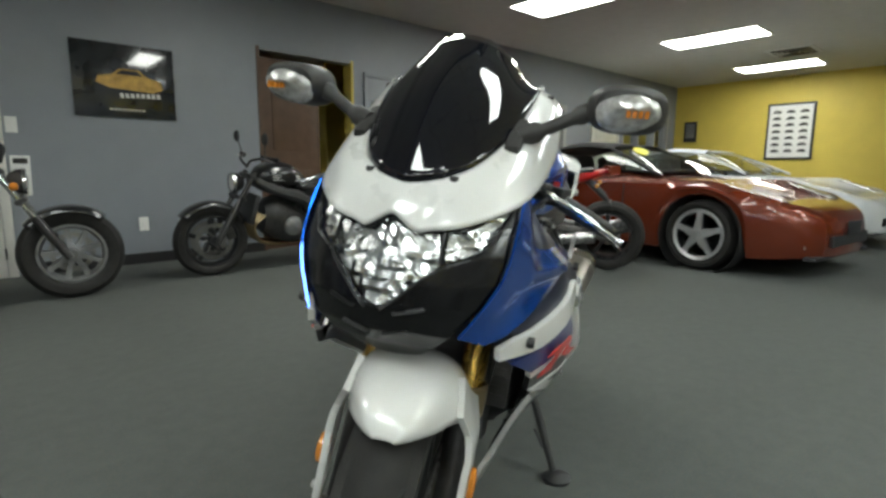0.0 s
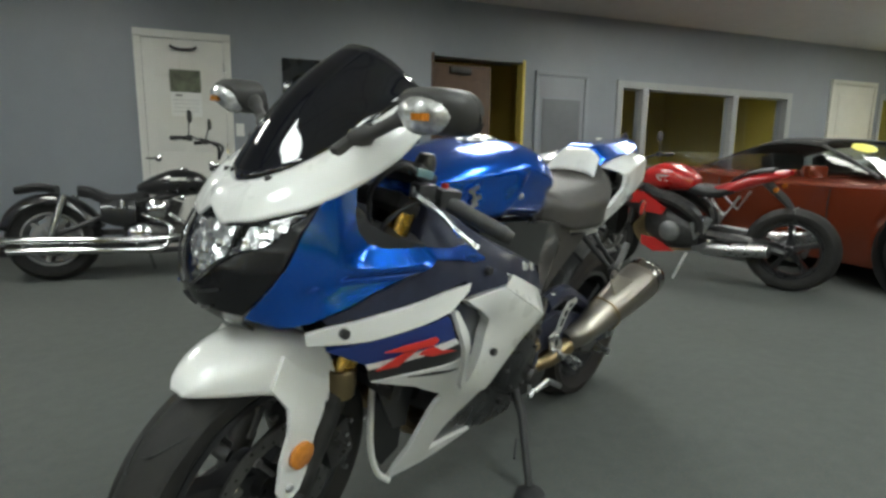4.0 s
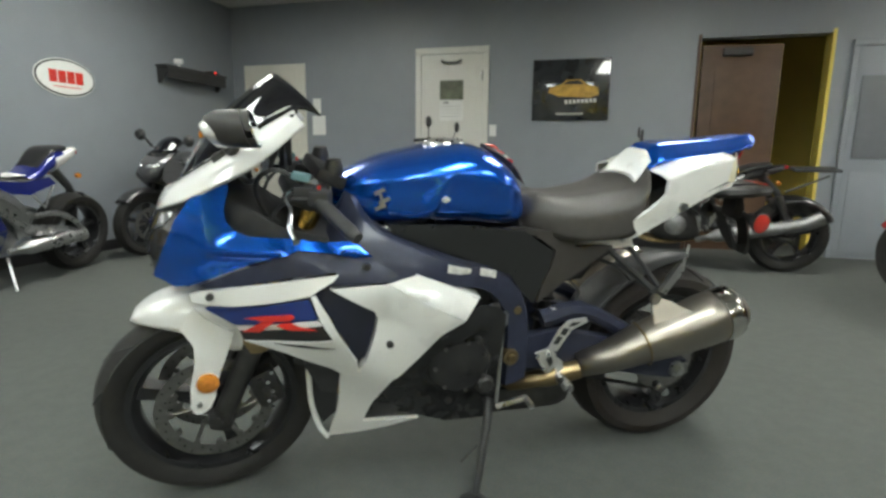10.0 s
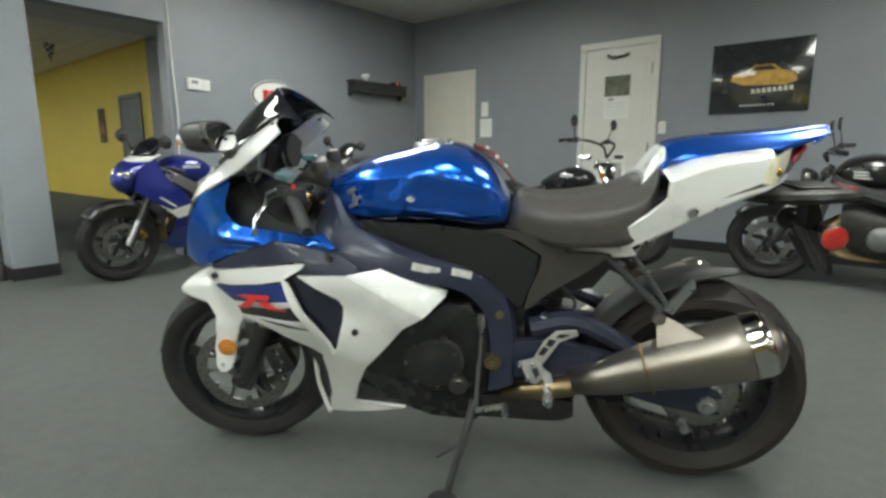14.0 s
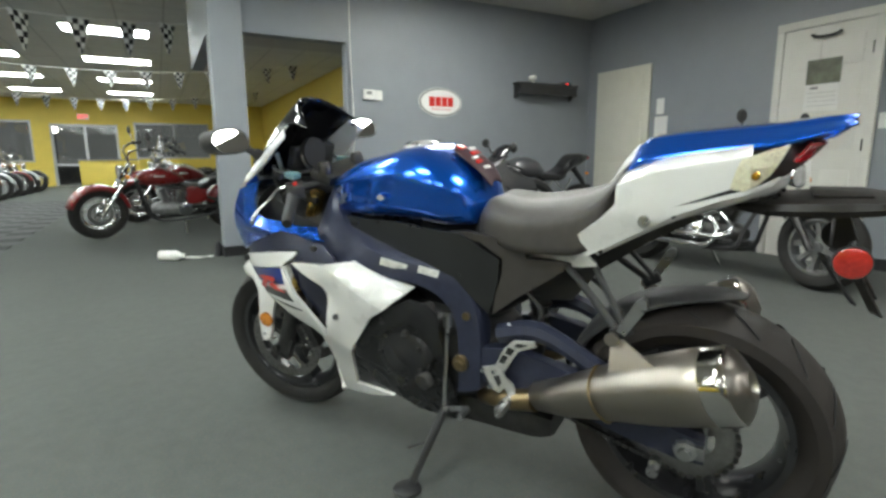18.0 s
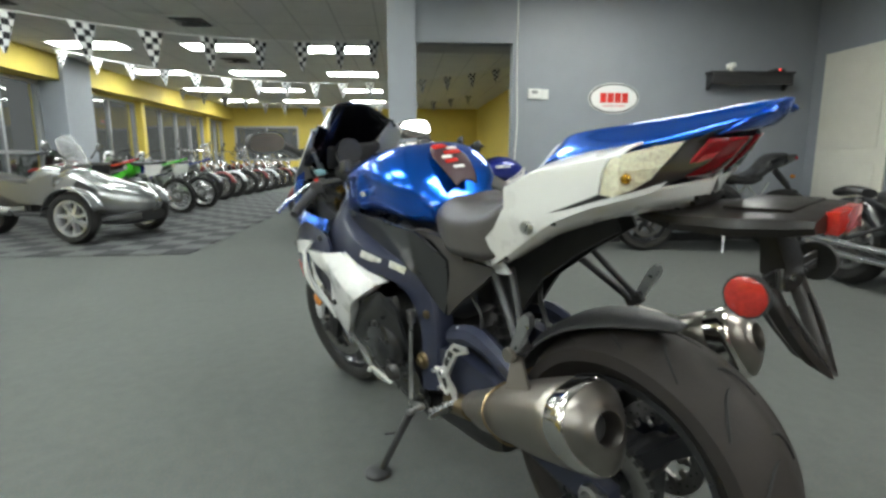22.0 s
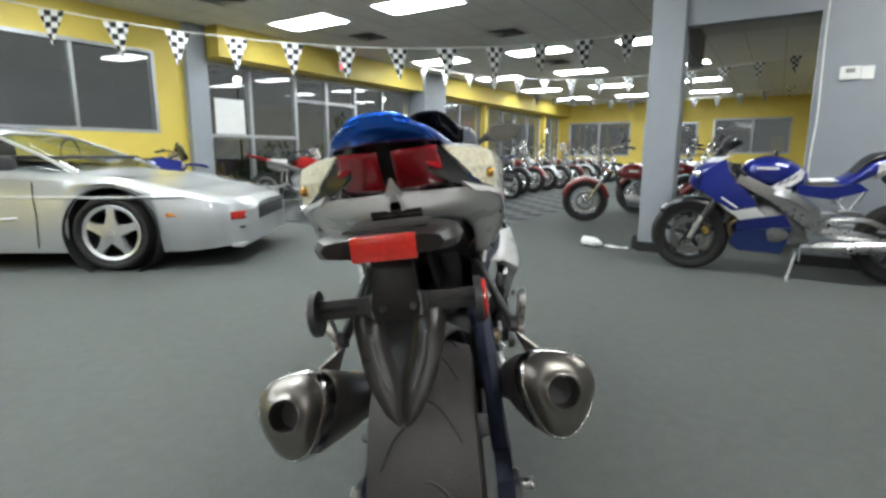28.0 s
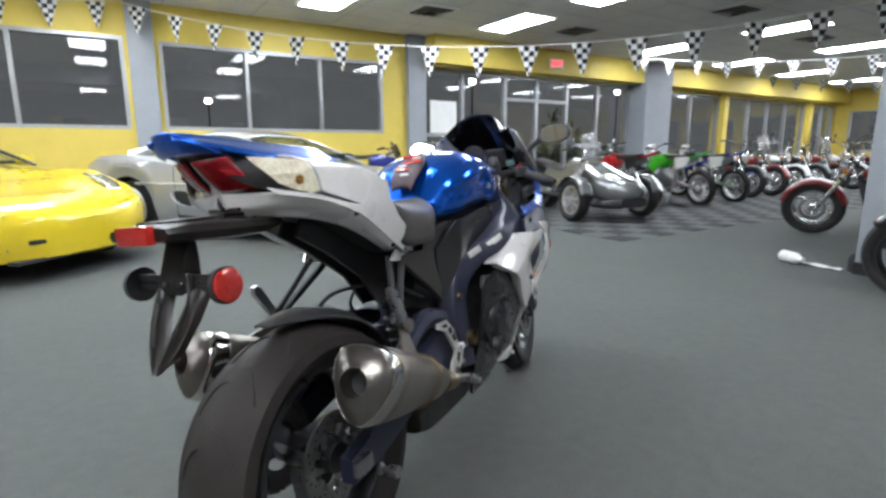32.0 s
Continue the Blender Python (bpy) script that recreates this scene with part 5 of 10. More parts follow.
for x, y, z, sx, sy, rx in ((0.56, -0.02, 1.021, 0.010, 0.03, 32), (0.53, 0.02, 0.999, 0.010, 0.03, 40), (0.505, 0.0, 0.970, 0.010, 0.035, 48)):
    box(bm, (sx, sy, 0.004), (x, y, z), (0, -rx, -6), bevel=0.001)
part_each("pad_print", bm, M_WHITEPLAIN, MB, "white print bars")
for side in (1, -1):
    bm = B()
    for q in ((0.012, 0.018, 30), (-0.012, -0.006, 30), (0.008, -0.022, 30)):
        box(bm, (0.030, 0.004, 0.010), (0.915 + q[0] * 0.5, side * 0.164, 0.905 + q[1]), (0, 28, side * -14), bevel=0.001)
    box(bm, (0.008, 0.004, 0.046), (0.915, side * 0.1637, 0.903), (0, 20, side * -14), bevel=0.001)
    part("tank_emblem", bm, M_ALU, MB, "small silver tank emblem")
    bm = B()
    box(bm, (0.022, 0.008, 0.009), (0.752, side * 0.1865, 0.905), (0, -4, side * -2), bevel=0.001)
    box(bm, (0.010, 0.008, 0.016), (0.752, side * 0.1868, 0.905), (0, -4, side * -2), bevel=0.001)
    part("tank_sticker", bm, M_LABEL, MB, "small silver sticker")

# frame and air box
M_SUBFRAME = material("brown_grey_plastic", (0.050, 0.045, 0.041), 0.38, noise_scale=25, noise_amt=0.15, bump=0.1, bump_scale=600)
for side in (1, -1):
    upper = [(1.00, 0.085, 0.925), (0.977, 0.115, 0.905), (0.945, 0.150, 0.849), (0.875, 0.180, 0.806), (0.756, 0.196, 0.757), (0.678, 0.172, 0.729), (0.593, 0.138, 0.706), (0.536, 0.128, 0.678), (0.490, 0.126, 0.615), (0.468, 0.132, 0.530), (0.464, 0.140, 0.451), (0.466, 0.146, 0.350)]
    lower = [(1.06, 0.100, 0.80), (1.05, 0.140, 0.770), (1.02, 0.200, 0.735), (0.94, 0.218, 0.690), (0.82, 0.218, 0.675), (0.72, 0.200, 0.668), (0.650, 0.172, 0.650), (0.598, 0.150, 0.615), (0.560, 0.140, 0.560), (0.548, 0.142, 0.50), (0.546, 0.148, 0.430), (0.550, 0.155, 0.330)]
    bm = B()
    rings = []
    for (ux, uy, uz), (lx, ly, lz) in zip(curve(upper, 4), curve(lower, 4)):
        a, b = V(ux, side * uy, uz), V(lx, side * ly, lz)
        o = V(0, side * 0.020, 0)
        rings.append([a, a.lerp(b, 0.10) + o * 0.8, a.lerp(b, 0.5) + o * 1.15, a.lerp(b, 0.90) + o, b, b - o * 2, a - o * 2])
    loft(bm, rings)
    part("frame_spar", bm, M_NAVY, MB, "dark navy aluminium frame spar", sharp=35)
    bm = B()
    for x, z, w, y in ((0.712, 0.716, 0.080, 0.2075), (0.618, 0.694, 0.060, 0.172)):
        box(bm, (w, 0.003, 0.021), (x, side * y, z), (side * 14, -17, side * 20), bevel=0.001)
    part_each("frame_label", bm, M_LABEL, MB, "worn silver warning labels")
    bm = B()
    lathe(bm, [(0, 0.022), (0.012, 0.022), (0.014, 0.014), (0.024, 0.012), (0.026, 0.0), (0.026, -0.02)], (0.530, side * 0.165, 0.425), "y", 18)
    bolt(bm, (0.512, side * 0.152, 0.567), 0.012)
    part_each("pivot_nut", bm, M_TITAN2, MB, "brass-coloured swingarm pivot nut")
    # black cover between tank and spar
    panel_part("side_cover", [(0.90, 0.842), (0.822, 0.836), (0.694, 0.832), (0.566, 0.815), (0.516, 0.812), (0.464, 0.775), (0.408, 0.740), (0.414, 0.695), (0.438, 0.616), (0.455, 0.575), (0.50, 0.62), (0.545, 0.68), (0.60, 0.70), (0.70, 0.725), (0.80, 0.76), (0.88, 0.795)],
                             lambda x, z: 0.166 + 0.12 * (z - 0.78) - 0.14 * max(0, 0.55 - x), side, 0.025, M_GLOSSBLACK, MB, "gloss black cover under the tank", thick=0.008)
    panel_part("subframe", [(0.564, 0.806), (0.514, 0.812), (0.42, 0.800), (0.345, 0.790), (0.335, 0.75), (0.202, 0.752), (0.30, 0.680), (0.363, 0.637), (0.440, 0.575), (0.432, 0.63), (0.405, 0.70), (0.400, 0.742), (0.464, 0.784)],
                             lambda x, z: 0.132 + 0.04 * (z - 0.6), side, 0.04, M_SUBFRAME, MB, "satin brown-grey rear frame cover", thick=0.02)
bm = body(B(), [(1.02, 0.80, 0.90, 0.05), (0.90, 0.62, 0.86, 0.12), (0.70, 0.55, 0.84, 0.14), (0.50, 0.52, 0.82, 0.11), (0.36, 0.60, 0.80, 0.09)], 16, 3)
part("air_box", bm, M_GLOSSBLACK, MB, "black air box inside the frame")
bm = body(B(), [(1.00, 0.36, 0.60, 0.13), (0.86, 0.27, 0.62, 0.16), (0.68, 0.25, 0.60, 0.17), (0.52, 0.27, 0.56, 0.14), (0.44, 0.33, 0.5, 0.10)], 18, 3.4)
part("engine", bm, M_DARKMETAL, MB, "dark cast engine block")
bm = B()
box(bm, (0.03, 0.34, 0.30), (1.09, 0, 0.60), (0, -18, 0), bevel=0.005)
rad = part("radiator", bm, M_DARKMETAL, MB, "finned radiator behind the front wheel")
bm = B()
for k in range(14):
    box(bm, (0.034, 0.32, 0.006), (1.09 - 0.006 * (k - 7), 0, 0.48 + 0.018 * k), (0, -18, 0))
part_each("radiator_fin", bm, M_DARKMETAL, rad)
bm = B()
for y in (-0.09, -0.03, 0.03, 0.09):
    tube(bm, curve([(0.98, y, 0.50), (1.05, y, 0.42), (1.0, y * 0.9, 0.30), (0.85, y * 0.7, 0.245), (0.66, y * 0.4, 0.24), (0.52, 0.02, 0.26)], 4), 0.02, 8)
part_each("header_pipe", bm, M_TITAN2, MB, "tinted steel exhaust headers")

# seat and tail
bm = B()
rows = []
for x, z, hw, drop in ((0.485, 0.855, 0.085, 0.03), (0.455, 0.893, 0.120, 0.07), (0.36, 0.884, 0.158, 0.09), (0.25, 0.896, 0.176, 0.10), (0.17, 0.918, 0.182, 0.11), (0.122, 0.952, 0.165, 0.10), (0.098, 0.985, 0.125, 0.08)):
    rows.append(both([(x, 0, z), (x, hw * 0.55, z + 0.002), (x + 0.004, hw * 0.88, z - 0.018), (x + 0.008, hw, z - 0.045), (x + 0.010, hw * 0.97, z - drop - 0.02)]))
part("seat", skin(B(), rows, 4, 5), M_SEAT, MB, "grey vinyl rider seat", solid=0.01, sharp=80)
bm = body(B(), [(0.50, 0.77, 0.83, 0.09), (0.38, 0.75, 0.83, 0.12), (0.24, 0.76, 0.87, 0.12), (0.10, 0.83, 0.92, 0.11), (-0.05, 0.91, 0.98, 0.10), (-0.20, 0.96, 1.03, 0.07)], 16, 3)
part("tail_core", bm, M_BLACK, MB, "black tail frame")


def tail_w(x, z):
    w = 0.200 - 0.36 * max(0, x - 0.18) - 0.145 * max(0, 0.02 - max(x, -0.15)) - 1.10 * max(0, -0.15 - x)
    return w - 0.25 * max(0, 0.90 - z) - 0.30 * max(0, z - 0.99)



for side in (1, -1):
    panel_part("tail_panel", [(0.340, 0.742), (0.273, 0.790), (0.207, 0.822), (0.143, 0.868), (0.100, 0.915), (0.098, 0.955), (0.02, 0.985), (-0.045, 0.998), (-0.105, 1.006), (-0.135, 1.010), (-0.126, 0.985), (-0.118, 0.950), (-0.060, 0.928), (-0.012, 0.911), (-0.06, 0.922), (-0.12, 0.940), (-0.18, 0.956), (-0.205, 0.966), (-0.19, 0.950), (-0.10, 0.925), (-0.02, 0.893),
                               (0.06, 0.845), (0.17, 0.780), (0.20, 0.765), (0.28, 0.758)], tail_w, side, 0.035, M_WHITE, MB, "pearl white tail fairing", thick=0.012)
    panel_part("tail_lower", [(0.345, 0.742), (0.28, 0.757), (0.20, 0.764), (0.17, 0.779), (0.15, 0.752), (0.25, 0.735)], lambda x, z: tail_w(x, z) - 0.012, side, 0.035, M_WHITE, MB, "white lower edge of the tail", thick=0.008)
    lens = [(-0.135, 1.009), (-0.126, 0.985), (-0.118, 0.950), (-0.142, 0.945), (-0.166, 0.956), (-0.186, 0.972), (-0.202, 0.998), (-0.218, 1.029), (-0.170, 1.019)]
    rng = random.Random(31)
    bm = panel(B(), lens, lambda x, z: tail_w(x, z) - 0.003 + rng.uniform(-0.0014, 0.0014), side, 0.011)
    bmesh.ops.triangulate(bm, faces=bm.faces)
    lamp = part("rear_indicator", bm, M_INDIC_AMBER, MB, "clear rear turn signal with a warm faceted reflector", smooth=False, solid=0.002)
    panel_part("indicator_glass", lens, lambda x, z: tail_w(x, z) + 0.004, side, 0.02, M_LAMPGLASS, lamp, "clear turn signal glass", thick=0.006)
    part("amber_bulb", lathe(B(), [(0, 0.008), (0.007, 0.006), (0.010, 0.0), (0.008, -0.006), (0, -0.007)], (-0.160, side * (tail_w(-0.16, 0.975) - 0.002), 0.975), "y", 12), M_AMBERLENS, lamp, "amber bulb")
    panel_part("tail_dark", [(-0.218, 1.029), (-0.202, 0.998), (-0.186, 0.972), (-0.166, 0.956), (-0.118, 0.946), (-0.060, 0.928), (-0.012, 0.911), (-0.06, 0.922), (-0.12, 0.940), (-0.18, 0.956), (-0.215, 0.968), (-0.24, 0.988), (-0.275, 1.032), (-0.245, 1.038)], lambda x, z: tail_w(x, z) - 0.008, side, 0.03, M_GLOSSBLACK, MB, "black tail light surround", thick=0.006)
    bm = B()
    if side > 0:
        bolt(bm, (0.038, side * (tail_w(0.038, 0.88) + 0.004), 0.88), 0.013)
    bolt(bm, (0.20, side * (tail_w(0.20, 0.775) + 0.004), 0.775), 0.006)
    part_each("seat_lock", bm, M_ALU, MB, "round tail lock")
    # tail lights
    panel_part("tail_light", [(-0.250, 1.026), (-0.234, 0.992), (-0.250, 0.998), (-0.272, 1.028)], lambda x, z: tail_w(x, z) + 0.003, side, 0.02, M_REDLENS, MB, "red side of the tail light", thick=0.008)
    rows = []
    for z, x in ((0.966, -0.222), (0.985, -0.246), (1.006, -0.266), (1.028, -0.283)):
        rows.append([V(x + 0.004 + 0.030 * (q / 3) ** 2, side * (0.010 + (0.078 - 0.20 * (z - 0.962)) * q / 3), z + 0.003 * q / 3) for q in range(4)])
    part("rear_lens", skin(B(), rows, 3, 3), M_REDLENS, MB, "red tail light lens facing back", solid=0.006)
    # white shelf between the side panel and the seat cowl
    top = [(0.098, 0.955), (0.06, 0.970), (0.02, 0.986), (-0.045, 0.999), (-0.105, 1.006), (-0.152, 1.013)]
    rows = [[V(x, side * (tail_w(x, z) - 0.001), z) for x, z in top], [V(x, side * (tail_w(x, z) * 0.5 + 0.052), z + 0.012) for x, z in top], [V(x, side * 0.098, z + 0.018) for x, z in top]]
    part("tail_shelf", skin(B(), rows, 3, 4), M_WHITE, MB, solid=0.004)
# blue seat cowl
rows = []
for x, z, hw, dz in ((0.128, 0.948, 0.085, 0.012), (0.075, 1.030, 0.098, 0.045), (0.02, 1.050, 0.108, 0.055), (-0.10, 1.060, 0.108, 0.048), (-0.20, 1.068, 0.098, 0.042), (-0.285, 1.078, 0.072, 0.030), (-0.325, 1.080, 0.045, 0.020)):
    rows.append(both([(x, 0, z), (x, hw * 0.45, z - 0.001), (x, hw * 0.62, z - 0.010), (x, hw * 0.98, z - dz * 0.72), (x, hw, z - dz)]))
part("seat_cowl", skin(B(), rows, 4, 5), M_BLUE, MB, "metallic blue passenger seat cowl", solid=0.006, sharp=80)
bm = B()
rows = [both([(0.135, 0, 0.950), (0.138, 0.06, 0.945), (0.145, 0.10, 0.935)]), both([(0.105, 0, 1.000), (0.108, 0.055, 0.998), (0.112, 0.092, 0.975)]), both([(0.082, 0, 1.028), (0.083, 0.05, 1.026), (0.088, 0.085, 1.000)])]
part("seat_hump", skin(bm, rows, 4, 4), M_WHITE, MB, "white front of the seat hump", solid=0.006)
# black end cap with the light strip
rows = []
for z, x, hw in ((0.945, -0.178, 0.085), (0.975, -0.216, 0.085), (1.01, -0.246, 0.075), (1.045, -0.285, 0.06), (1.062, -0.305, 0.055)):
    rows.append(both([(x, 0, z), (x + 0.004, hw * 0.5, z), (x + 0.035, hw, z)]))
part("tail_cap", skin(B(), rows, 4, 4), M_GLOSSBLACK, MB, "black tail end cap", solid=0.004)
for side in (1, -1):
    edge_line = [(-0.226, 0.0, 0.962), (-0.212, 0.050, 0.958), (-0.180, None, 0.951), (-0.10, None, 0.927), (-0.02, None, 0.895), (0.06, None, 0.847), (0.15, None, 0.792)]
    upper = [V(x, side * (tail_w(x, z) - 0.004 if y is None else y), z) for x, y, z in edge_line]
    lower = [V(x, side * y, z) for x, y, z in ((-0.200, 0.0, 0.912), (-0.178, 0.040, 0.905), (-0.135, 0.078, 0.902), (-0.07, 0.108, 0.886), (0.0, 0.125, 0.862), (0.075, 0.130, 0.824), (0.155, 0.128, 0.778))]
    mid = [(p + q) / 2 + V(-0.008, side * 0.010, -0.002) for p, q in zip(upper, lower)]
    part("tail_lip", skin(B(), [upper, mid, lower], 4, 5), M_WHITE, MB, "white lip and underside of the tail", solid=0.004)
    bm = B()
    for x, y, z in ((-0.190, 0.052, 0.947), (-0.018, 0.182, 0.892), (0.137, 0.166, 0.797)):
        lathe(bm, [(0, -0.005), (0.006, -0.005), (0.006, 0.005), (0, 0.005)], (x, side * y, z), "y" if x > -0.1 else "x", 10)
    part_each("tail_clip", bm, M_UNDER, MB)
rows = [both([(-0.327, 0, 1.081), (-0.323, 0.026, 1.079), (-0.312, 0.047, 1.070)]), both([(-0.318, 0, 1.060), (-0.312, 0.036, 1.058), (-0.290, 0.072, 1.050)]), both([(-0.298, 0, 1.042), (-0.292, 0.036, 1.041), (-0.266, 0.080, 1.038)])]
part("cowl_tip", skin(B(), rows, 4, 4), M_BLUE, MB, "blue rear edge of the seat cowl", solid=0.004)
bm = B()
loft(bm, [[V(-0.222, 0.016, 0.955), V(-0.222, -0.016, 0.955), V(-0.212, -0.016, 0.945), V(-0.212, 0.016, 0.945)], [V(-0.238, 0.002, 0.985), V(-0.238, -0.002, 0.985), V(-0.233, -0.002, 0.983), V(-0.233, 0.002, 0.983)]])
part("tail_point", bm, M_WHITE, MB)
# inner fender under the tail
for side in (1, -1):
    panel_part("inner_fender", [(-0.05, 0.850), (0.054, 0.790), (0.172, 0.705), (0.243, 0.610), (0.43, 0.590), (0.43, 0.70), (0.30, 0.78), (0.10, 0.86), (-0.03, 0.885)], lambda x, z: 0.032, side, 0.04, M_BLACK, MB, "black inner rear fender", thick=0.01)
# undertail tray and plate bracket
bm = B()
loft(bm, [section(x, z0, z1, hw, 12, 4) for x, z0, z1, hw in ((-0.10, 0.884, 0.904, 0.045), (-0.19, 0.874, 0.910, 0.09), (-0.300, 0.878, 0.918, 0.108), (-0.370, 0.884, 0.920, 0.100), (-0.402, 0.890, 0.916, 0.082))])
part("undertail", bm, M_TRAY, MB, "dark plastic undertail tray")
bm = B()
for k in range(4):
    box(bm, (0.008, 0.085, 0.008), (-0.192 - 0.007 * k, 0, 0.898 + 0.010 * k))
box(bm, (0.012, 0.10, 0.055), (-0.175, 0, 0.915), (0, 20, 0))
part("tail_vent", bm, M_TRAY, MB, "slatted vent under the tail light")
part("undertail_top", box(B(), (0.10, 0.12, 0.006), (-0.315, 0, 0.920), bevel=0.002), M_TRAY, MB, "flat plate on the tray")
part("plate_lamp", box(B(), (0.018, 0.086, 0.034), (-0.408, -0.003, 0.903), bevel=0.003), M_REDREF, MB, "red rear lamp on the tray")
bm = B()
loft(bm, [section(x, z0, z1, hw, 10, 4) for x, z0, z1, hw in ((-0.311, 0.802, 0.897, 0.030), (-0.334, 0.787, 0.887, 0.034), (-0.351, 0.784, 0.832, 0.036))])
part("bracket_neck", bm, M_TRAY, MB, "dark neck of the plate bracket")
for side in (1, -1):
    bm = B()
    loft(bm, [[V(x + 0.014, side * (y - w), z + 0.006), V(x - 0.006, side * (y - w * 0.7), z - 0.004), V(x - 0.012, side * y, z - 0.006), V(x - 0.006, side * (y + w * 0.7), z - 0.004), V(x + 0.014, side * (y + w), z + 0.006)]
              for x, y, z, w in ((-0.335, 0.046, 0.800, 0.023), (-0.350, 0.046, 0.770, 0.023), (-0.368, 0.039, 0.735, 0.023), (-0.386, 0.026, 0.700, 0.023), (-0.400, 0.013, 0.672, 0.017), (-0.406, 0.006, 0.660, 0.008))])
    part("plate_bracket", bm, M_TRAY, MB, "thick arm of the V-shaped plate bracket", sharp=50)
    ridge = curve([V(-0.360, side * 0.040, 0.770), V(-0.380, side * 0.032, 0.735), V(-0.398, side * 0.018, 0.700)], 4)
    part("bracket_ridge", tube(B(), ridge, 0.003, 6), M_DARKPLASTIC, MB)
bm = B()
box(bm, (0.008, 0.090, 0.034), (-0.266, 0, 0.795), bevel=0.002)
for side in (1, -1):
    box(bm, (0.006, 0.085, 0.030), (-0.262, side * 0.085, 0.795), bevel=0.002)
bmesh.ops.translate(bm, vec=(-0.076, 0, 0.012), verts=bm.verts)
part("plate_bar", bm, M_DARKMETAL, MB, "dark metal plate bar")
part("plate_mount", box(B(), (0.006, 0.074, 0.036), (-0.346, 0, 0.807), bevel=0.002), M_GREYMETAL, MB, "bright metal plate mount")
bm = B()
for side in (1, -1):
    box(bm, (0.003, 0.055, 0.006), (-0.266, side * 0.085, 0.795))
bmesh.ops.translate(bm, vec=(-0.076, 0, 0.012), verts=bm.verts)
part_each("plate_slot", bm, M_UNDER, MB)
bm = B()
for y in (0.017, -0.025):
    bolt(bm, (-0.276, y, 0.795), 0.006, "x")
bmesh.ops.translate(bm, vec=(-0.076, 0, 0.012), verts=bm.verts)
part_each("plate_bolt", bm, M_CHROME, MB)
for side in (1, -1):
    bm = B()
    lathe(bm, [(0, side * 0.005), (0.026, side * 0.004), (0.031, side * 0.001), (0.031, -side * 0.003), (0, -side * 0.003)], (-0.260, side * 0.1245, 0.79), "y", 22)
    if side < 0:
        bmesh.ops.transform(bm, matrix=Matrix.Translation((0, -0.004, 0)), verts=bm.verts)
    bmesh.ops.translate(bm, vec=(-0.076, 0, 0.012), verts=bm.verts)
    part("side_reflector", bm, M_REDREF, MB, "round red side reflector")
    bm = B()
    lathe(bm, [(0, 0.004), (0.034, 0.005), (0.034, -0.005), (0, -0.005)], (-0.260, side * 0.1195, 0.79), "y", 20)
    bmesh.ops.translate(bm, vec=(-0.076, 0, 0.012), verts=bm.verts)
    part("reflector_back", bm, M_BLACK, MB)
bm = B()
loft(bm, [[V(x, y, z) for y in (-hw, hw)] + [V(x + 0.012, y, z + 0.006) for y in (hw, -hw)] for x, z, hw in ((-0.305, 0.775, 0.030), (-0.335, 0.725, 0.024), (-0.370, 0.675, 0.012))])
part("mud_flap", bm, M_UNDER, MB, "black inset behind the plate bracket")
part("warning_sticker", box(B(), (0.055, 0.004, 0.030), (0.03, 0.132, 0.452), (0, 22, 0)), M_WHITEPLAIN, MB, "white paper sticker by the chain guard", smooth=False)

# rear end: swingarm, wheel, hugger, chain
wheel(MB, "rear_wheel", RX, 0.322, 0.195, 0.222, 3, xf=None, disc=0.11, disc_y=(-0.075,), tread=15, mat_tyre=M_RUBBER2, seg=64)
for side in (1, -1):
    bm = B()
    rings = []
    for x, z, hh, y in ((0.50, 0.42, 0.05, 0.13), (0.38, 0.43, 0.062, 0.135), (0.20, 0.40, 0.055, 0.138), (0.05, 0.35, 0.042, 0.140), (-0.05, 0.325, 0.036, 0.140), (-0.11, 0.318, 0.030, 0.140)):
        rings.append([V(x, side * (y + 0.018), z + hh), V(x, side * (y + 0.022), z), V(x, side * (y + 0.018), z - hh), V(x, side * (y - 0.018), z - hh), V(x, side * (y - 0.018), z + hh)])
    loft(bm, rings)
    part("swingarm", bm, M_NAVY, MB, "dark navy swingarm", sharp=30)
    bm = B()
    tube(bm, curve([(0.42, side * 0.125, 0.52), (0.30, side * 0.13, 0.545), (0.14, side * 0.135, 0.47), (-0.02, side * 0.14, 0.36)], 4), [0.03] * 5 + [0.026] * 4 + [0.02] * 4, 8)
    part("swingarm_brace", bm, M_NAVY, MB, "curved swingarm brace")
    bm = B()
    lathe(bm, [(0, 0.035), (0.014, 0.033), (0.016, 0.02), (0.026, 0.018), (0.028, 0.0), (0.028, -0.01)], (RX, side * 0.155, 0.322), "y", 8)
    part("axle_nut", bm, M_ALU, MB, "axle nut")
    part("chain_adjuster", box(B(), (0.062, 0.014, 0.036), (RX - 0.01, side * 0.164, 0.322), bevel=0.004), M_GREYMETAL, MB)
    bm = B()
    lathe(bm, [(0, 0.046), (0.013, 0.046), (0.014, 0.038), (0.008, 0.034), (0.008, 0.018), (0.014, 0.015), (0.014, -0.01), (0, -0.01)], (-0.005, side * (0.165 if side > 0 else 0.195), 0.268), "y", 12)
    part("stand_spool", bm, M_ALU, MB, "silver stand spool")
bm = B()
lathe(bm, [(0.06, -0.003), (0.105, -0.003), (0.112, 0.0), (0.105, 0.003), (0.06, 0.003), (0.06, -0.003)], (RX, 0.105, 0.322), "y", 42)
part("sprocket", bm, M_STEEL, MB, "rear sprocket")
bm = B()
ch = []
for k in range(9):
    a = math.pi / 2 + math.pi * k / 8
    ch.append(V(RX + 0.112 * math.cos(a), 0.105, 0.322 + 0.112 * math.sin(a)))
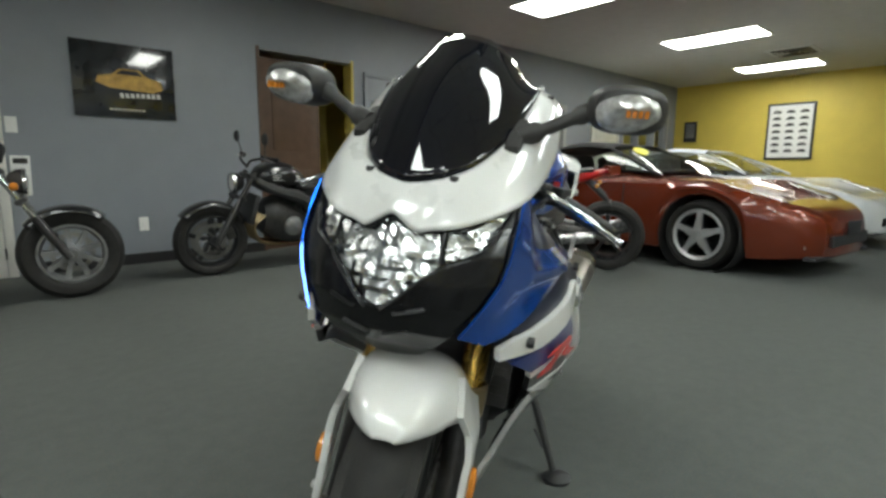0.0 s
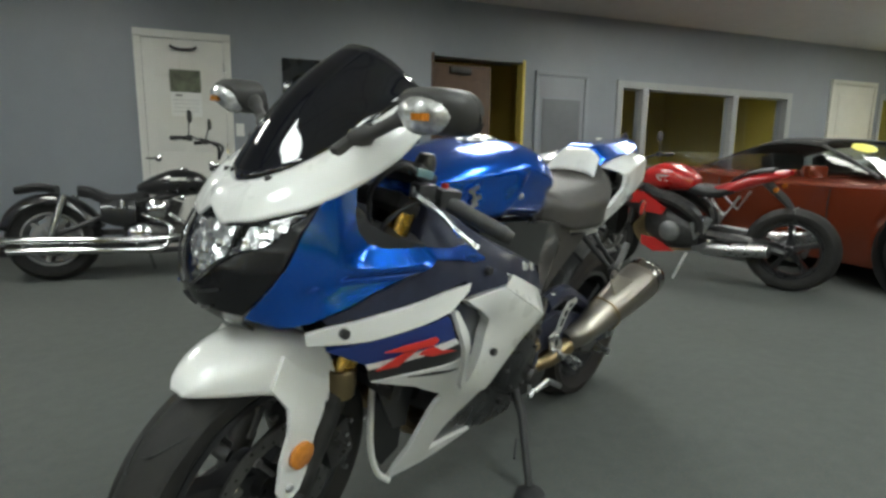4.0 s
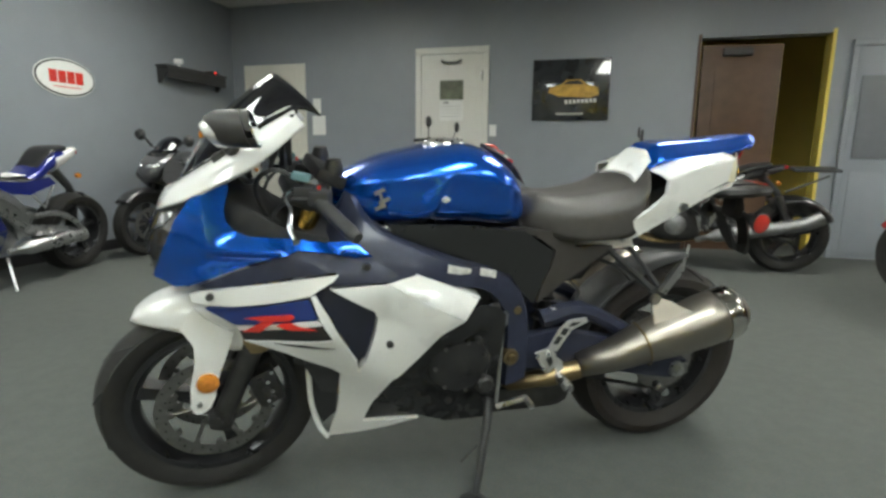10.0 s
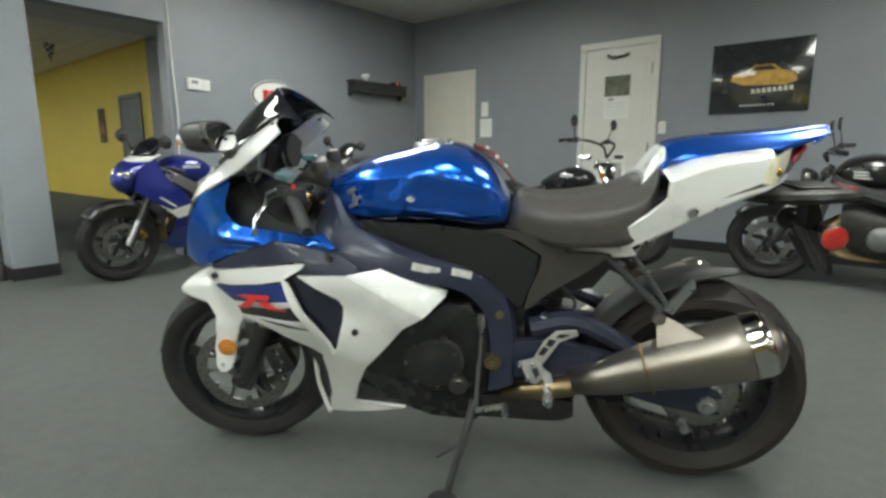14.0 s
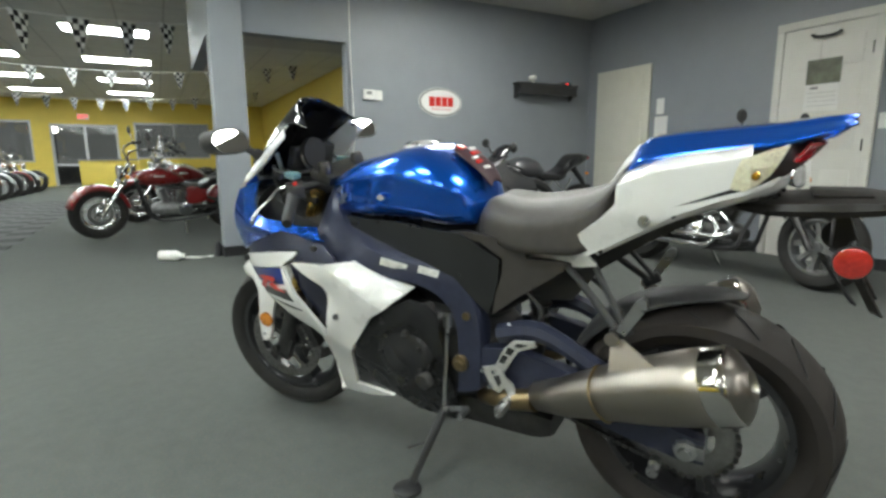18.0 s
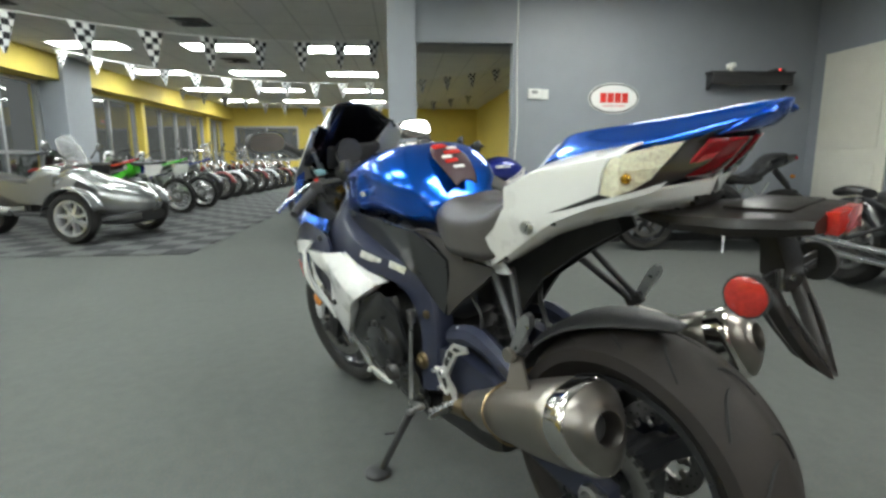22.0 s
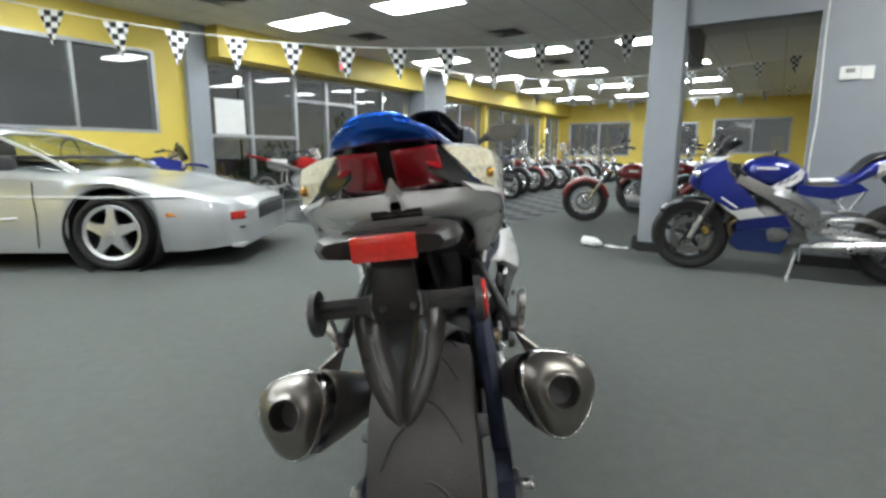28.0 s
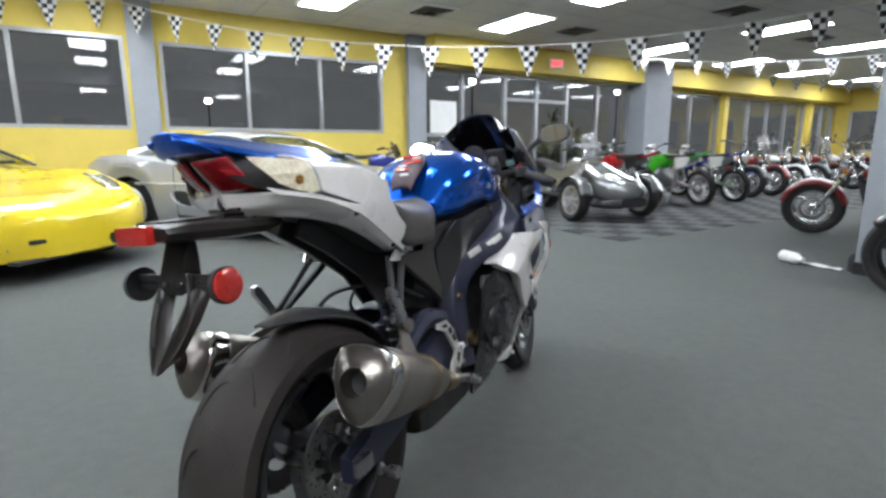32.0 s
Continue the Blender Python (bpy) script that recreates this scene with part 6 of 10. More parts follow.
ch = [V(0.47, 0.105, 0.44)] + ch + [V(0.47, 0.105, 0.36)]
for a, b in zip(ch, ch[1:]):
    n = max(1, int((b - a).length / 0.018))
    for k in range(n):
        p = a.lerp(b, (k + 0.5) / n)
        d = (b - a).normalized()
        box(bm, (0.014, 0.012, 0.010), p, (0, -math.degrees(math.atan2(d.z, d.x)), 0))
part("chain", bm, M_DARKMETAL, MB, "oiled drive chain", smooth=False)
part("caliper_rear", box(B(), (0.09, 0.04, 0.05), (0.03, -0.10, 0.40), (0, 30, 0), bevel=0.01), M_DARKMETAL, MB, "rear brake caliper")
# hugger
rows = []
for a, r, hw in ((20, 0.350, 0.084), (42, 0.350, 0.084), (64, 0.351, 0.080), (84, 0.354, 0.066), (98, 0.360, 0.044), (106, 0.366, 0.022)):
    c0 = V(RX + r * math.cos(radians(a)), 0, 0.322 + r * math.sin(radians(a)))
    rows.append(both([(c0.x, 0, c0.z), (c0.x, hw * 0.55, c0.z - 0.004), (c0.x - 0.02 * math.cos(radians(a)), hw, c0.z - 0.026 * hw / 0.084 * math.sin(radians(a)))]))
part("rear_hugger", skin(B(), rows, 4, 4), M_BLACK, MB, "dark plastic rear wheel hugger", solid=0.005)

# exhausts
M_ENDCAP = material("satin_end_cap", (0.24, 0.22, 0.20), 0.36, 1.0, noise_scale=14, noise_amt=0.2)
M_CHROME2 = material("polished_steel", (0.58, 0.56, 0.53), 0.14, 1.0, noise_scale=20, noise_amt=0.1)
for side in (1, -1):
    ax = [V(0.30, side * 0.170, 0.375), V(0.22, side * 0.198, 0.408), V(0.12, side * 0.212, 0.452), V(0.01, side * 0.228, 0.494), V(-0.08, side * 0.240, 0.530), V(-0.138, side * 0.249, 0.553)]
    d = (ax[-1] - ax[2]).normalized()
    up = (V(0, 0, 1) - d * d.z).normalized()
    out = V(0, side, 0) - d * d.y * side
    out.normalize()

    def tri_ring(c, r, n=30):
        pts = []
        for k in range(n):
            a = 2 * math.pi * k / n
            rr = r * (1 + 0.085 * math.cos(3 * (a - 0.35)))
            pts.append(c + out * math.cos(a) * rr + up * math.sin(a) * rr * 1.19)
        return pts
    bm = loft(B(), [tri_ring(p, r) for p, r in zip(ax, (0.032, 0.041, 0.053, 0.064, 0.069, 0.069))], True, False)
    muf = part("muffler", bm, M_TITAN, MB, "brushed titanium muffler", solid=0.003)
    e0 = ax[-1]
    def mix_ring(c, r, k, n=30):
        return [V(*q).lerp(c + (V(*q) - c).normalized() * r, k) for q in tri_ring(c, r, n)]
    bm = loft(B(), [mix_ring(e0 + d * q, r, 0) for q, r in ((-0.024, 0.0690), (-0.022, 0.0712), (0.010, 0.0705), (0.028, 0.0665))], True, False)
    part("polished_band", bm, M_CHROME2, muf, "polished band round the muffler end", solid=0.002, sharp=30)
    bm = loft(B(), [mix_ring(e0 + d * q, r, k) for q, r, k in ((0.026, 0.0660, 0), (0.036, 0.0600, 0.05), (0.046, 0.0500, 0.25), (0.052, 0.0420, 0.6), (0.054, 0.0350, 1), (0.058, 0.0335, 1), (0.059, 0.0300, 1), (0.050, 0.0265, 1), (0.02, 0.0255, 1))], True, False)
    part("end_cap", bm, M_ENDCAP, muf, "domed muffler end cap", sharp=60)
    bm = loft(B(), [mix_ring(e0 + d * 0.021, 0.025, 1, 20), mix_ring(e0 - d * 0.05, 0.022, 1, 20)], True, True)
    part("outlet", bm, M_UNDER, muf, "dark exhaust outlet")
    bm = B()
    tube(bm, [p for p in tri_ring(V(0.115, side * 0.217, 0.454), 0.0558)] + [tri_ring(V(0.115, side * 0.217, 0.454), 0.0558)[0]], 0.003, 6, False)
    part("weld_band", bm, M_TITAN2, muf)
    bm = B()
    tube(bm, curve([(0.52, side * 0.06, 0.27), (0.46, side * 0.13, 0.315), (0.40, side * 0.155, 0.335), (0.30, side * 0.175, 0.365)], 5), [0.026] * 10 + [0.030] * 6, 14)
    part("link_pipe", bm, M_TITAN2, muf, "heat-tinted link pipe")
    bm = B()
    loft(bm, [[V(0.10, side * 0.205, 0.59), V(0.07, side * 0.205, 0.60), V(0.07, side * 0.200, 0.60), V(0.10, side * 0.200, 0.59)],
              [V(0.095, side * 0.245, 0.495), V(-0.01, side * 0.262, 0.570), V(-0.01, side * 0.255, 0.570), V(0.095, side * 0.238, 0.495)]])
    bolt(bm, (0.095, side * 0.215, 0.600), 0.016)
    part("muffler_bracket", bm, M_TITAN, MB, "muffler hanger")
    # passenger foot rest hanger
    bm = B()
    tube(bm, [(0.225, side * 0.13, 0.74), (0.085, side * 0.195, 0.615)], 0.010, 8)
    tube(bm, [(0.165, side * 0.13, 0.76), (0.070, side * 0.195, 0.625)], 0.008, 8)
    box(bm, (0.05, 0.02, 0.03), (0.078, side * 0.198, 0.617), (0, 30, 0), bevel=0.006)
    part("peg_hanger", bm, M_BLACK, MB, "black passenger peg hanger")
    bm = B()
    loft(bm, [[V(0.065, side * 0.205, 0.615), V(0.085, side * 0.205, 0.625), V(0.085, side * 0.22, 0.625), V(0.065, side * 0.22, 0.615)],
              [V(0.018, side * 0.21, 0.690), V(0.045, side * 0.21, 0.700), V(0.045, side * 0.225, 0.700), V(0.018, side * 0.225, 0.690)], [V(0.02, side * 0.21, 0.708), V(0.030, side * 0.21, 0.712), V(0.030, side * 0.225, 0.712), V(0.02, side * 0.225, 0.708)]])
    part("passenger_peg", bm, M_ALU, MB, "folded silver passenger peg")
    # rider peg and heel guard
    bm = B()
    for o in ([(0.445, 0.475), (0.415, 0.415), (0.395, 0.405), (0.372, 0.43), (0.378, 0.47), (0.40, 0.49)], [(0.405, 0.485), (0.375, 0.475), (0.335, 0.545), (0.283, 0.565), (0.288, 0.580), (0.345, 0.575), (0.375, 0.545)],
              [(0.385, 0.465), (0.352, 0.44), (0.342, 0.395), (0.360, 0.392), (0.378, 0.425)]):
        slab(bm, o, side * 0.215, 0.008, "xz", 0.002)
    lower_guard = Matrix.Translation((0.010, -side * 0.036, -0.040))
    hg = part("heel_guard", bm, M_GUARD, MB, "pierced aluminium heel guard", xf=lower_guard)
    bm = B()
    for o in ([(0.392, 0.502), (0.376, 0.50), (0.362, 0.522), (0.378, 0.528)], [(0.372, 0.532), (0.355, 0.528), (0.342, 0.548), (0.362, 0.552)], [(0.345, 0.556), (0.325, 0.557), (0.305, 0.568), (0.335, 0.568)], [(0.41, 0.455), (0.395, 0.425), (0.385, 0.44), (0.392, 0.462)]):
        slab(bm, o, side * 0.2155, 0.0094, "xz")
    part_each("guard_hole", bm, M_UNDER, hg, xf=lower_guard)
    bm = B()
    for x, z in ((0.44, 0.468), (0.418, 0.425), (0.405, 0.472), (0.36, 0.40)):
        bolt(bm, (x, side * 0.222, z), 0.007)
    part_each("guard_bolt", bm, M_CHROME, hg, xf=lower_guard)
    bm = B()
    tube(bm, [(0.365, side * 0.215, 0.395), (0.362, side * 0.30, 0.392)], [0.011, 0.009], 10)
    for k in range(5):
        box(bm, (0.026, 0.006, 0.022), (0.364, side * (0.235 + 0.013 * k), 0.394), bevel=0.002)
    part("rider_peg", bm, M_ALU, MB, "knurled silver foot peg", xf=lower_guard)
bm = B()
tube(bm, [(0.562, 0.176, 0.555), (0.576, 0.200, 0.295)], 0.006, 8)
tube(bm, [(0.576, 0.200, 0.280), (0.490, 0.215, 0.310)], [0.008, 0.010], 8)
tube(bm, [(0.490, 0.215, 0.310), (0.490, 0.26, 0.310)], 0.009, 8)
box(bm, (0.02, 0.02, 0.04), (0.562, 0.176, 0.555), bevel=0.004)
part("shift_linkage", bm, M_ALU, MB, "silver shift rod and lever")
bm = B()
tube(bm, [V(0.585, 0.155, 0.285), V(0.60, 0.20, 0.23), V(0.655, 0.285, 0.055)], [0.014, 0.013, 0.011], 10)
st = part("side_stand", bm, M_BLACK, MB, "black side stand")
bm = B()
lathe(bm, [(0, 0.012), (0.03, 0.012), (0.042, 0.004), (0.042, -0.004), (0, -0.004)], (0.665, 0.300, 0.040), "z", 18)
bmesh.ops.rotate(bm, cent=(0.665, 0.300, 0.040), matrix=Matrix.Rotation(radians(6), 3, "X"), verts=bm.verts)
part("stand_foot", bm, M_BLACK, st)
bm = B()
tube(bm, [(0.63, 0.21, 0.16), (0.69, 0.245, 0.14)], 0.004, 6)
part("stand_prong", bm, M_BLACK, st)
bm = body(B(), [(0.72, 0.19, 0.29, 0.10), (0.60, 0.182, 0.29, 0.115), (0.50, 0.182, 0.30, 0.12), (0.34, 0.180, 0.29, 0.115), (0.285, 0.195, 0.27, 0.10)], 12, 3.5)
part("exhaust_box", bm, M_DARKMETAL, MB, "dark exhaust chamber under the engine")
# shock and rear brake hose
bm = B()
tube(bm, [(0.33, 0.0, 0.72), (0.36, 0.0, 0.42)], 0.022, 10)
for k in range(7):
    lathe(bm, [(0.026, -0.006), (0.034, 0), (0.026, 0.006)], (0.335 + 0.004 * k, 0.0, 0.68 - 0.035 * k), "z", 14)
part("shock", bm, M_DARKMETAL, MB, "rear shock absorber")
bm = B()
tube(bm, curve([(0.37, -0.10, 0.60), (0.26, -0.05, 0.665), (0.16, 0.05, 0.665), (0.10, 0.09, 0.62)], 5), 0.006, 6)
tube(bm, curve([(0.36, 0.11, 0.66), (0.30, 0.12, 0.60), (0.33, 0.12, 0.54)], 5), 0.005, 6)
part("hose", bm, M_BLACK, MB)
part("reservoir", lathe(B(), [(0, 0.014), (0.013, 0.014), (0.013, -0.014), (0, -0.014)], (0.382, 0.13, 0.544), "z", 14), M_WHITEPLAIN, MB, "small fluid reservoir")

# front end, steered
wheel(MB, "front_wheel", FX, 0.302, 0.122, 0.222, 3, xf=STEER, disc=0.155, disc_y=(0.068, -0.068), tread=12, seg=64)
RK = radians(24)
for side in (1, -1):
    lo = V(FX - 0.02, side * 0.098, 0.30)
    upd = V(-math.sin(RK), 0, math.cos(RK))
    bm = B()
    tube(bm, [lo - upd * 0.02, lo + upd * 0.24], [0.028, 0.031], 16)
    box(bm, (0.06, 0.035, 0.10), lo + V(-0.005, 0, 0.0), (0, -24, 0), bevel=0.012)
    part("fork_leg", bm, M_DARKMETAL, MB, "dark fork lower leg", xf=STEER)
    part("fork_tube", tube(B(), [lo + upd * 0.23, lo + upd * 0.66], 0.026, 18), M_GOLD, MB, "gold fork upper tube", xf=STEER)
    part("fork_seal", lathe(B(), [(0.036, -0.03), (0.038, 0.0), (0.036, 0.03), (0.03, 0.034)], lo + upd * 0.245, "z", 18), M_TITAN2, MB, xf=STEER)
    bm = B()
    box(bm, (0.075, 0.045, 0.11), (FX - 0.135, side * 0.085, 0.36), (0, 20, 0), bevel=0.012)
    for k in range(3):
        bolt(bm, (FX - 0.15 + 0.015 * k, side * 0.110, 0.33 + 0.03 * k), 0.009)
    part("front_caliper", bm, M_DARKMETAL, MB, "dark radial brake caliper", xf=STEER)
    bm = B()
    for k in range(5):
        bolt(bm, (FX - 0.15 + 0.01 * (k % 2), side * 0.115, 0.30 + 0.03 * k), 0.006)
    part_each("caliper_bolt", bm, M_CHROME, MB, xf=STEER)
    bm = B()
    lathe(bm, [(0, 0.03), (0.016, 0.028), (0.020, 0.016), (0.020, -0.02), (0, -0.02)], (FX, side * 0.110, 0.302), "y", 16)
    part("axle_end", bm, M_DARKMETAL, MB, xf=STEER)
    # fender arm with reflector
    arm = [(1.440, 0.575), (1.407, 0.628), (1.381, 0.600), (1.331, 0.566), (1.313, 0.558), (1.334, 0.505), (1.354, 0.457), (1.373, 0.380), (1.388, 0.350), (1.405, 0.338), (1.424, 0.336), (1.434, 0.358), (1.429, 0.424), (1.416, 0.475), (1.412, 0.530)]
    panel_part("fender_arm", arm, lambda x, z: 0.136 - 0.05 * max(0, x - 1.31) - 0.30 * max(0, z - 0.50) - 0.12 * max(0, x - 1.40) + 0.05 * (0.45 - z) * (z < 0.45), side, 0.03, M_WHITE, MB, "white fender side arm", 0.012, STEER)
    bm = B()
    lathe(bm, [(0, side * 0.007), (0.024, side * 0.006), (0.028, side * 0.003), (0.028, -side * 0.006), (0, -side * 0.006)], (1.387, side * 0.137, 0.428), "y", 22)
    part("front_reflector", bm, M_AMBER, MB, "round amber reflector", xf=STEER)
    bm = B()
    bolt(bm, (1.411, side * 0.134, 0.367), 0.007)
    part("fender_bolt", bm, M_ALU, MB, xf=STEER)
rows = []
for x, z, hw, dz in ((1.560, 0.578, 0.017, 0.004), (1.545, 0.602, 0.038, 0.020), (1.505, 0.630, 0.064, 0.044), (1.45, 0.646, 0.084, 0.064), (1.39, 0.648, 0.100, 0.085), (1.33, 0.634, 0.106, 0.100), (1.275, 0.606, 0.104, 0.085)):
    rows.append(both([(x, 0, z), (x, hw * 0.6, z - dz * 0.12), (x, hw * 0.92, z - dz * 0.55), (x - 0.004, hw * 1.05, z - dz * 1.3)]))
part("front_fender", skin(B(), rows, 4, 5), M_WHITE, MB, "pearl white front fender", solid=0.005, xf=STEER)
bm = B()
box(bm, (0.09, 0.25, 0.035), (1.12, 0, 0.895), (0, -24, 0), bevel=0.012)
box(bm, (0.08, 0.24, 0.035), (1.055, 0, 0.955), (0, -24, 0), bevel=0.012)
for side in (1, -1):
    lathe(bm, [(0, 0.02), (0.018, 0.018), (0.024, 0.0), (0.024, -0.02)], (1.045, side * 0.098, 0.985), "z", 14)
part("triple_clamp", bm, M_DARKMETAL, MB, "dark triple clamp", xf=STEER)
for side in (1, -1):
    bm = B()
    tube(bm, curve([(1.075, side * 0.105, 0.935), (1.110, side * 0.17, 0.932), (1.090, side * 0.23, 0.912), (1.056, side * 0.305, 0.880)], 4), 0.012, 10)
    part("clip_on_bar", bm, M_BLACK, MB, xf=STEER)
    bm = B()
    p0, p1 = V(1.102, side * 0.205, 0.920), V(1.046, side * 0.318, 0.872)
    tube(bm, [p0.lerp(p1, k / 12) for k in range(13)], [0.017 + 0.0012 * (k % 2) for k in range(13)], 14)
    part("grip", bm, M_BLACK, MB, "ribbed black rubber grip", xf=STEER)
    bm = B()
    tube(bm, [p1, p1.lerp(p0, -0.12)], [0.017, 0.014], 12)
    part("bar_end", bm, M_DARKMETAL, MB, xf=STEER)
    bm = B()
    lv = curve([(1.150, side * 0.150, 0.938), (1.178, side * 0.180, 0.930), (1.172, side * 0.230, 0.912), (1.182, side * 0.285, 0.886), (1.173, side * 0.326, 0.865)], 5)
    tube(bm, lv, [0.008] * 6 + [0.0062] * 10 + [0.0055] * 4 + [0.009], 10)
    part("lever", bm, M_CHROME, MB, "polished aluminium lever", xf=STEER)
    bm = B()
    box(bm, (0.05, 0.04, 0.035), (1.128, side * 0.158, 0.935), (0, 0, side * -20), bevel=0.008)
    box(bm, (0.05, 0.045, 0.04), (1.098, side * 0.196, 0.928), (0, 0, side * -28), bevel=0.008)
    part("switch_box", bm, M_BLACK, MB, xf=STEER)
    bm = B()
    box(bm, (0.008, 0.012, 0.010), (1.10, side * 0.19, 0.953))
    part("switch_button", bm, M_RED, MB, xf=STEER)
    bm = B()
    box(bm, (0.046, 0.034, 0.018), (1.135, side * 0.150, 0.972), (0, -10, side * -15), bevel=0.005)
    part("fluid_reservoir", bm, M_TEAL, MB, "translucent teal fluid reservoir", xf=STEER)
    bm = B()
    tube(bm, curve([(1.13, side * 0.15, 0.955), (1.20, side * 0.15, 0.99), (1.24, side * 0.11, 0.93), (1.18, side * 0.09, 0.80)], 6), 0.006, 6)
    tube(bm, curve([(1.07, side * 0.19, 0.91), (1.16, side * 0.17, 0.92), (1.20, side * 0.12, 0.86), (1.10, side * 0.06, 0.80)], 6), 0.005, 6)
    part("cable", bm, M_BLACK, MB, xf=STEER)
bm = B()
lathe(bm, [(0, 0.0), (0.045, 0.0), (0.050, -0.01), (0.05, -0.03), (0, -0.03)], (1.165, 0.03, 1.02), "x", 24)
box(bm, (0.03, 0.20, 0.085), (1.185, 0, 1.005), (0, -20, 0), bevel=0.012)
part("instrument_panel", bm, M_BLACK, MB, "black instrument panel")
part("gauge_ring", lathe(B(), [(0.046, -0.004), (0.052, 0.0), (0.046, 0.004)], (1.150, 0.03, 1.01), "x", 24), M_ALU, MB, "silver gauge ring")
bm = B()
tube(bm, curve([(1.28, 0.09, 0.98), (1.24, 0.11, 0.94), (1.20, 0.13, 0.97), (1.19, 0.15, 1.03)], 5), 0.007, 6)
part("mirror_hose", bm, M_ALU, MB)
bm = body(B(), [(1.40, 0.72, 0.88, 0.09), (1.28, 0.70, 0.93, 0.13), (1.16, 0.72, 0.86, 0.15), (1.04, 0.70, 0.82, 0.15)], 14, 3)
part("inner_fairing", bm, M_BLACK, MB, "black inner fairing")

# ---------- other motorcycles ----------
def bike_thing(name, label, rear, front, lean, group=""):
    yaw = math.degrees(math.atan2(front[1] - rear[1], front[0] - rear[0]))
    return thing(name, label, "motorcycle", pose(rear[0], rear[1], 0, -lean, 0, yaw), group)


def fork_axis(wb, rf, rake):
    lo = V(wb, 0, rf)
    up = V(-math.sin(radians(rake)), 0, math.cos(radians(rake)))
    return lo, up


def steer_matrix(wb, rf, rake, deg):
    lo, up = fork_axis(wb, rf, rake)
    return Matrix.Translation(lo) @ Matrix.Rotation(radians(deg), 4, up) @ Matrix.Translation(-lo)


def front_end(t, wb, rf, rake, length, gap, mat_low, mat_up, xf, r=0.024):
    lo, up = fork_axis(wb, rf, rake)
    for side in (1, -1):
        o = V(-0.03, side * gap, 0)
        part("fork_leg", tube(B(), [lo + o - up * 0.03, lo + o + up * length * 0.45], [r * 1.05, r * 1.25], 12), mat_low, t, "fork lower leg", xf=xf)
        part("fork_tube", tube(B(), [lo + o + up * length * 0.44, lo + o + up * length], r * 0.92, 12), mat_up, t, "fork upper tube", xf=xf)
    bm = B()
    for k in (0.62, 0.93):
        box(bm, (0.07, gap * 2 + 0.06, 0.035), lo + V(-0.03, 0, 0) + up * length * k, (0, -rake, 0), bevel=0.01)
    part("fork_clamp", bm, M_DARKMETAL, t, xf=xf)
    return lo + up * length


def bars(t, top, reach, rise, back, xf, mat=None, grip_len=0.11, mirrors=True, mirror_h=0.16):
    mat = mat or M_BLACK
    for side in (1, -1):
        p = [top + V(0, 0, 0.01), top + V(0.01, side * 0.12, rise * 0.7), top + V(-back * 0.5, side * reach * 0.7, rise), top + V(-back, side * reach, rise * 0.95)]
        part("handlebar", tube(B(), curve(p, 4), 0.011, 8), mat, t, xf=xf)
        d = (p[3] - p[2]).normalized()
        part("grip", tube(B(), [p[3] - d * grip_len, p[3] + d * 0.01], 0.017, 10), M_BLKSEAT, t, xf=xf)
        bm = tube(B(), curve([p[2] + V(0.04, 0, 0.0), p[3] + V(0.06, -side * 0.05, -0.005), p[3] + V(0.045, side * 0.02, -0.02)], 3), 0.006, 6)
        part("lever", bm, M_ALU, t, xf=xf)
        part("switch_box", box(B(), (0.04, 0.05, 0.045), p[3] - d * (grip_len + 0.03), bevel=0.008), M_BLACK, t, xf=xf)
        if mirrors:
            b = p[3] - d * (grip_len + 0.02)
            e = b + V(0.03, side * 0.06, mirror_h)
            bm = tube(B(), [b, e], 0.005, 6)
            mr = part("mirror", bm, mat, t, "round mirror on a thin stalk", xf=xf)
            part("mirror_shell", lathe(B(), [(0, 0.014), (0.04, 0.012), (0.052, 0.0), (0.05, -0.006), (0, -0.006)], e, "x", 16), M_BLACK, mr, xf=xf)


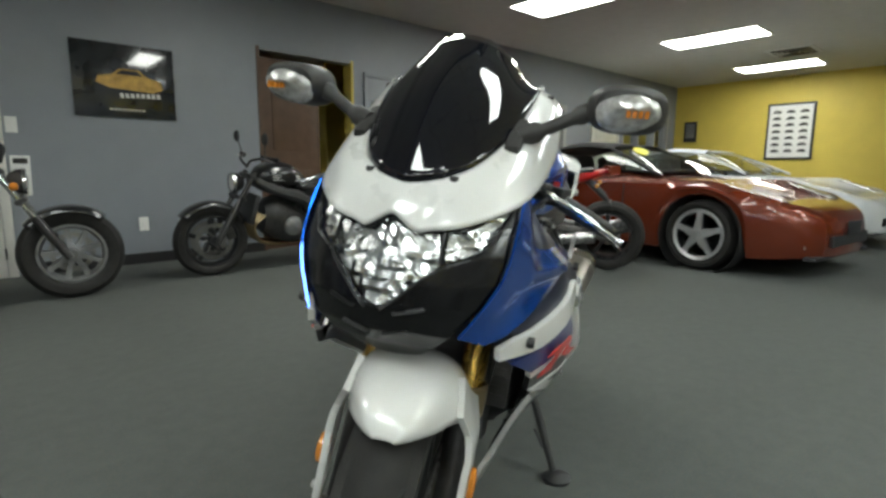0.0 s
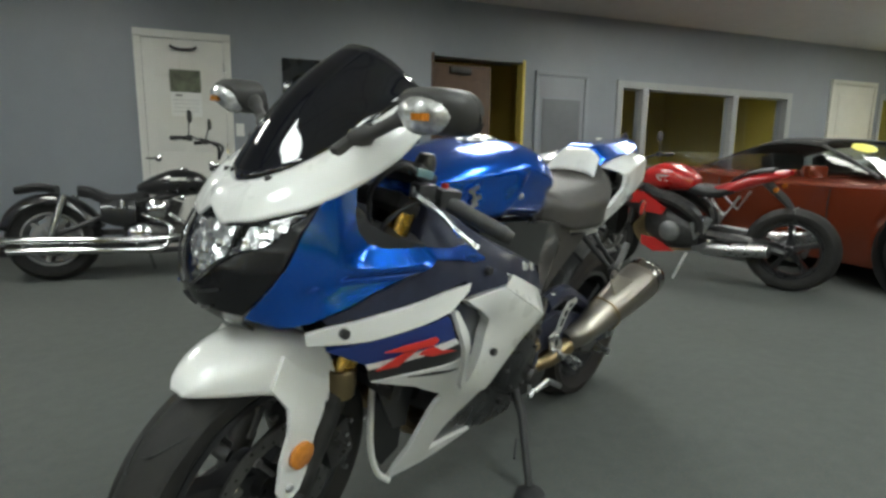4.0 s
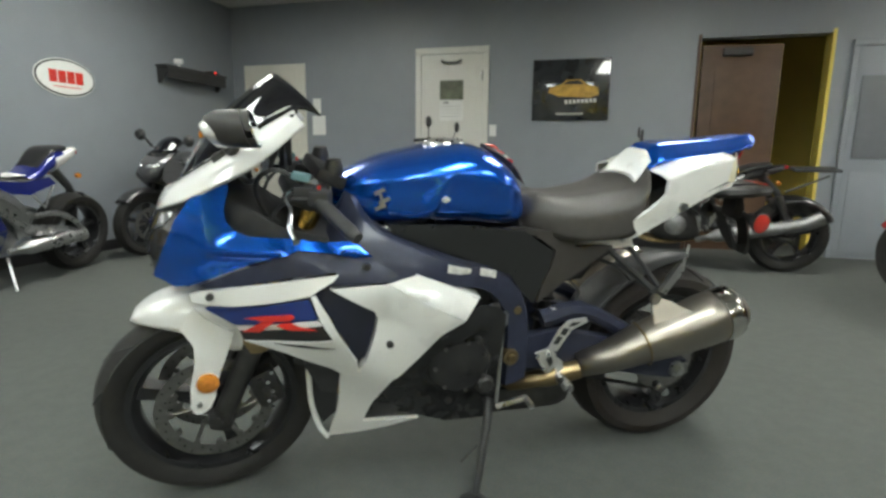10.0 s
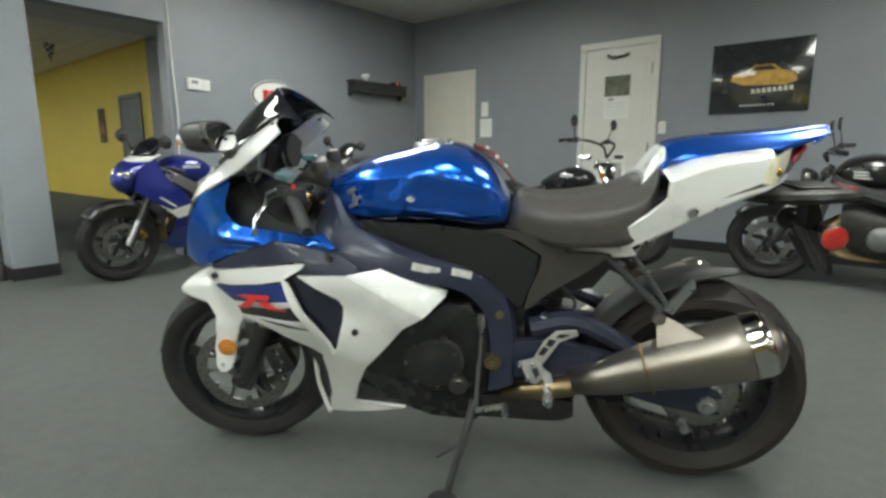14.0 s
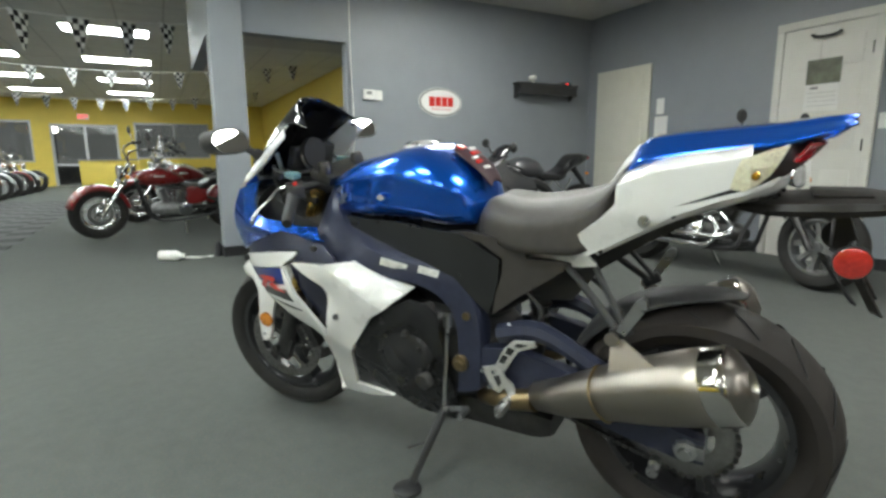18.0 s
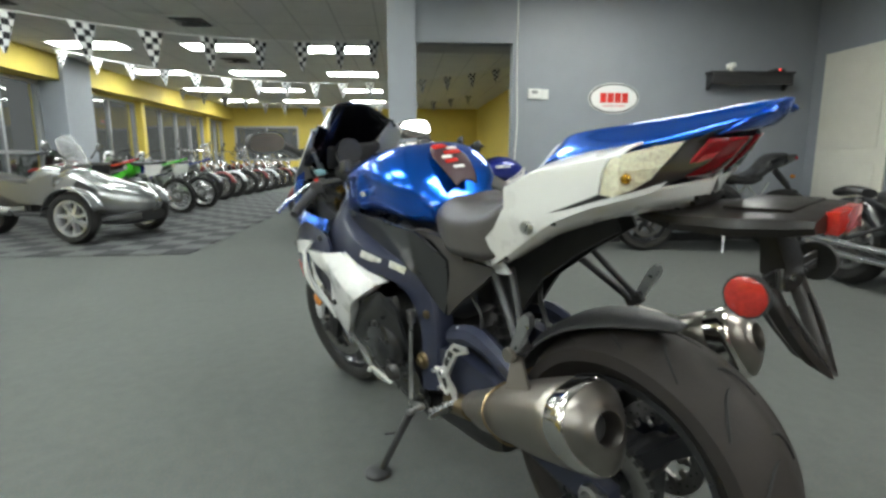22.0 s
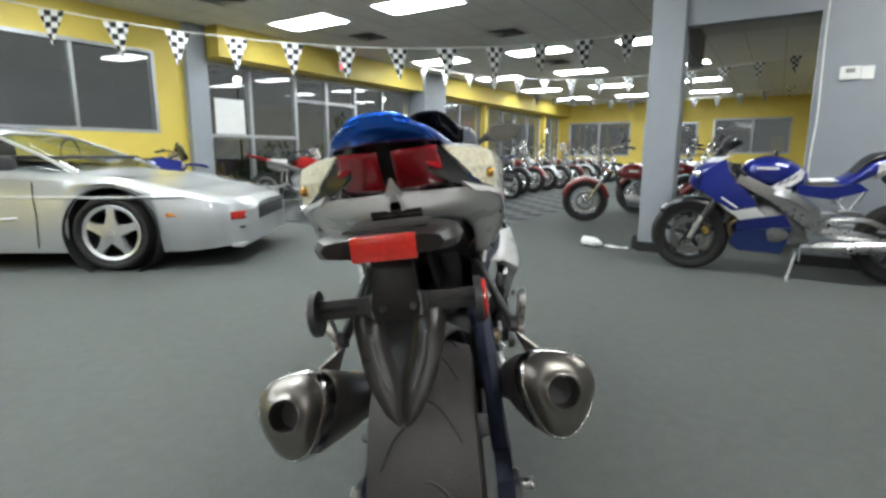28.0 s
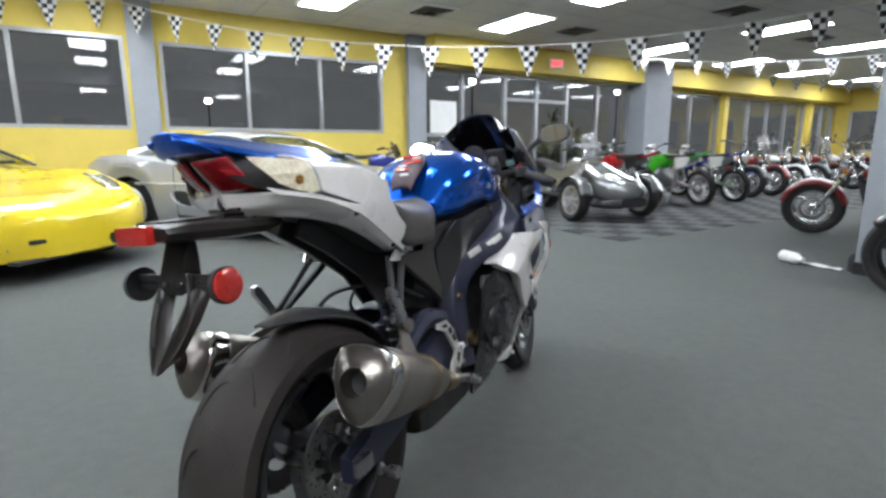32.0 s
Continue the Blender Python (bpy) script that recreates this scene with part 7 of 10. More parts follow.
def v_engine(t, x, z, mat, chrome):
    bm = body(B(), [(x - 0.24, z - 0.12, z + 0.02, 0.09), (x - 0.05, z - 0.15, z + 0.04, 0.12), (x + 0.18, z - 0.14, z + 0.03, 0.11), (x + 0.26, z - 0.10, z - 0.02, 0.07)], 14, 3)
    part("crankcase", bm, mat, t, "engine crankcase")
    for sx, ang in ((-0.09, 22), (0.11, -22)):
        bm = B()
        d = V(-math.sin(radians(ang)), 0, math.cos(radians(ang)))
        for k in range(9):
            c = V(x + sx * 0.6, 0, z) + d * (0.05 + 0.021 * k)
            s = 0.12 if k < 7 else 0.10
            box(bm, (s, s * 1.25, 0.008), c, (0, -ang, 0), bevel=0.002)
        cyl = part("cylinder", tube(B(), [V(x + sx * 0.6, 0, z), V(x + sx * 0.6, 0, z) + d * 0.22], 0.045, 12), mat, t, "finned engine cylinder")
        part_each("cooling_fin", bm, mat, cyl, smooth=False)
        bm = B()
        box(bm, (0.10, 0.13, 0.05), V(x + sx * 0.6, 0, z) + d * 0.26, (0, -ang, 0), bevel=0.018)
        part("rocker_cover", bm, chrome, t, "polished rocker cover")
    for side in (1, -1):
        bm = lathe(B(), [(0, 0.035), (0.06, 0.035), (0.085, 0.025), (0.095, 0.0)], (x - 0.12, side * 0.105, z - 0.06), "y", 24)
        if side < 0:
            for v in bm.verts:
                v.co.y = -0.21 - v.co.y
        part("engine_cover", bm, chrome, t, "round polished engine cover")
    bm = lathe(B(), [(0, 0.05), (0.05, 0.048), (0.075, 0.03), (0.08, 0.0)], (x + 0.01, -0.12, z + 0.14), "y", 20)
    for v in bm.verts:
        v.co.y = -0.24 - v.co.y
    part("air_cleaner", bm, chrome, t, "round air cleaner cover")
    bm = B()
    for y in (-0.075, 0.075):
        for sx in (-0.05, 0.0, 0.05):
            tube(bm, [(x + sx * 0.6, y, z), (x + sx * 1.8, y, z + 0.22)], 0.007, 6)
    part_each("pushrod_tube", bm, M_CHROME, t)


def fender(t, name, wx, r, w, a0, a1, mat, label, xf=None, gap=0.03, drop=0.06):
    rows = []
    n = 7
    for k in range(n):
        a = radians(a0 + (a1 - a0) * k / (n - 1))
        d = V(math.cos(a), 0, math.sin(a))
        c = V(wx, 0, r) + d * (r + gap)
        rows.append(both([c, c + V(0, w * 0.32, 0) - d * 0.006, c + V(0, w * 0.5, 0) - d * drop * 0.4, c + V(0, w * 0.54, 0) - d * drop]))
    return part(name, skin(B(), rows, 3, 3), mat, t, label, solid=0.004, xf=xf)


def lamp_round(t, p, r, mat, xf=None, label="round headlight"):
    h = part("headlight", lathe(B(), [(0, -0.10), (r * 0.6, -0.085), (r * 0.95, -0.04), (r, 0.0), (r * 0.98, 0.012)], p, "x", 22), mat, t, label, xf=xf)
    part("headlight_ring", lathe(B(), [(r * 0.9, 0.008), (r * 1.04, 0.012), (r * 1.04, -0.008)], p, "x", 22), M_CHROME, h, xf=xf)
    part("headlight_lens", lathe(B(), [(0, 0.022), (r * 0.5, 0.018), (r * 0.93, 0.006)], p, "x", 22), M_INDIC, h, "clear lens", xf=xf)


def cruiser(name, label, rear, front, lean, paint_mat, trim, rf=0.33, rr=0.33, wf=0.13, wr=0.15, rake=30, bar_rise=0.16, style="wire", fat=True, bags=False, spokes=9, seat_back=False, group="", steer=6, sweep=0.26, sissy=False, screen=False):
    wb = math.hypot(front[0] - rear[0], front[1] - rear[1])
    t = bike_thing(name, label, rear, front, lean, group)
    xf = steer_matrix(wb, rf, rake, steer)
    rimmat = M_CHROME if trim is M_CHROME else M_GREYMETAL
    wheel(t, "rear_wheel", 0, rr, wr, rr * 0.64, 14 if style == "wire" else spokes, rimmat, disc=0.13, disc_y=(-0.07,), style=style, seg=32)
    wheel(t, "front_wheel", wb, rf, wf, rf * 0.64, 14 if style == "wire" else spokes, rimmat, xf=xf, disc=0.14, disc_y=(0.06,), style=style, seg=32)
    top = front_end(t, wb, rf, rake, 0.70, 0.095, trim, M_CHROME, xf)
    fender(t, "front_fender", wb, rf, wf + 0.05, 15 if fat else 50, 170 if fat else 140, paint_mat, "deep front fender" if fat else "short front fender", xf, 0.025)
    fender(t, "rear_fender", 0, rr, wr + 0.06, 15, 165, paint_mat, "rounded rear fender", None, 0.035, 0.09)
    bars(t, top + V(0.02, 0, 0.02), 0.38, bar_rise, sweep, xf, M_CHROME if trim is M_CHROME else M_BLACK)
    lamp_round(t, tuple(top + V(0.13, 0, -0.10)), 0.085, trim, xf)
    for side in (1, -1):
        part("turn_signal", lathe(B(), [(0, 0.03), (0.022, 0.022), (0.028, 0.0), (0.02, -0.02), (0, -0.025)], tuple(top + V(0.08, side * 0.17, -0.13)), "x", 12), M_AMBER, t, xf=xf)
    hx = top.x - 0.02
    bm = body(B(), [(hx - 0.05, 0.70, 0.78, 0.05), (hx - 0.12, 0.66, 0.84, 0.12), (hx - 0.28, 0.64, 0.87, 0.155), (hx - 0.44, 0.65, 0.82, 0.12), (hx - 0.58, 0.67, 0.74, 0.05)], 20, 2.3)
    part("tank", bm, paint_mat, t, "teardrop fuel tank", sharp=80)
    part("tank_cap", lathe(B(), [(0, 0.012), (0.03, 0.010), (0.034, 0.0)], (hx - 0.24, 0.05, 0.872), "z", 14), M_CHROME, t)
    bm = B()
    for side in (1, -1):
        box(bm, (0.12, 0.004, 0.022), (hx - 0.27, side * 0.156, 0.775), bevel=0.001)
    part_each("tank_badge", bm, M_LABEL, t, "small silver tank badge")
    sx = hx - 0.56
    rows = []
    for x, z, hw in ((sx + 0.05, 0.70, 0.09), (sx - 0.08, 0.665, 0.15), (sx - 0.22, 0.665, 0.17), (sx - 0.34, 0.72, 0.13), (sx - 0.42, 0.76 if seat_back else 0.73, 0.10)):
        rows.append(both([(x, 0, z), (x, hw * 0.6, z - 0.002), (x, hw * 0.95, z - 0.03), (x, hw * 0.9, z - 0.09)]))
    part("seat", skin(B(), rows, 3, 4), M_BLKSEAT, t, "black leather saddle", solid=0.02)
    bm = body(B(), [(0.04, 0.670, 0.735, 0.07), (-0.08, 0.685, 0.755, 0.10), (-0.22, 0.665, 0.725, 0.07)], 12, 2.6)
    part("passenger_pad", bm, M_BLKSEAT, t, "black passenger pad on the fender")
    if sissy:
        part("back_rest", box(B(), (0.05, 0.22, 0.18), (-0.22, 0, 0.98), (0, -10, 0), bevel=0.02), M_BLKSEAT, t)
        part("sissy_bar", tube(B(), curve([(-0.15, 0.10, 0.70), (-0.22, 0.10, 1.02), (-0.22, -0.10, 1.02), (-0.15, -0.10, 0.70)], 4), 0.009, 8), M_CHROME, t)
    ex = wb * 0.47
    v_engine(t, ex, 0.40, M_DARKMETAL if trim is not M_CHROME else M_GREYMETAL, M_CHROME)
    bm = B()
    for side in (1, -1):
        tube(bm, curve([(hx - 0.03, side * 0.05, 0.70), (ex + 0.32, side * 0.12, 0.40), (ex + 0.22, side * 0.13, 0.22), (ex - 0.25, side * 0.13, 0.22), (0.0, side * 0.11, rr)], 4), 0.018, 8)
        tube(bm, [(hx - 0.03, side * 0.04, 0.72), (sx, side * 0.10, 0.60), (0.02, side * 0.12, rr + 0.02)], 0.018, 8)
    part("frame", bm, M_BLACK, t, "black tubular frame")
    for side in (1, -1):
        part("shock", tube(B(), [(0.02, side * 0.15, rr + 0.02), (0.12, side * 0.15, 0.66)], 0.026, 10), M_CHROME, t, "chrome rear shock")
        part("foot_peg", tube(B(), [(ex + 0.22, side * 0.13, 0.28), (ex + 0.22, side * 0.26, 0.28)], 0.016, 8), M_BLACK, t)
        bm = body(B(), [(sx - 0.02, 0.42, 0.62, 0.02), (sx - 0.12, 0.40, 0.64, 0.035), (sx - 0.26, 0.44, 0.60, 0.02)], 12, 3)
        bmesh.ops.translate(bm, vec=(0, side * 0.14, 0), verts=bm.verts)
        part("side_cover", bm, paint_mat, t, "side cover")
        if bags:
            part("saddle_bag", box(B(), (0.42, 0.16, 0.28), (-0.08, side * 0.27, 0.56), bevel=0.04), M_BLKSEAT, t, "black leather saddle bag")
    for k, (z, y) in enumerate(((0.30, -0.165), (0.22, -0.175))):
        pts = curve([(ex + 0.10 - 0.20 * k, -0.11, 0.50), (ex + 0.22 - 0.12 * k, -0.15, 0.40), (ex + 0.18 - 0.12 * k, y, z + 0.02), (ex - 0.15, y, z), (-0.30 + 0.05 * k, y, z + 0.02)], 5)
        ep = part("exhaust_pipe", tube(B(), pts, [0.02] * 11 + [0.038 if fat else 0.027] * (len(pts) - 11), 12), M_CHROME, t, "long chrome exhaust pipe")
    part("tail_lamp", lathe(B(), [(0, -0.03), (0.03, -0.025), (0.035, 0.0)], (-rr - 0.06, 0, 0.56), "x", 14), M_REDLENS, t, "round red tail lamp")
    part("side_stand", tube(B(), [(ex - 0.1, 0.12, 0.20), (ex - 0.08, 0.26, 0.035)], 0.012, 8), M_CHROME, t)
    part("belt_cover", box(B(), (ex * 0.9, 0.012, 0.05), (ex * 0.5, 0.13, 0.36), bevel=0.006), M_DARKMETAL, t)
    if screen:
        rows = [both([(top.x + 0.10, 0, top.z - 0.02), (top.x + 0.09, 0.12, top.z), (top.x + 0.03, 0.22, top.z + 0.03)]), both([(top.x - 0.02, 0, top.z + 0.42), (top.x - 0.03, 0.10, top.z + 0.40), (top.x - 0.08, 0.19, top.z + 0.34)])]
        part("touring_screen", skin(B(), rows, 4, 4), M_LENS, t, "clear touring windscreen", solid=0.004)
    return t


def street(name, label, rear, front, lean, mats, kind, group="", steer=-4):
    """Sport or naked street bike. mats: main, second, frame, seat."""
    main, second, frame_m, seat_m = mats
    two_tone = main is M_BLUEBIKE
    wb = math.hypot(front[0] - rear[0], front[1] - rear[1])
    t = bike_thing(name, label, rear, front, lean, group)
    k = wb / 1.44
    rf = rr = 0.315
    rake = 25 if kind != "roadster" else 28
    xf = steer_matrix(wb, rf, rake, steer)
    wheel(t, "rear_wheel", 0, rr + 0.01, 0.18, 0.222, 5, M_RIM, disc=0.11, disc_y=(-0.07,), seg=36)
    wheel(t, "front_wheel", wb, rf - 0.005, 0.12, 0.222, 5, M_RIM, xf=xf, disc=0.155, disc_y=(0.066, -0.066), seg=36)
    top = front_end(t, wb, rf, rake, 0.66, 0.10, M_DARKMETAL, M_GOLD if kind == "naked" else M_DARKMETAL, xf)
    fender(t, "front_fender", wb, rf, 0.15, 40, 150, M_BLKPAINT if kind == "roadster" or two_tone else second, "front fender", xf, 0.02, 0.06)
    for side in (1, -1):
        part("front_caliper", box(B(), (0.07, 0.04, 0.10), (wb - 0.13, side * 0.085, rf + 0.06), (0, 20, 0), bevel=0.01), M_DARKMETAL, t, "brake caliper", xf=xf)
    hx = top.x
    # tank, seat, tail
    bm = body(B(), [(hx - 0.04, 0.80, 0.86, 0.06), (hx - 0.12, 0.77, 0.95, 0.14), (hx - 0.26, 0.75, 0.99, 0.17), (hx - 0.40, 0.75, 0.96, 0.16), (hx - 0.52, 0.76, 0.87, 0.09)], 22, 2.5)
    part("tank", bm, main, t, "fuel tank", sharp=80)
    sx = hx - 0.50
    hi = kind == "sport"
    rows = []
    for x, z, hw in ((sx + 0.04, 0.82, 0.09), (sx - 0.08, 0.80, 0.14), (sx - 0.22, 0.80, 0.15), (sx - 0.33, 0.84, 0.12)):
        rows.append(both([(x, 0, z), (x, hw * 0.6, z), (x, hw * 0.95, z - 0.03), (x, hw * 0.92, z - 0.08)]))
    part("seat", skin(B(), rows, 3, 4), seat_m, t, "rider seat", solid=0.02)
    tail_z = 0.10 if hi else 0.03
    bm = body(B(), [(sx - 0.05, 0.70, 0.77, 0.10), (sx - 0.25, 0.73, 0.83, 0.13), (sx - 0.42, 0.78 + tail_z * 0.5, 0.87 + tail_z, 0.12), (sx - 0.60, 0.84 + tail_z * 0.6, 0.90 + tail_z, 0.08), (sx - 0.70, 0.88 + tail_z * 0.7, 0.91 + tail_z, 0.04)], 16, 2.6)
    part("tail", bm, main if two_tone else second if hi or kind == "naked" else M_BLKPAINT, t, "pointed tail section", sharp=70)
    if two_tone:
        bm = body(B(), [(sx - 0.44, 0.815, 0.978, 0.121), (sx - 0.60, 0.895, 1.004, 0.083), (sx - 0.705, 0.945, 1.014, 0.043)], 16, 2.6)
        part("tail_tip", bm, second, t, "white tail tip", sharp=70)
    bm = body(B(), [(sx - 0.30, 0.84, 0.87, 0.09), (sx - 0.42, 0.86 + tail_z, 0.90 + tail_z, 0.10), (sx - 0.58, 0.88 + tail_z, 0.925 + tail_z, 0.07)], 12, 3)
    part("passenger_seat", bm, M_BLKSEAT, t, "black passenger seat")
    if two_tone:
        part("seat_card", box(B(), (0.20, 0.15, 0.004), (sx - 0.12, 0.02, 0.806), (0, 2, 8), bevel=0.001), M_WHITEPLAIN, t, "white card lying on the seat", smooth=False)
    part("tail_lamp", box(B(), (0.03, 0.10, 0.035), (sx - 0.69, 0, 0.895 + tail_z * 0.8), bevel=0.008), M_REDLENS, t, "red tail lamp")
    bm = tube(B(), [(sx - 0.52, 0, 0.84), (sx - 0.66, 0, 0.70), (sx - 0.72, 0, 0.62)], [0.035, 0.03, 0.02], 8)
    box(bm, (0.012, 0.17, 0.10), (sx - 0.74, 0, 0.60), (0, 15, 0), bevel=0.003)
    part("rear_fender", bm, M_BLACK, t, "black plate holder")
    # frame and engine
    for side in (1, -1):
        pts = curve([(hx - 0.06, side * 0.07, 0.82), (hx - 0.22, side * 0.16, 0.74), (hx - 0.42, side * 0.18, 0.68), (hx - 0.58, side * 0.16, 0.55), (hx - 0.60, side * 0.14, 0.40)], 4)
        part("frame_spar", tube(B(), pts, [0.045] * 6 + [0.055] * 6 + [0.045] * (len(pts) - 12), 8), frame_m, t, "frame spar")
        part("swingarm", tube(B(), [(hx - 0.60, side * 0.12, 0.42), (0.25, side * 0.125, 0.38), (0, side * 0.125, rr)], [0.045, 0.04, 0.03], 8), frame_m, t, "swingarm")
        part("foot_peg", tube(B(), [(hx - 0.60, side * 0.16, 0.42), (hx - 0.60, side * 0.27, 0.42)], 0.012, 8), M_ALU, t)
        part("heel_plate", slab(B(), [(hx - 0.52, 0.50), (hx - 0.66, 0.56), (hx - 0.70, 0.54), (hx - 0.64, 0.42), (hx - 0.56, 0.36)], side * 0.165, 0.01, "xz", 0.002), M_ALU, t, "aluminium foot plate")
        part("peg_hanger", tube(B(), [(sx - 0.15, side * 0.12, 0.74), (sx - 0.28, side * 0.17, 0.58), (sx - 0.38, side * 0.14, 0.74)], 0.010, 8), M_ALU, t, "passenger peg hanger")
        part("turn_signal", lathe(B(), [(0, 0.03), (0.018, 0.02), (0.022, 0), (0.012, -0.02)], (sx - 0.62, side * 0.13, 0.80), "y", 10), M_AMBER, t)
    ex = hx - 0.34
    bm = body(B(), [(ex + 0.22, 0.36, 0.62, 0.12), (ex + 0.10, 0.27, 0.66, 0.17), (ex - 0.08, 0.25, 0.60, 0.18), (ex - 0.24, 0.28, 0.50, 0.13)], 16, 3.2)
    part("engine", bm, M_GREYMETAL if two_tone else M_DARKMETAL, t, "cast engine block")
    for side in (1, -1):
        bm = lathe(B(), [(0, 0.03), (0.06, 0.028), (0.085, 0.015), (0.095, -0.02)], (ex - 0.02, side * 0.175, 0.42), "y", 22)
        if side < 0:
            for v in bm.verts:
                v.co.y = -0.35 - v.co.y
        part("engine_cover", bm, M_GREYMETAL, t, "round engine cover")
    bm = B()
    for y in (-0.10, -0.035, 0.035, 0.10):
        tube(bm, curve([(ex + 0.22, y, 0.52), (ex + 0.32, y, 0.42), (ex + 0.24, y * 0.9, 0.28), (ex, y * 0.6, 0.24), (ex - 0.25, -0.05, 0.26)], 4), 0.018, 8)
    part("header_pipe", bm, M_TITAN2, t, "exhaust headers")
    low = kind == "naked"
    for side in ((1, -1) if kind == "roadster" else () if two_tone else (-1,)):
        pts = curve([(ex - 0.22, side * 0.10, 0.28), (ex - 0.36, side * 0.17, 0.34), (0.02, side * 0.21, 0.46 if not low else 0.36), (-0.16, side * 0.22, 0.54 if not low else 0.42)], 4)
        part("muffler", tube(B(), pts, [0.026] * 4 + [0.055] * 6 + [0.058] * (len(pts) - 10), 16), M_ALU if kind != "roadster" else M_GREYMETAL, t, "silver muffler")
    if low or kind == "sport":
        part("muffler", tube(B(), curve([(ex - 0.20, 0.10, 0.28), (ex - 0.36, 0.16, 0.30), (0.10, 0.20, 0.34)], 4), [0.026, 0.026, 0.03, 0.05, 0.052, 0.052, 0.052, 0.052, 0.05], 14), M_ALU, t, "silver muffler")
    part("radiator", box(B(), (0.04, 0.30, 0.26), (ex + 0.33, 0, 0.58), (0, -14, 0), bevel=0.006), M_BLACK, t, "radiator")
    part("side_stand", tube(B(), [(ex - 0.16, 0.14, 0.24), (ex - 0.10, 0.27, 0.035)], 0.011, 8), M_ALU, t, "side stand")
    part("chain", tube(B(), [(0.05, 0.10, rr + 0.07), (hx - 0.62, 0.10, 0.44)], 0.008, 6), M_DARKMETAL, t)
    if kind == "sport":
        fx = wb - 0.02
        SW = smooth_field([(hx - 0.50, 0.45, 0.22), (hx - 0.05, 0.70, 0.23), (hx + 0.22, 0.80, 0.16), (hx + 0.10, 0.45, 0.18), (hx - 0.40, 0.26, 0.15), (hx + 0.05, 0.95, 0.16), (hx - 0.35, 0.66, 0.225), (hx - 0.1, 0.30, 0.13), (hx - 0.15, 0.5, 0.22)])
        for side in (1, -1):
            if two_tone:
                f1 = panel_part("side_fairing", [(hx + 0.24, 0.74), (hx + 0.20, 0.88), (hx + 0.06, 0.98), (hx + 0.02, 0.86), (hx - 0.05, 0.78), (hx - 0.14, 0.70), (hx - 0.19, 0.62), (hx - 0.02, 0.58), (hx + 0.10, 0.64)], SW, side, 0.05, main, t, "upper side fairing")
                panel_part("white_band", [(hx + 0.08, 0.625), (hx - 0.02, 0.572), (hx - 0.18, 0.610), (hx - 0.25, 0.54), (hx - 0.08, 0.50)], SW, side, 0.05, second, t, "white fairing band")
                panel_part("mid_fairing", [(hx - 0.06, 0.495), (hx - 0.25, 0.532), (hx - 0.38, 0.56), (hx - 0.44, 0.46), (hx - 0.06, 0.40)], SW, side, 0.05, main, t, "middle side fairing")
                panel_part("lower_fairing", [(hx - 0.05, 0.392), (hx - 0.44, 0.452), (hx - 0.42, 0.30), (hx - 0.40, 0.22), (hx - 0.10, 0.22), (hx - 0.02, 0.28)], SW, side, 0.05, M_STRIPE, t, "very dark blue belly fairing")
                part("frame_beam", slab(B(), [(hx - 0.05, 0.875), (hx - 0.02, 0.80), (hx - 0.28, 0.665), (hx - 0.44, 0.53), (hx - 0.58, 0.42), (hx - 0.63, 0.50), (hx - 0.50, 0.665), (hx - 0.28, 0.765)], side * 0.200, 0.04, "xz", 0.008), M_ALU, t, "broad silver frame beam")
                tank_y = lambda x, z: 0.176 - 0.55 * max(0, hx - 0.38 - x) - 0.30 * max(0, z - 0.90)
                panel_part("tank_band", [(hx - 0.26, 0.760), (hx - 0.30, 0.790), (hx - 0.40, 0.850), (hx - 0.46, 0.905), (hx - 0.49, 0.880), (hx - 0.48, 0.820), (hx - 0.40, 0.770)], tank_y, side, 0.03, second, t, "white band on the tank", 0.004)
                panel_part("tank_bar", [[(hx - 0.31 - q, 0.778 + q * 0.45), (hx - 0.325 - q, 0.780 + q * 0.45), (hx - 0.355 - q, 0.812 + q * 0.5), (hx - 0.340 - q, 0.812 + q * 0.5)] for q in (0.0, 0.045, 0.09)], lambda x, z: tank_y(x, z) + 0.003, side, 0.05, M_STRIPE, t, "dark bars on the white band", 0.002)
                panel_part("tank_mark", [[(hx - 0.16 - q, 0.900), (hx - 0.18 - q, 0.902), (hx - 0.18 - q, 0.922), (hx - 0.16 - q, 0.920)] for q in (0.0, 0.026, 0.052, 0.078, 0.104, 0.130)], lambda x, z: 0.169, side, 0.05, M_WHITEPLAIN, t, "white marking of plain bars", 0.002)
                part("swingarm_brace", tube(B(), curve([(hx - 0.60, side * 0.125, 0.50), (0.30, side * 0.135, 0.52), (0.12, side * 0.135, 0.44), (0.0, side * 0.13, rr)], 4), 0.020, 8), M_ALU, t, "silver swingarm brace")
                part("caliper_cover", box(B(), (0.05, 0.012, 0.07), (wb - 0.13, side * 0.108, rf + 0.06), (0, 20, 0), bevel=0.004), M_GOLD, t, "gold brake caliper cover", xf=xf)
                part("fork_shoe", tube(B(), [(wb - 0.01, side * 0.105, rf - 0.02), (wb - 0.10, side * 0.105, rf + 0.17)], [0.026, 0.024], 12), M_ALU, t, "silver fork foot", xf=xf)
                panel_part("seat_side", [(sx + 0.06, 0.785), (sx - 0.14, 0.770), (sx - 0.34, 0.800), (sx - 0.40, 0.750), (sx - 0.18, 0.675), (sx + 0.04, 0.700)], lambda x, z: 0.150, side, 0.05, main, t, "blue panel under the seat")
            else:
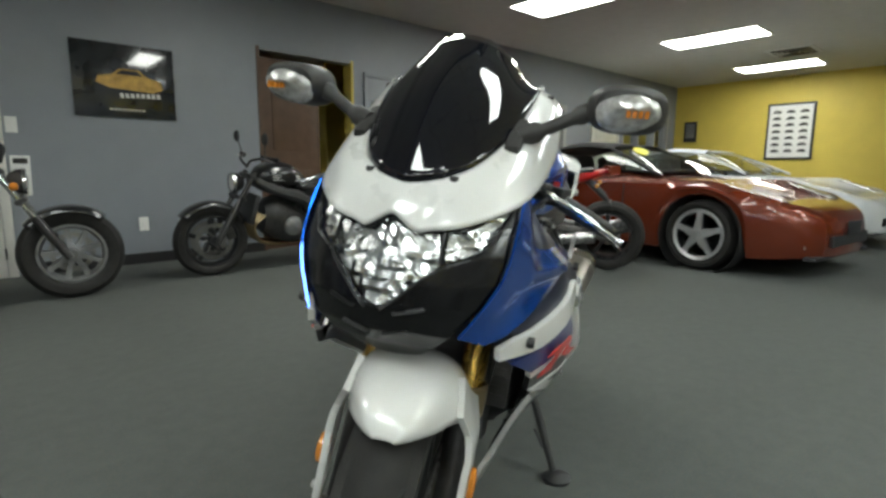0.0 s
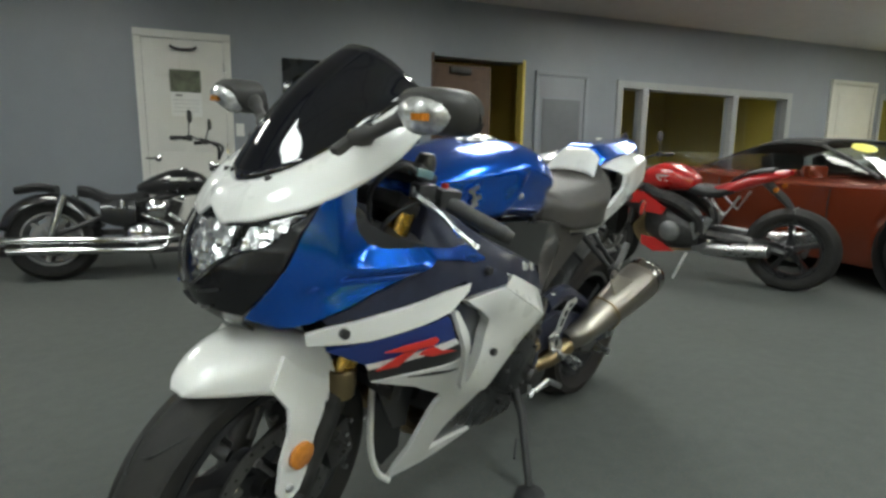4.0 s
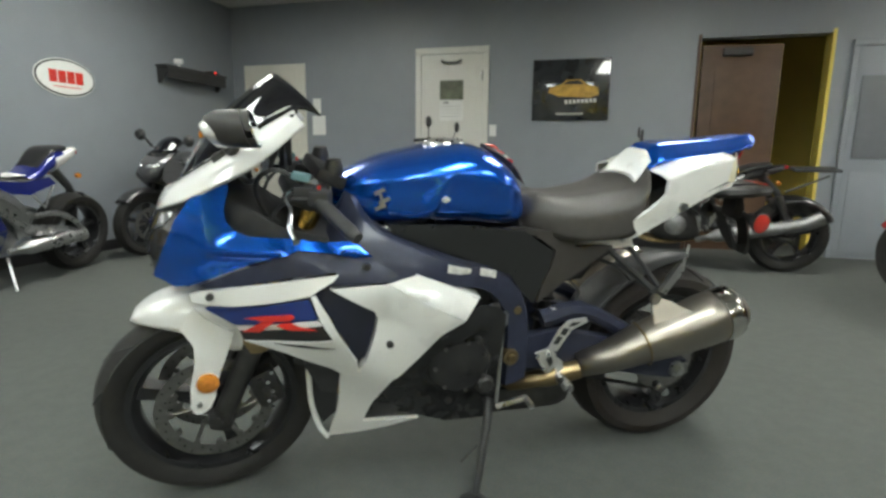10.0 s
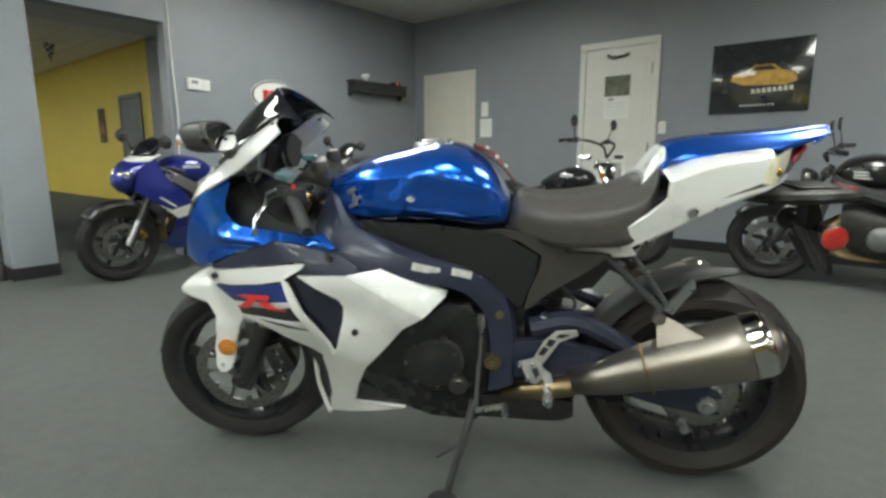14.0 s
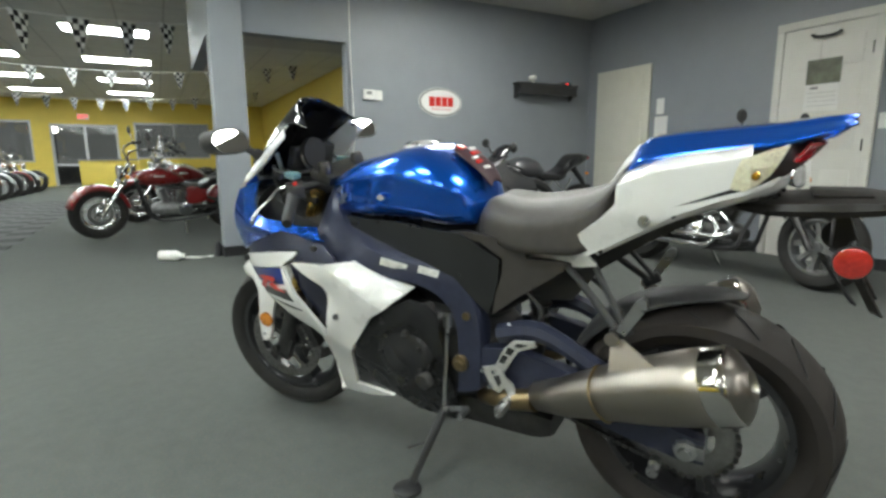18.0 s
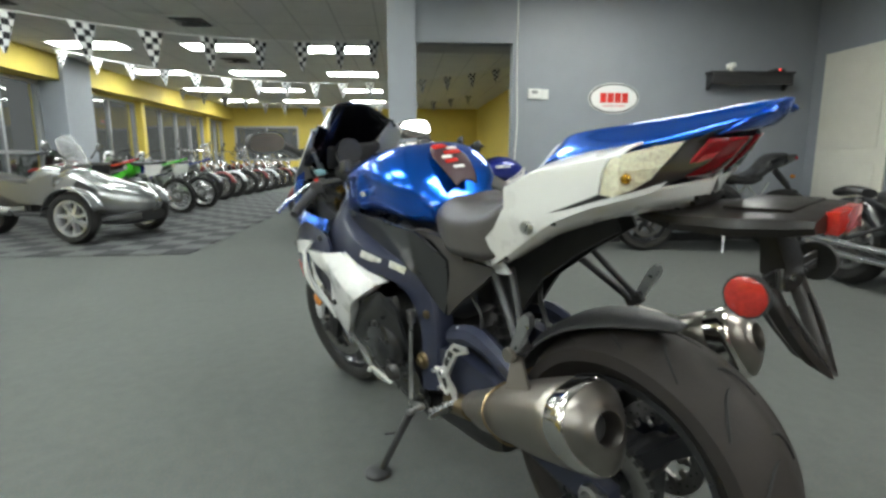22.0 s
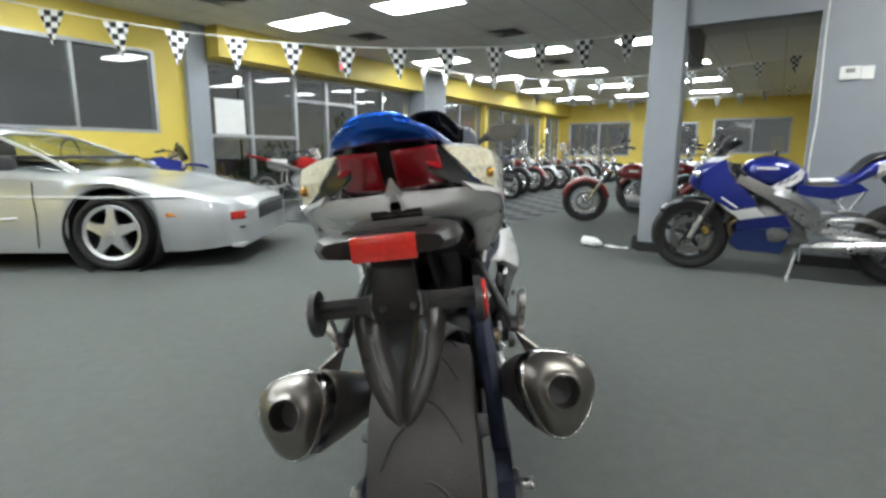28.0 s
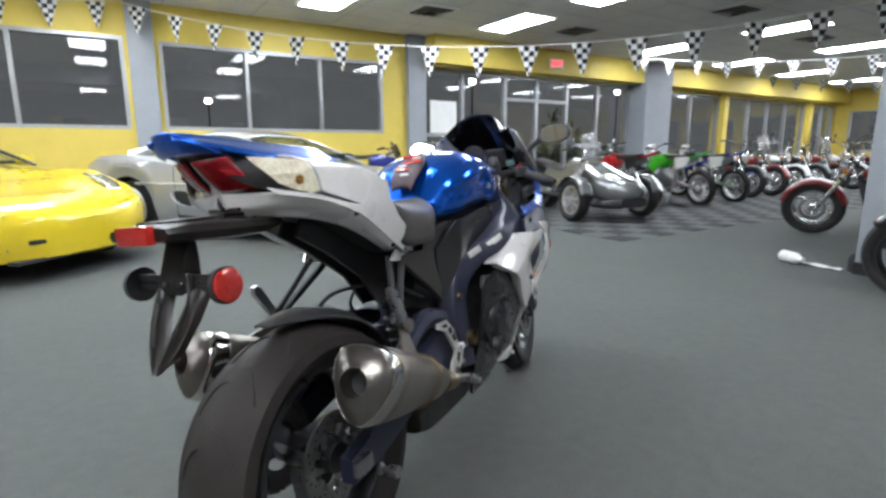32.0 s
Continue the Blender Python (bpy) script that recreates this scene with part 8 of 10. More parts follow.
                f1 = panel_part("side_fairing", [(hx + 0.24, 0.74), (hx + 0.20, 0.88), (hx + 0.06, 0.98), (hx + 0.02, 0.86), (hx - 0.10, 0.80), (hx - 0.28, 0.76), (hx - 0.34, 0.66), (hx - 0.20, 0.60), (hx - 0.02, 0.58), (hx + 0.10, 0.64)], SW, side, 0.05, main, t, "upper side fairing")
                panel_part("mid_fairing", [(hx + 0.08, 0.625), (hx - 0.02, 0.572), (hx - 0.20, 0.592), (hx - 0.34, 0.64), (hx - 0.46, 0.50), (hx - 0.30, 0.40), (hx - 0.06, 0.42)], SW, side, 0.05, second, t, "middle side fairing")
                panel_part("lower_fairing", [(hx - 0.06, 0.412), (hx - 0.30, 0.392), (hx - 0.46, 0.49), (hx - 0.56, 0.40), (hx - 0.60, 0.27), (hx - 0.20, 0.22), (hx - 0.02, 0.27)], SW, side, 0.05, main if main is M_BLUEBIKE else M_BLKPAINT, t, "belly fairing")
            st = [V(hx - 0.05 + 0.03 * q, side * (SW(hx - 0.05 + 0.03 * q, 0.60 + 0.02 * q) + 0.006), 0.60 + 0.02 * q) for q in range(5)]
            part("fairing_stripe", tube(B(), st, 0.008, 6), second, f1)
        ny = [(0.70, hx + 0.26, 0.06), (0.76, hx + 0.31, 0.11), (0.83, hx + 0.30, 0.14), (0.90, hx + 0.25, 0.155), (0.955, hx + 0.18, 0.155)]
        rows = [both([(x, 0, z), (x - 0.02, hw * 0.6, z), (x - 0.09, hw, z + 0.01)]) for z, x, hw in ny]
        part("nose", skin(B(), rows, 4, 4), main, t, "pointed nose fairing", solid=0.006)
        rows = [both([(x + 0.004, 0, z), (x - 0.016, hw * 0.6, z), (x - 0.086, hw, z + 0.01)]) for z, x, hw in ((0.945, hx + 0.196, 0.15), (0.975, hx + 0.15, 0.152), (1.0, hx + 0.10, 0.148))]
        part("nose_cowl", skin(B(), rows, 4, 4), second, t, "upper nose cowl", solid=0.006)
        for side in (1, -1):
            rows = [[V(hx + 0.300, side * 0.03, 0.80), V(hx + 0.288, side * 0.07, 0.805), V(hx + 0.25, side * 0.125, 0.825)], [V(hx + 0.292, side * 0.03, 0.86), V(hx + 0.275, side * 0.075, 0.868), V(hx + 0.235, side * 0.130, 0.88)]]
            part("headlight", skin(B(), rows, 3, 3), M_REFLECTOR, t, "clear twin headlight", solid=0.01)
        rows = [both([(hx + 0.16, 0, 0.985), (hx + 0.13, 0.08, 0.99), (hx + 0.06, 0.14, 1.0)]), both([(hx + 0.08, 0, 1.08), (hx + 0.05, 0.07, 1.08), (hx - 0.0, 0.12, 1.06)]), both([(hx - 0.02, 0, 1.13), (hx - 0.03, 0.06, 1.125), (hx - 0.06, 0.10, 1.10)])]
        part("windscreen", skin(B(), rows, 4, 4), M_SCREEN, t, "smoked windscreen", solid=0.004)
        for side in (1, -1):
            mr = part("mirror", tube(B(), [(hx + 0.08, side * 0.13, 1.02), (hx + 0.07, side * 0.25, 1.10)], 0.011, 8), M_BLACK, t)
            part("mirror_shell", lathe(B(), [(0, 0.04), (0.035, 0.03), (0.055, 0.0), (0.052, -0.02), (0, -0.022)], (hx + 0.07, side * 0.30, 1.115), "x", 16), M_BLACK, mr, "black mirror housing")
            p0 = V(hx - 0.04, side * 0.12, 0.90)
            part("grip", tube(B(), [p0, p0 + V(-0.05, side * 0.20, -0.03)], 0.016, 10), M_BLACK, t, "clip-on handlebar", xf=xf)
            part("lever", tube(B(), curve([p0 + V(0.06, side * 0.05, 0), p0 + V(0.05, side * 0.14, -0.01), p0 + V(0.01, side * 0.21, -0.04)], 3), 0.006, 6), M_ALU, t, xf=xf)
    else:
        bars(t, top + V(0, 0, 0.03), 0.37, 0.10, 0.12, xf, M_BLACK)
        if kind == "naked":
            for side in (1, -1):
                panel_part("tank_shroud", [(hx + 0.02, 0.70), (hx - 0.02, 0.78), (hx - 0.16, 0.74), (hx - 0.34, 0.62), (hx - 0.30, 0.56), (hx - 0.14, 0.58), (hx - 0.04, 0.62)], lambda x, z: 0.19 + 0.03 * (hx - x), side, 0.05, second, t, "angular side shroud")
                panel_part("belly_panel", [(hx - 0.10, 0.36), (hx - 0.24, 0.34), (hx - 0.40, 0.24), (hx - 0.22, 0.22), (hx - 0.10, 0.28)], lambda x, z: 0.15, side, 0.05, second, t, "belly panel")
                bm = B()
                for q in ([(hx - 0.34, 0.895), (hx - 0.24, 0.900), (hx - 0.225, 0.885), (hx - 0.31, 0.880)], [(hx - 0.25, 0.878), (hx - 0.28, 0.845), (hx - 0.26, 0.845), (hx - 0.225, 0.878)], [(hx - 0.29, 0.878), (hx - 0.33, 0.845), (hx - 0.31, 0.845), (hx - 0.265, 0.878)]):
                    slab(bm, q, side * 0.168, 0.004, "xz")
                part("tank_mark", bm, M_LABEL, t, "silver slanted tank mark")
            rows = [both([(hx + 0.15, 0, 0.86), (hx + 0.12, 0.07, 0.86), (hx + 0.05, 0.12, 0.87)]), both([(hx + 0.17, 0, 0.78), (hx + 0.14, 0.09, 0.78), (hx + 0.05, 0.13, 0.79)]), both([(hx + 0.13, 0, 0.70), (hx + 0.11, 0.07, 0.70), (hx + 0.04, 0.10, 0.72)])]
            part("head_fairing", skin(B(), rows, 4, 4), main, t, "small headlight fairing", solid=0.008, xf=xf)
            for side in (1, -1):
                part("headlight", lathe(B(), [(0, 0.014), (0.03, 0.010), (0.04, 0.0), (0.03, -0.03)], (hx + 0.165, side * 0.045, 0.80), "x", 14), M_REFLECTOR, t, "headlight", xf=xf)
            part("fly_screen", box(B(), (0.01, 0.16, 0.09), (hx + 0.12, 0, 0.91), (0, -35, 0), bevel=0.004), M_SCREEN, t, xf=xf)
        else:
            lamp_round(t, (hx + 0.13, 0, 0.80), 0.085, M_BLKPAINT, xf)
            for side in (1, -1):
                bm = B()
                for z in (0.845, 0.865, 0.885):
                    tube(bm, [(hx - 0.16, side * (0.162 + 0.004), z), (hx - 0.42, side * 0.158, z - 0.015)], 0.004, 6)
                part("tank_stripe", bm, M_WHITEPLAIN, t, "white tank pinstripes")
                part("shock", tube(B(), [(0.02, side * 0.15, rr + 0.05), (0.16, side * 0.15, 0.70)], 0.028, 10), M_DARKMETAL, t, "rear shock")
                panel_part("side_panel", [(sx + 0.12, 0.72), (sx - 0.18, 0.74), (sx - 0.14, 0.52), (sx + 0.08, 0.50)], lambda x, z: 0.13, side, 0.06, M_BLKPAINT, t, "black side panel")
            bm = B()
            for kx in range(2):
                for kz in range(8):
                    box(bm, (0.12, 0.16, 0.008), (ex + 0.10 - 0.18 * kx, 0, 0.50 + 0.022 * kz), (0, 20 - 40 * kx, 0), bevel=0.002)
            part("cylinder", bm, M_DARKMETAL, t, "finned cylinders", smooth=False)
            part("rear_rack", box(B(), (0.34, 0.20, 0.025), (-0.12, 0, 0.90), bevel=0.01), M_BLACK, t, "black rear rack")
            part("rear_fender_blade", fender(t, "rear_guard", 0, rr, 0.2, 60, 150, M_BLKPAINT, "black rear fender", None, 0.05, 0.06).data and tube(B(), [(0.1, 0.10, 0.72), (-0.2, 0.10, 0.86)], 0.01, 6), M_BLACK, t)
    return t


def dirt(name, label, rear, front, lean, main, second, group=""):
    wb = math.hypot(front[0] - rear[0], front[1] - rear[1])
    t = bike_thing(name, label, rear, front, lean, group)
    xf = steer_matrix(wb, 0.34, 27, 8)
    for nm, x, r, w, m in (("rear_wheel", 0, 0.32, 0.12, None), ("front_wheel", wb, 0.34, 0.09, xf)):
        ob = wheel(t, nm, x, r, w, r - 0.075, 16, M_ALU, xf=m, style="wire", seg=32, disc=0.11, disc_y=(0.06,))
        bm = B()
        for k in range(36):
            a = 2 * math.pi * k / 36
            for y in ((-0.3, 0.3) if k % 2 else (0.0, -0.55, 0.55)):
                box(bm, (0.022, w * 0.24, 0.016), (x + math.cos(a) * (r + 0.002 - 0.02 * abs(y)), y * w * 0.8, r + math.sin(a) * (r + 0.002 - 0.02 * abs(y))), (0, 90 - math.degrees(a), 0))
        tagged(part("knobby_tread", bm, M_RUBBER, ob, smooth=False, xf=m), kind="stuff")
    top = front_end(t, wb, 0.34, 27, 0.74, 0.09, M_GREYMETAL, M_ALU, xf, 0.026)
    bars(t, top, 0.37, 0.09, 0.10, xf, M_BLACK, mirrors=False)
    hx = top.x
    rows = []
    for x, z, hw in ((hx + 0.55, 0.80, 0.03), (hx + 0.42, 0.84, 0.07), (hx + 0.25, 0.85, 0.08), (hx + 0.05, 0.80, 0.07), (hx - 0.05, 0.76, 0.05)):
        rows.append(both([(x, 0, z), (x, hw * 0.7, z - 0.006), (x, hw, z - 0.03)]))
    part("front_fender", skin(B(), rows, 3, 4), main, t, "high plastic front fender", solid=0.004, xf=xf)
    part("number_plate", box(B(), (0.02, 0.22, 0.24), tuple(top + V(0.12, 0, 0.0)), (0, -20, 0), bevel=0.03), second, t, "blank front number plate", xf=xf)
    bm = body(B(), [(hx - 0.06, 0.70, 0.90, 0.06), (hx - 0.22, 0.66, 0.95, 0.10), (hx - 0.40, 0.72, 0.93, 0.08)], 14, 2.6)
    part("tank", bm, main, t, "slim fuel tank")
    rows = []
    for x, z, hw in ((hx - 0.16, 0.955, 0.06), (hx - 0.40, 0.925, 0.085), (hx - 0.70, 0.925, 0.09), (hx - 0.95, 0.945, 0.08)):
        rows.append(both([(x, 0, z), (x, hw * 0.8, z - 0.005), (x, hw, z - 0.06)]))
    part("seat", skin(B(), rows, 3, 4), M_BLKSEAT, t, "long flat black seat", solid=0.02)
    rows = []
    for x, z, hw in ((hx - 0.80, 0.88, 0.09), (hx - 1.0, 0.905, 0.10), (hx - 1.2, 0.95, 0.085), (hx - 1.36, 0.99, 0.05)):
        rows.append(both([(x, 0, z), (x, hw * 0.8, z - 0.003), (x, hw, z - 0.03)]))
    part("rear_fender", skin(B(), rows, 3, 4), main, t, "high plastic rear fender", solid=0.004)
    for side in (1, -1):
        panel_part("shroud", [(hx + 0.06, 0.86), (hx - 0.20, 0.93), (hx - 0.36, 0.80), (hx - 0.12, 0.58), (hx + 0.02, 0.66)], lambda x, z: 0.15 - 0.1 * (hx - x) * 0.4, side, 0.06, main, t, "radiator shroud")
        panel_part("side_plate", [(hx - 0.62, 0.88), (hx - 0.98, 0.90), (hx - 0.92, 0.74), (hx - 0.66, 0.66)], lambda x, z: 0.105, side, 0.06, second, t, "side number plate")
        part("swingarm", tube(B(), [(hx - 0.66, side * 0.09, 0.42), (0, side * 0.10, 0.32)], [0.035, 0.025], 8), M_ALU, t)
        part("frame", tube(B(), curve([(hx - 0.05, side * 0.04, 0.74), (hx - 0.10, side * 0.10, 0.40), (hx - 0.35, side * 0.12, 0.26), (hx - 0.66, side * 0.10, 0.42), (hx - 0.60, side * 0.07, 0.80)], 4), 0.02, 8), M_ALU, t, "frame tube")
        part("foot_peg", box(B(), (0.05, 0.09, 0.02), (hx - 0.62, side * 0.18, 0.38), bevel=0.004), M_DARKMETAL, t)
    bm = body(B(), [(hx - 0.12, 0.32, 0.58, 0.07), (hx - 0.32, 0.27, 0.66, 0.11), (hx - 0.55, 0.30, 0.50, 0.09)], 14, 3)
    part("engine", bm, M_GREYMETAL, t, "compact engine")
    part("exhaust_pipe", tube(B(), curve([(hx - 0.18, -0.05, 0.58), (hx - 0.05, -0.10, 0.50), (hx - 0.30, -0.14, 0.62), (hx - 0.65, -0.12, 0.74), (hx - 1.05, -0.10, 0.84)], 5), [0.02] * 11 + [0.045] * 10, 10), M_ALU, t, "exhaust with muffler")
    part("shock", tube(B(), [(hx - 0.58, 0, 0.78), (hx - 0.55, 0, 0.42)], 0.03, 10), M_DARKMETAL, t)
    part("side_stand", tube(B(), [(hx - 0.6, 0.10, 0.38), (hx - 0.62, 0.30, 0.03)], 0.012, 8), M_ALU, t)
    return t


def trike(name, label, m):
    """Roadster with two wheels in front."""
    t = thing(name, label, "three-wheeler", m)
    for y in (0.62, -0.62):
        ob = wheel(t, "front_wheel", 1.70, 0.30, 0.17, 0.205, 7, M_ALLOY, style="cast", seg=40)
        for o in (ob, *ob.children_recursive):
            if o is ob:
                o.location = (0, y, 0)
        rows = []
        for k in range(6):
            a = radians(15 + 150 * k / 5)
            c = V(1.70 + 0.345 * math.cos(a), y, 0.30 + 0.345 * math.sin(a))
            s = 1 if y > 0 else -1
            rows.append([c - V(0, 0.10, 0), c + V(0, 0.0, 0.012), c + V(0, 0.10, -0.01)])
        part("wheel_fender", skin(B(), rows, 4, 4), M_GRAPHITE, t, "silver front wheel fender", solid=0.006)
        s = 1 if y > 0 else -1
        for z in (0.24, 0.40):
            part("suspension_arm", tube(B(), [(1.55, s * 0.22, z + 0.04), (1.70, s * 0.54, z)], 0.018, 8), M_BLACK, t)
        part("suspension_arm", tube(B(), [(1.85, s * 0.22, 0.30), (1.70, s * 0.54, 0.26)], 0.018, 8), M_BLACK, t)
        part("front_shock", tube(B(), [(1.62, s * 0.25, 0.58), (1.68, s * 0.48, 0.30)], 0.03, 10), M_DARKMETAL, t)
    wheel(t, "rear_wheel", 0, 0.30, 0.22, 0.19, 5, M_RIM, seg=36)
    bm = body(B(), [(2.28, 0.36, 0.50, 0.12), (2.15, 0.28, 0.60, 0.25), (1.90, 0.24, 0.68, 0.33), (1.60, 0.24, 0.77, 0.34), (1.30, 0.26, 0.86, 0.27), (1.05, 0.30, 0.82, 0.20)], 20, 2.5)
    part("front_body", bm, M_GRAPHITE, t, "silver pointed front body", sharp=60)
    bm = body(B(), [(2.24, 0.22, 0.36, 0.22), (2.05, 0.18, 0.34, 0.40), (1.80, 0.18, 0.30, 0.42)], 14, 3)
    part("front_grille", bm, M_BLACK, t, "black lower grille")
    for side in (1, -1):
        rows = [[V(2.16, side * 0.10, 0.60), V(2.05, side * 0.20, 0.66), V(1.88, side * 0.28, 0.69)], [V(2.20, side * 0.10, 0.53), V(2.12, side * 0.21, 0.56), V(1.95, side * 0.31, 0.62)]]
        part("headlight", skin(B(), rows, 3, 3), M_REFLECTOR, t, "long clear headlight", solid=0.02)
        panel_part("hood_vent", [(1.80, 0.60), (1.55, 0.72), (1.45, 0.60), (1.65, 0.50)], lambda x, z: 0.36, side, 0.06, M_BLACK, t, "black side vent")
        part("mirror", tube(B(), [(1.30, side * 0.20, 0.98), (1.25, side * 0.38, 1.10)], 0.012, 8), M_BLACK, t)
        part("mirror_shell", lathe(B(), [(0, 0.03), (0.05, 0.02), (0.065, 0.0), (0, -0.02)], (1.25, side * 0.42, 1.12), "x", 14), M_GRAPHITE, t)
        part("handlebar", tube(B(), curve([(1.10, side * 0.05, 1.0), (1.08, side * 0.22, 1.04), (0.95, side * 0.38, 1.0)], 4), 0.016, 8), M_BLACK, t)
        part("foot_rest", box(B(), (0.34, 0.12, 0.04), (0.85, side * 0.32, 0.30), bevel=0.01), M_BLACK, t)
        panel_part("side_panel", [(1.10, 0.80), (0.75, 0.66), (0.30, 0.72), (0.20, 0.60), (0.60, 0.42), (1.05, 0.40)], lambda x, z: 0.21, side, 0.08, M_GRAPHITE, t, "silver side panel")
        part("swingarm", tube(B(), [(0.65, side * 0.16, 0.36), (0, side * 0.16, 0.30)], 0.04, 8), M_GRAPHITE, t)
    rows = [both([(1.42, 0, 0.86), (1.38, 0.12, 0.87), (1.28, 0.20, 0.87)]), both([(1.28, 0, 1.12), (1.26, 0.10, 1.11), (1.18, 0.17, 1.08)]), both([(1.18, 0, 1.26), (1.16, 0.08, 1.25), (1.12, 0.13, 1.20)])]
    part("windscreen", skin(B(), rows, 4, 4), M_LENS, t, "short clear windscreen", solid=0.004)
    bm = body(B(), [(1.12, 0.60, 0.88, 0.14), (0.90, 0.56, 0.90, 0.19), (0.70, 0.56, 0.78, 0.17)], 16, 2.6)
    part("tank", bm, M_GRAPHITE, t, "silver centre body")
    bm = body(B(), [(0.78, 0.62, 0.74, 0.14), (0.45, 0.60, 0.74, 0.18), (0.20, 0.66, 0.80, 0.15), (-0.15, 0.74, 0.86, 0.12), (-0.35, 0.78, 0.84, 0.06)], 16, 2.6)
    part("seat", bm, M_BLKSEAT, t, "long black two-level seat")
    bm = body(B(), [(0.70, 0.26, 0.58, 0.16), (0.40, 0.26, 0.60, 0.18), (0.20, 0.36, 0.58, 0.14)], 14, 3)
    part("engine", bm, M_DARKMETAL, t, "engine block")
    fender(t, "rear_fender", 0, 0.30, 0.26, 40, 150, M_BLACK, "black rear fender", None, 0.04)
    part("muffler", tube(B(), [(0.45, -0.20, 0.32), (-0.25, -0.24, 0.40)], [0.05, 0.07], 14), M_ALU, t, "silver muffler")
    return t


cruiser("bobber_motorcycle", "black bobber motorcycle with chrome exhausts beside the white door", (-0.846, 4.16), (0.694, 4.22), 6, M_BLKPAINT, M_DARKMETAL, 0.32, 0.32, 0.15, 0.16, 30, 0.17, "cast", False, steer=-10)
street("black_roadster", "black roadster motorcycle with white tank pinstripes", (3.096, 4.47), (1.496, 4.41), 7, (M_BLKPAINT, M_BLKPAINT, M_BLACK, M_BLKSEAT), "roadster")
street("naked_motorcycle", "red naked sport motorcycle on its side stand", (4.25, 2.41), (3.58, 3.75), 6, (M_REDBIKE, M_REDBIKE, M_DARKMETAL, M_BLKSEAT), "naked")
street("sportbike_white", "royal blue and white sport motorcycle beside the pillar", (-2.35, 2.76), (-2.14, 1.30), 6, (M_BLUEBIKE, M_WHITE, M_ALU, M_BLKSEAT), "sport")
street("sport_tourer", "graphite grey sport motorcycle in the corner", (-2.19, 4.71), (-2.27, 3.28), 6, (M_GREYBIKE, M_BLKPAINT, M_BLACK, M_BLKSEAT), "sport")
cruiser("cruiser_motorcycle", "maroon cruiser motorcycle with much chrome", (-4.90, 1.21), (-4.60, -0.34), 5, M_MAROON, M_CHROME, 0.33, 0.33, 0.14, 0.16, 32, 0.20, "wire", True, group="cruisers", steer=8)
cruiser("cruiser_motorcycle", "dark blue cruiser motorcycle with deep fenders", (5.85, -0.75), (4.72, 0.34), 5, M_DARKBLUE, M_CHROME, 0.33, 0.33, 0.14, 0.16, 32, 0.18, "wire", True, group="cruisers")
trike("roadster_trike", "silver three-wheeled roadster on the chequered mat", pose(-4.03, -4.01, 0, 0, 0, 79))
dirt("dirt_bike", "lime green motocross bike with white plates", (-6.40, -2.68), (-6.72, -4.12), 6, M_GREEN, M_WHITE, "dirt bikes")
dirt("dirt_bike", "dark blue motocross bike with white plates", (-7.42, -2.66), (-7.74, -4.10), 6, M_BLUEBIKE, M_WHITE, "dirt bikes")
dirt("dirt_bike", "red motocross bike with white plates by the shop front", (-3.5, -5.55), (-4.9, -5.35), 6, M_REDBIKE, M_WHITE, "dirt bikes")
dirt("dirt_bike", "red and black motocross bike between the parked machines", (-5.45, -3.0), (-5.75, -4.42), 6, M_REDBIKE, M_BLKPAINT, "dirt bikes")
dirt("dirt_bike", "purple-blue motocross bike beside the yellow wall", (-0.95, -5.75), (-2.3, -5.45), 6, M_BLUEBIKE, M_BLKPAINT, "dirt bikes")
row0 = cruiser("cruiser_motorcycle", "black and chrome cruiser motorcycle in the parked row", (-8.75, -4.55), (-8.45, -2.95), 5, M_BLKPAINT, M_CHROME, 0.33, 0.33, 0.13, 0.15, 31, 0.20, "wire", True, group="cruisers", sissy=True)
row1 = cruiser("cruiser_motorcycle", "maroon and chrome cruiser motorcycle in the parked row", (-9.60, -4.55), (-9.30, -2.95), 5, M_MAROON, M_CHROME, 0.33, 0.33, 0.13, 0.15, 31, 0.20, "wire", True, group="cruisers", bags=True, screen=True)
row2 = cruiser("cruiser_motorcycle", "silver and chrome cruiser motorcycle in the parked row", (-10.45, -4.55), (-10.15, -2.95), 5, M_SILVER, M_CHROME, 0.33, 0.33, 0.13, 0.15, 31, 0.20, "wire", True, group="cruisers")
for k in range(7):
    copy_thing((row0, row1, row2)[k % 3], pose(-11.3 - 0.82 * k, -4.5 + 0.04 * k, 0, -5, 0, 79 + (k * 37 % 5)))
for k, (x, y, yaw) in enumerate(((-6.4, 1.6, -82), (-7.5, 1.7, -86), (-8.6, 1.7, -84), (-9.7, 1.6, -88), (-11.0, 1.8, -80), (-12.1, 1.7, -84), (-13.6, 1.5, -90))):
    copy_thing((row0, row1, row2)[(k + 1) % 3], pose(x, y, 0, -5, 0, yaw))


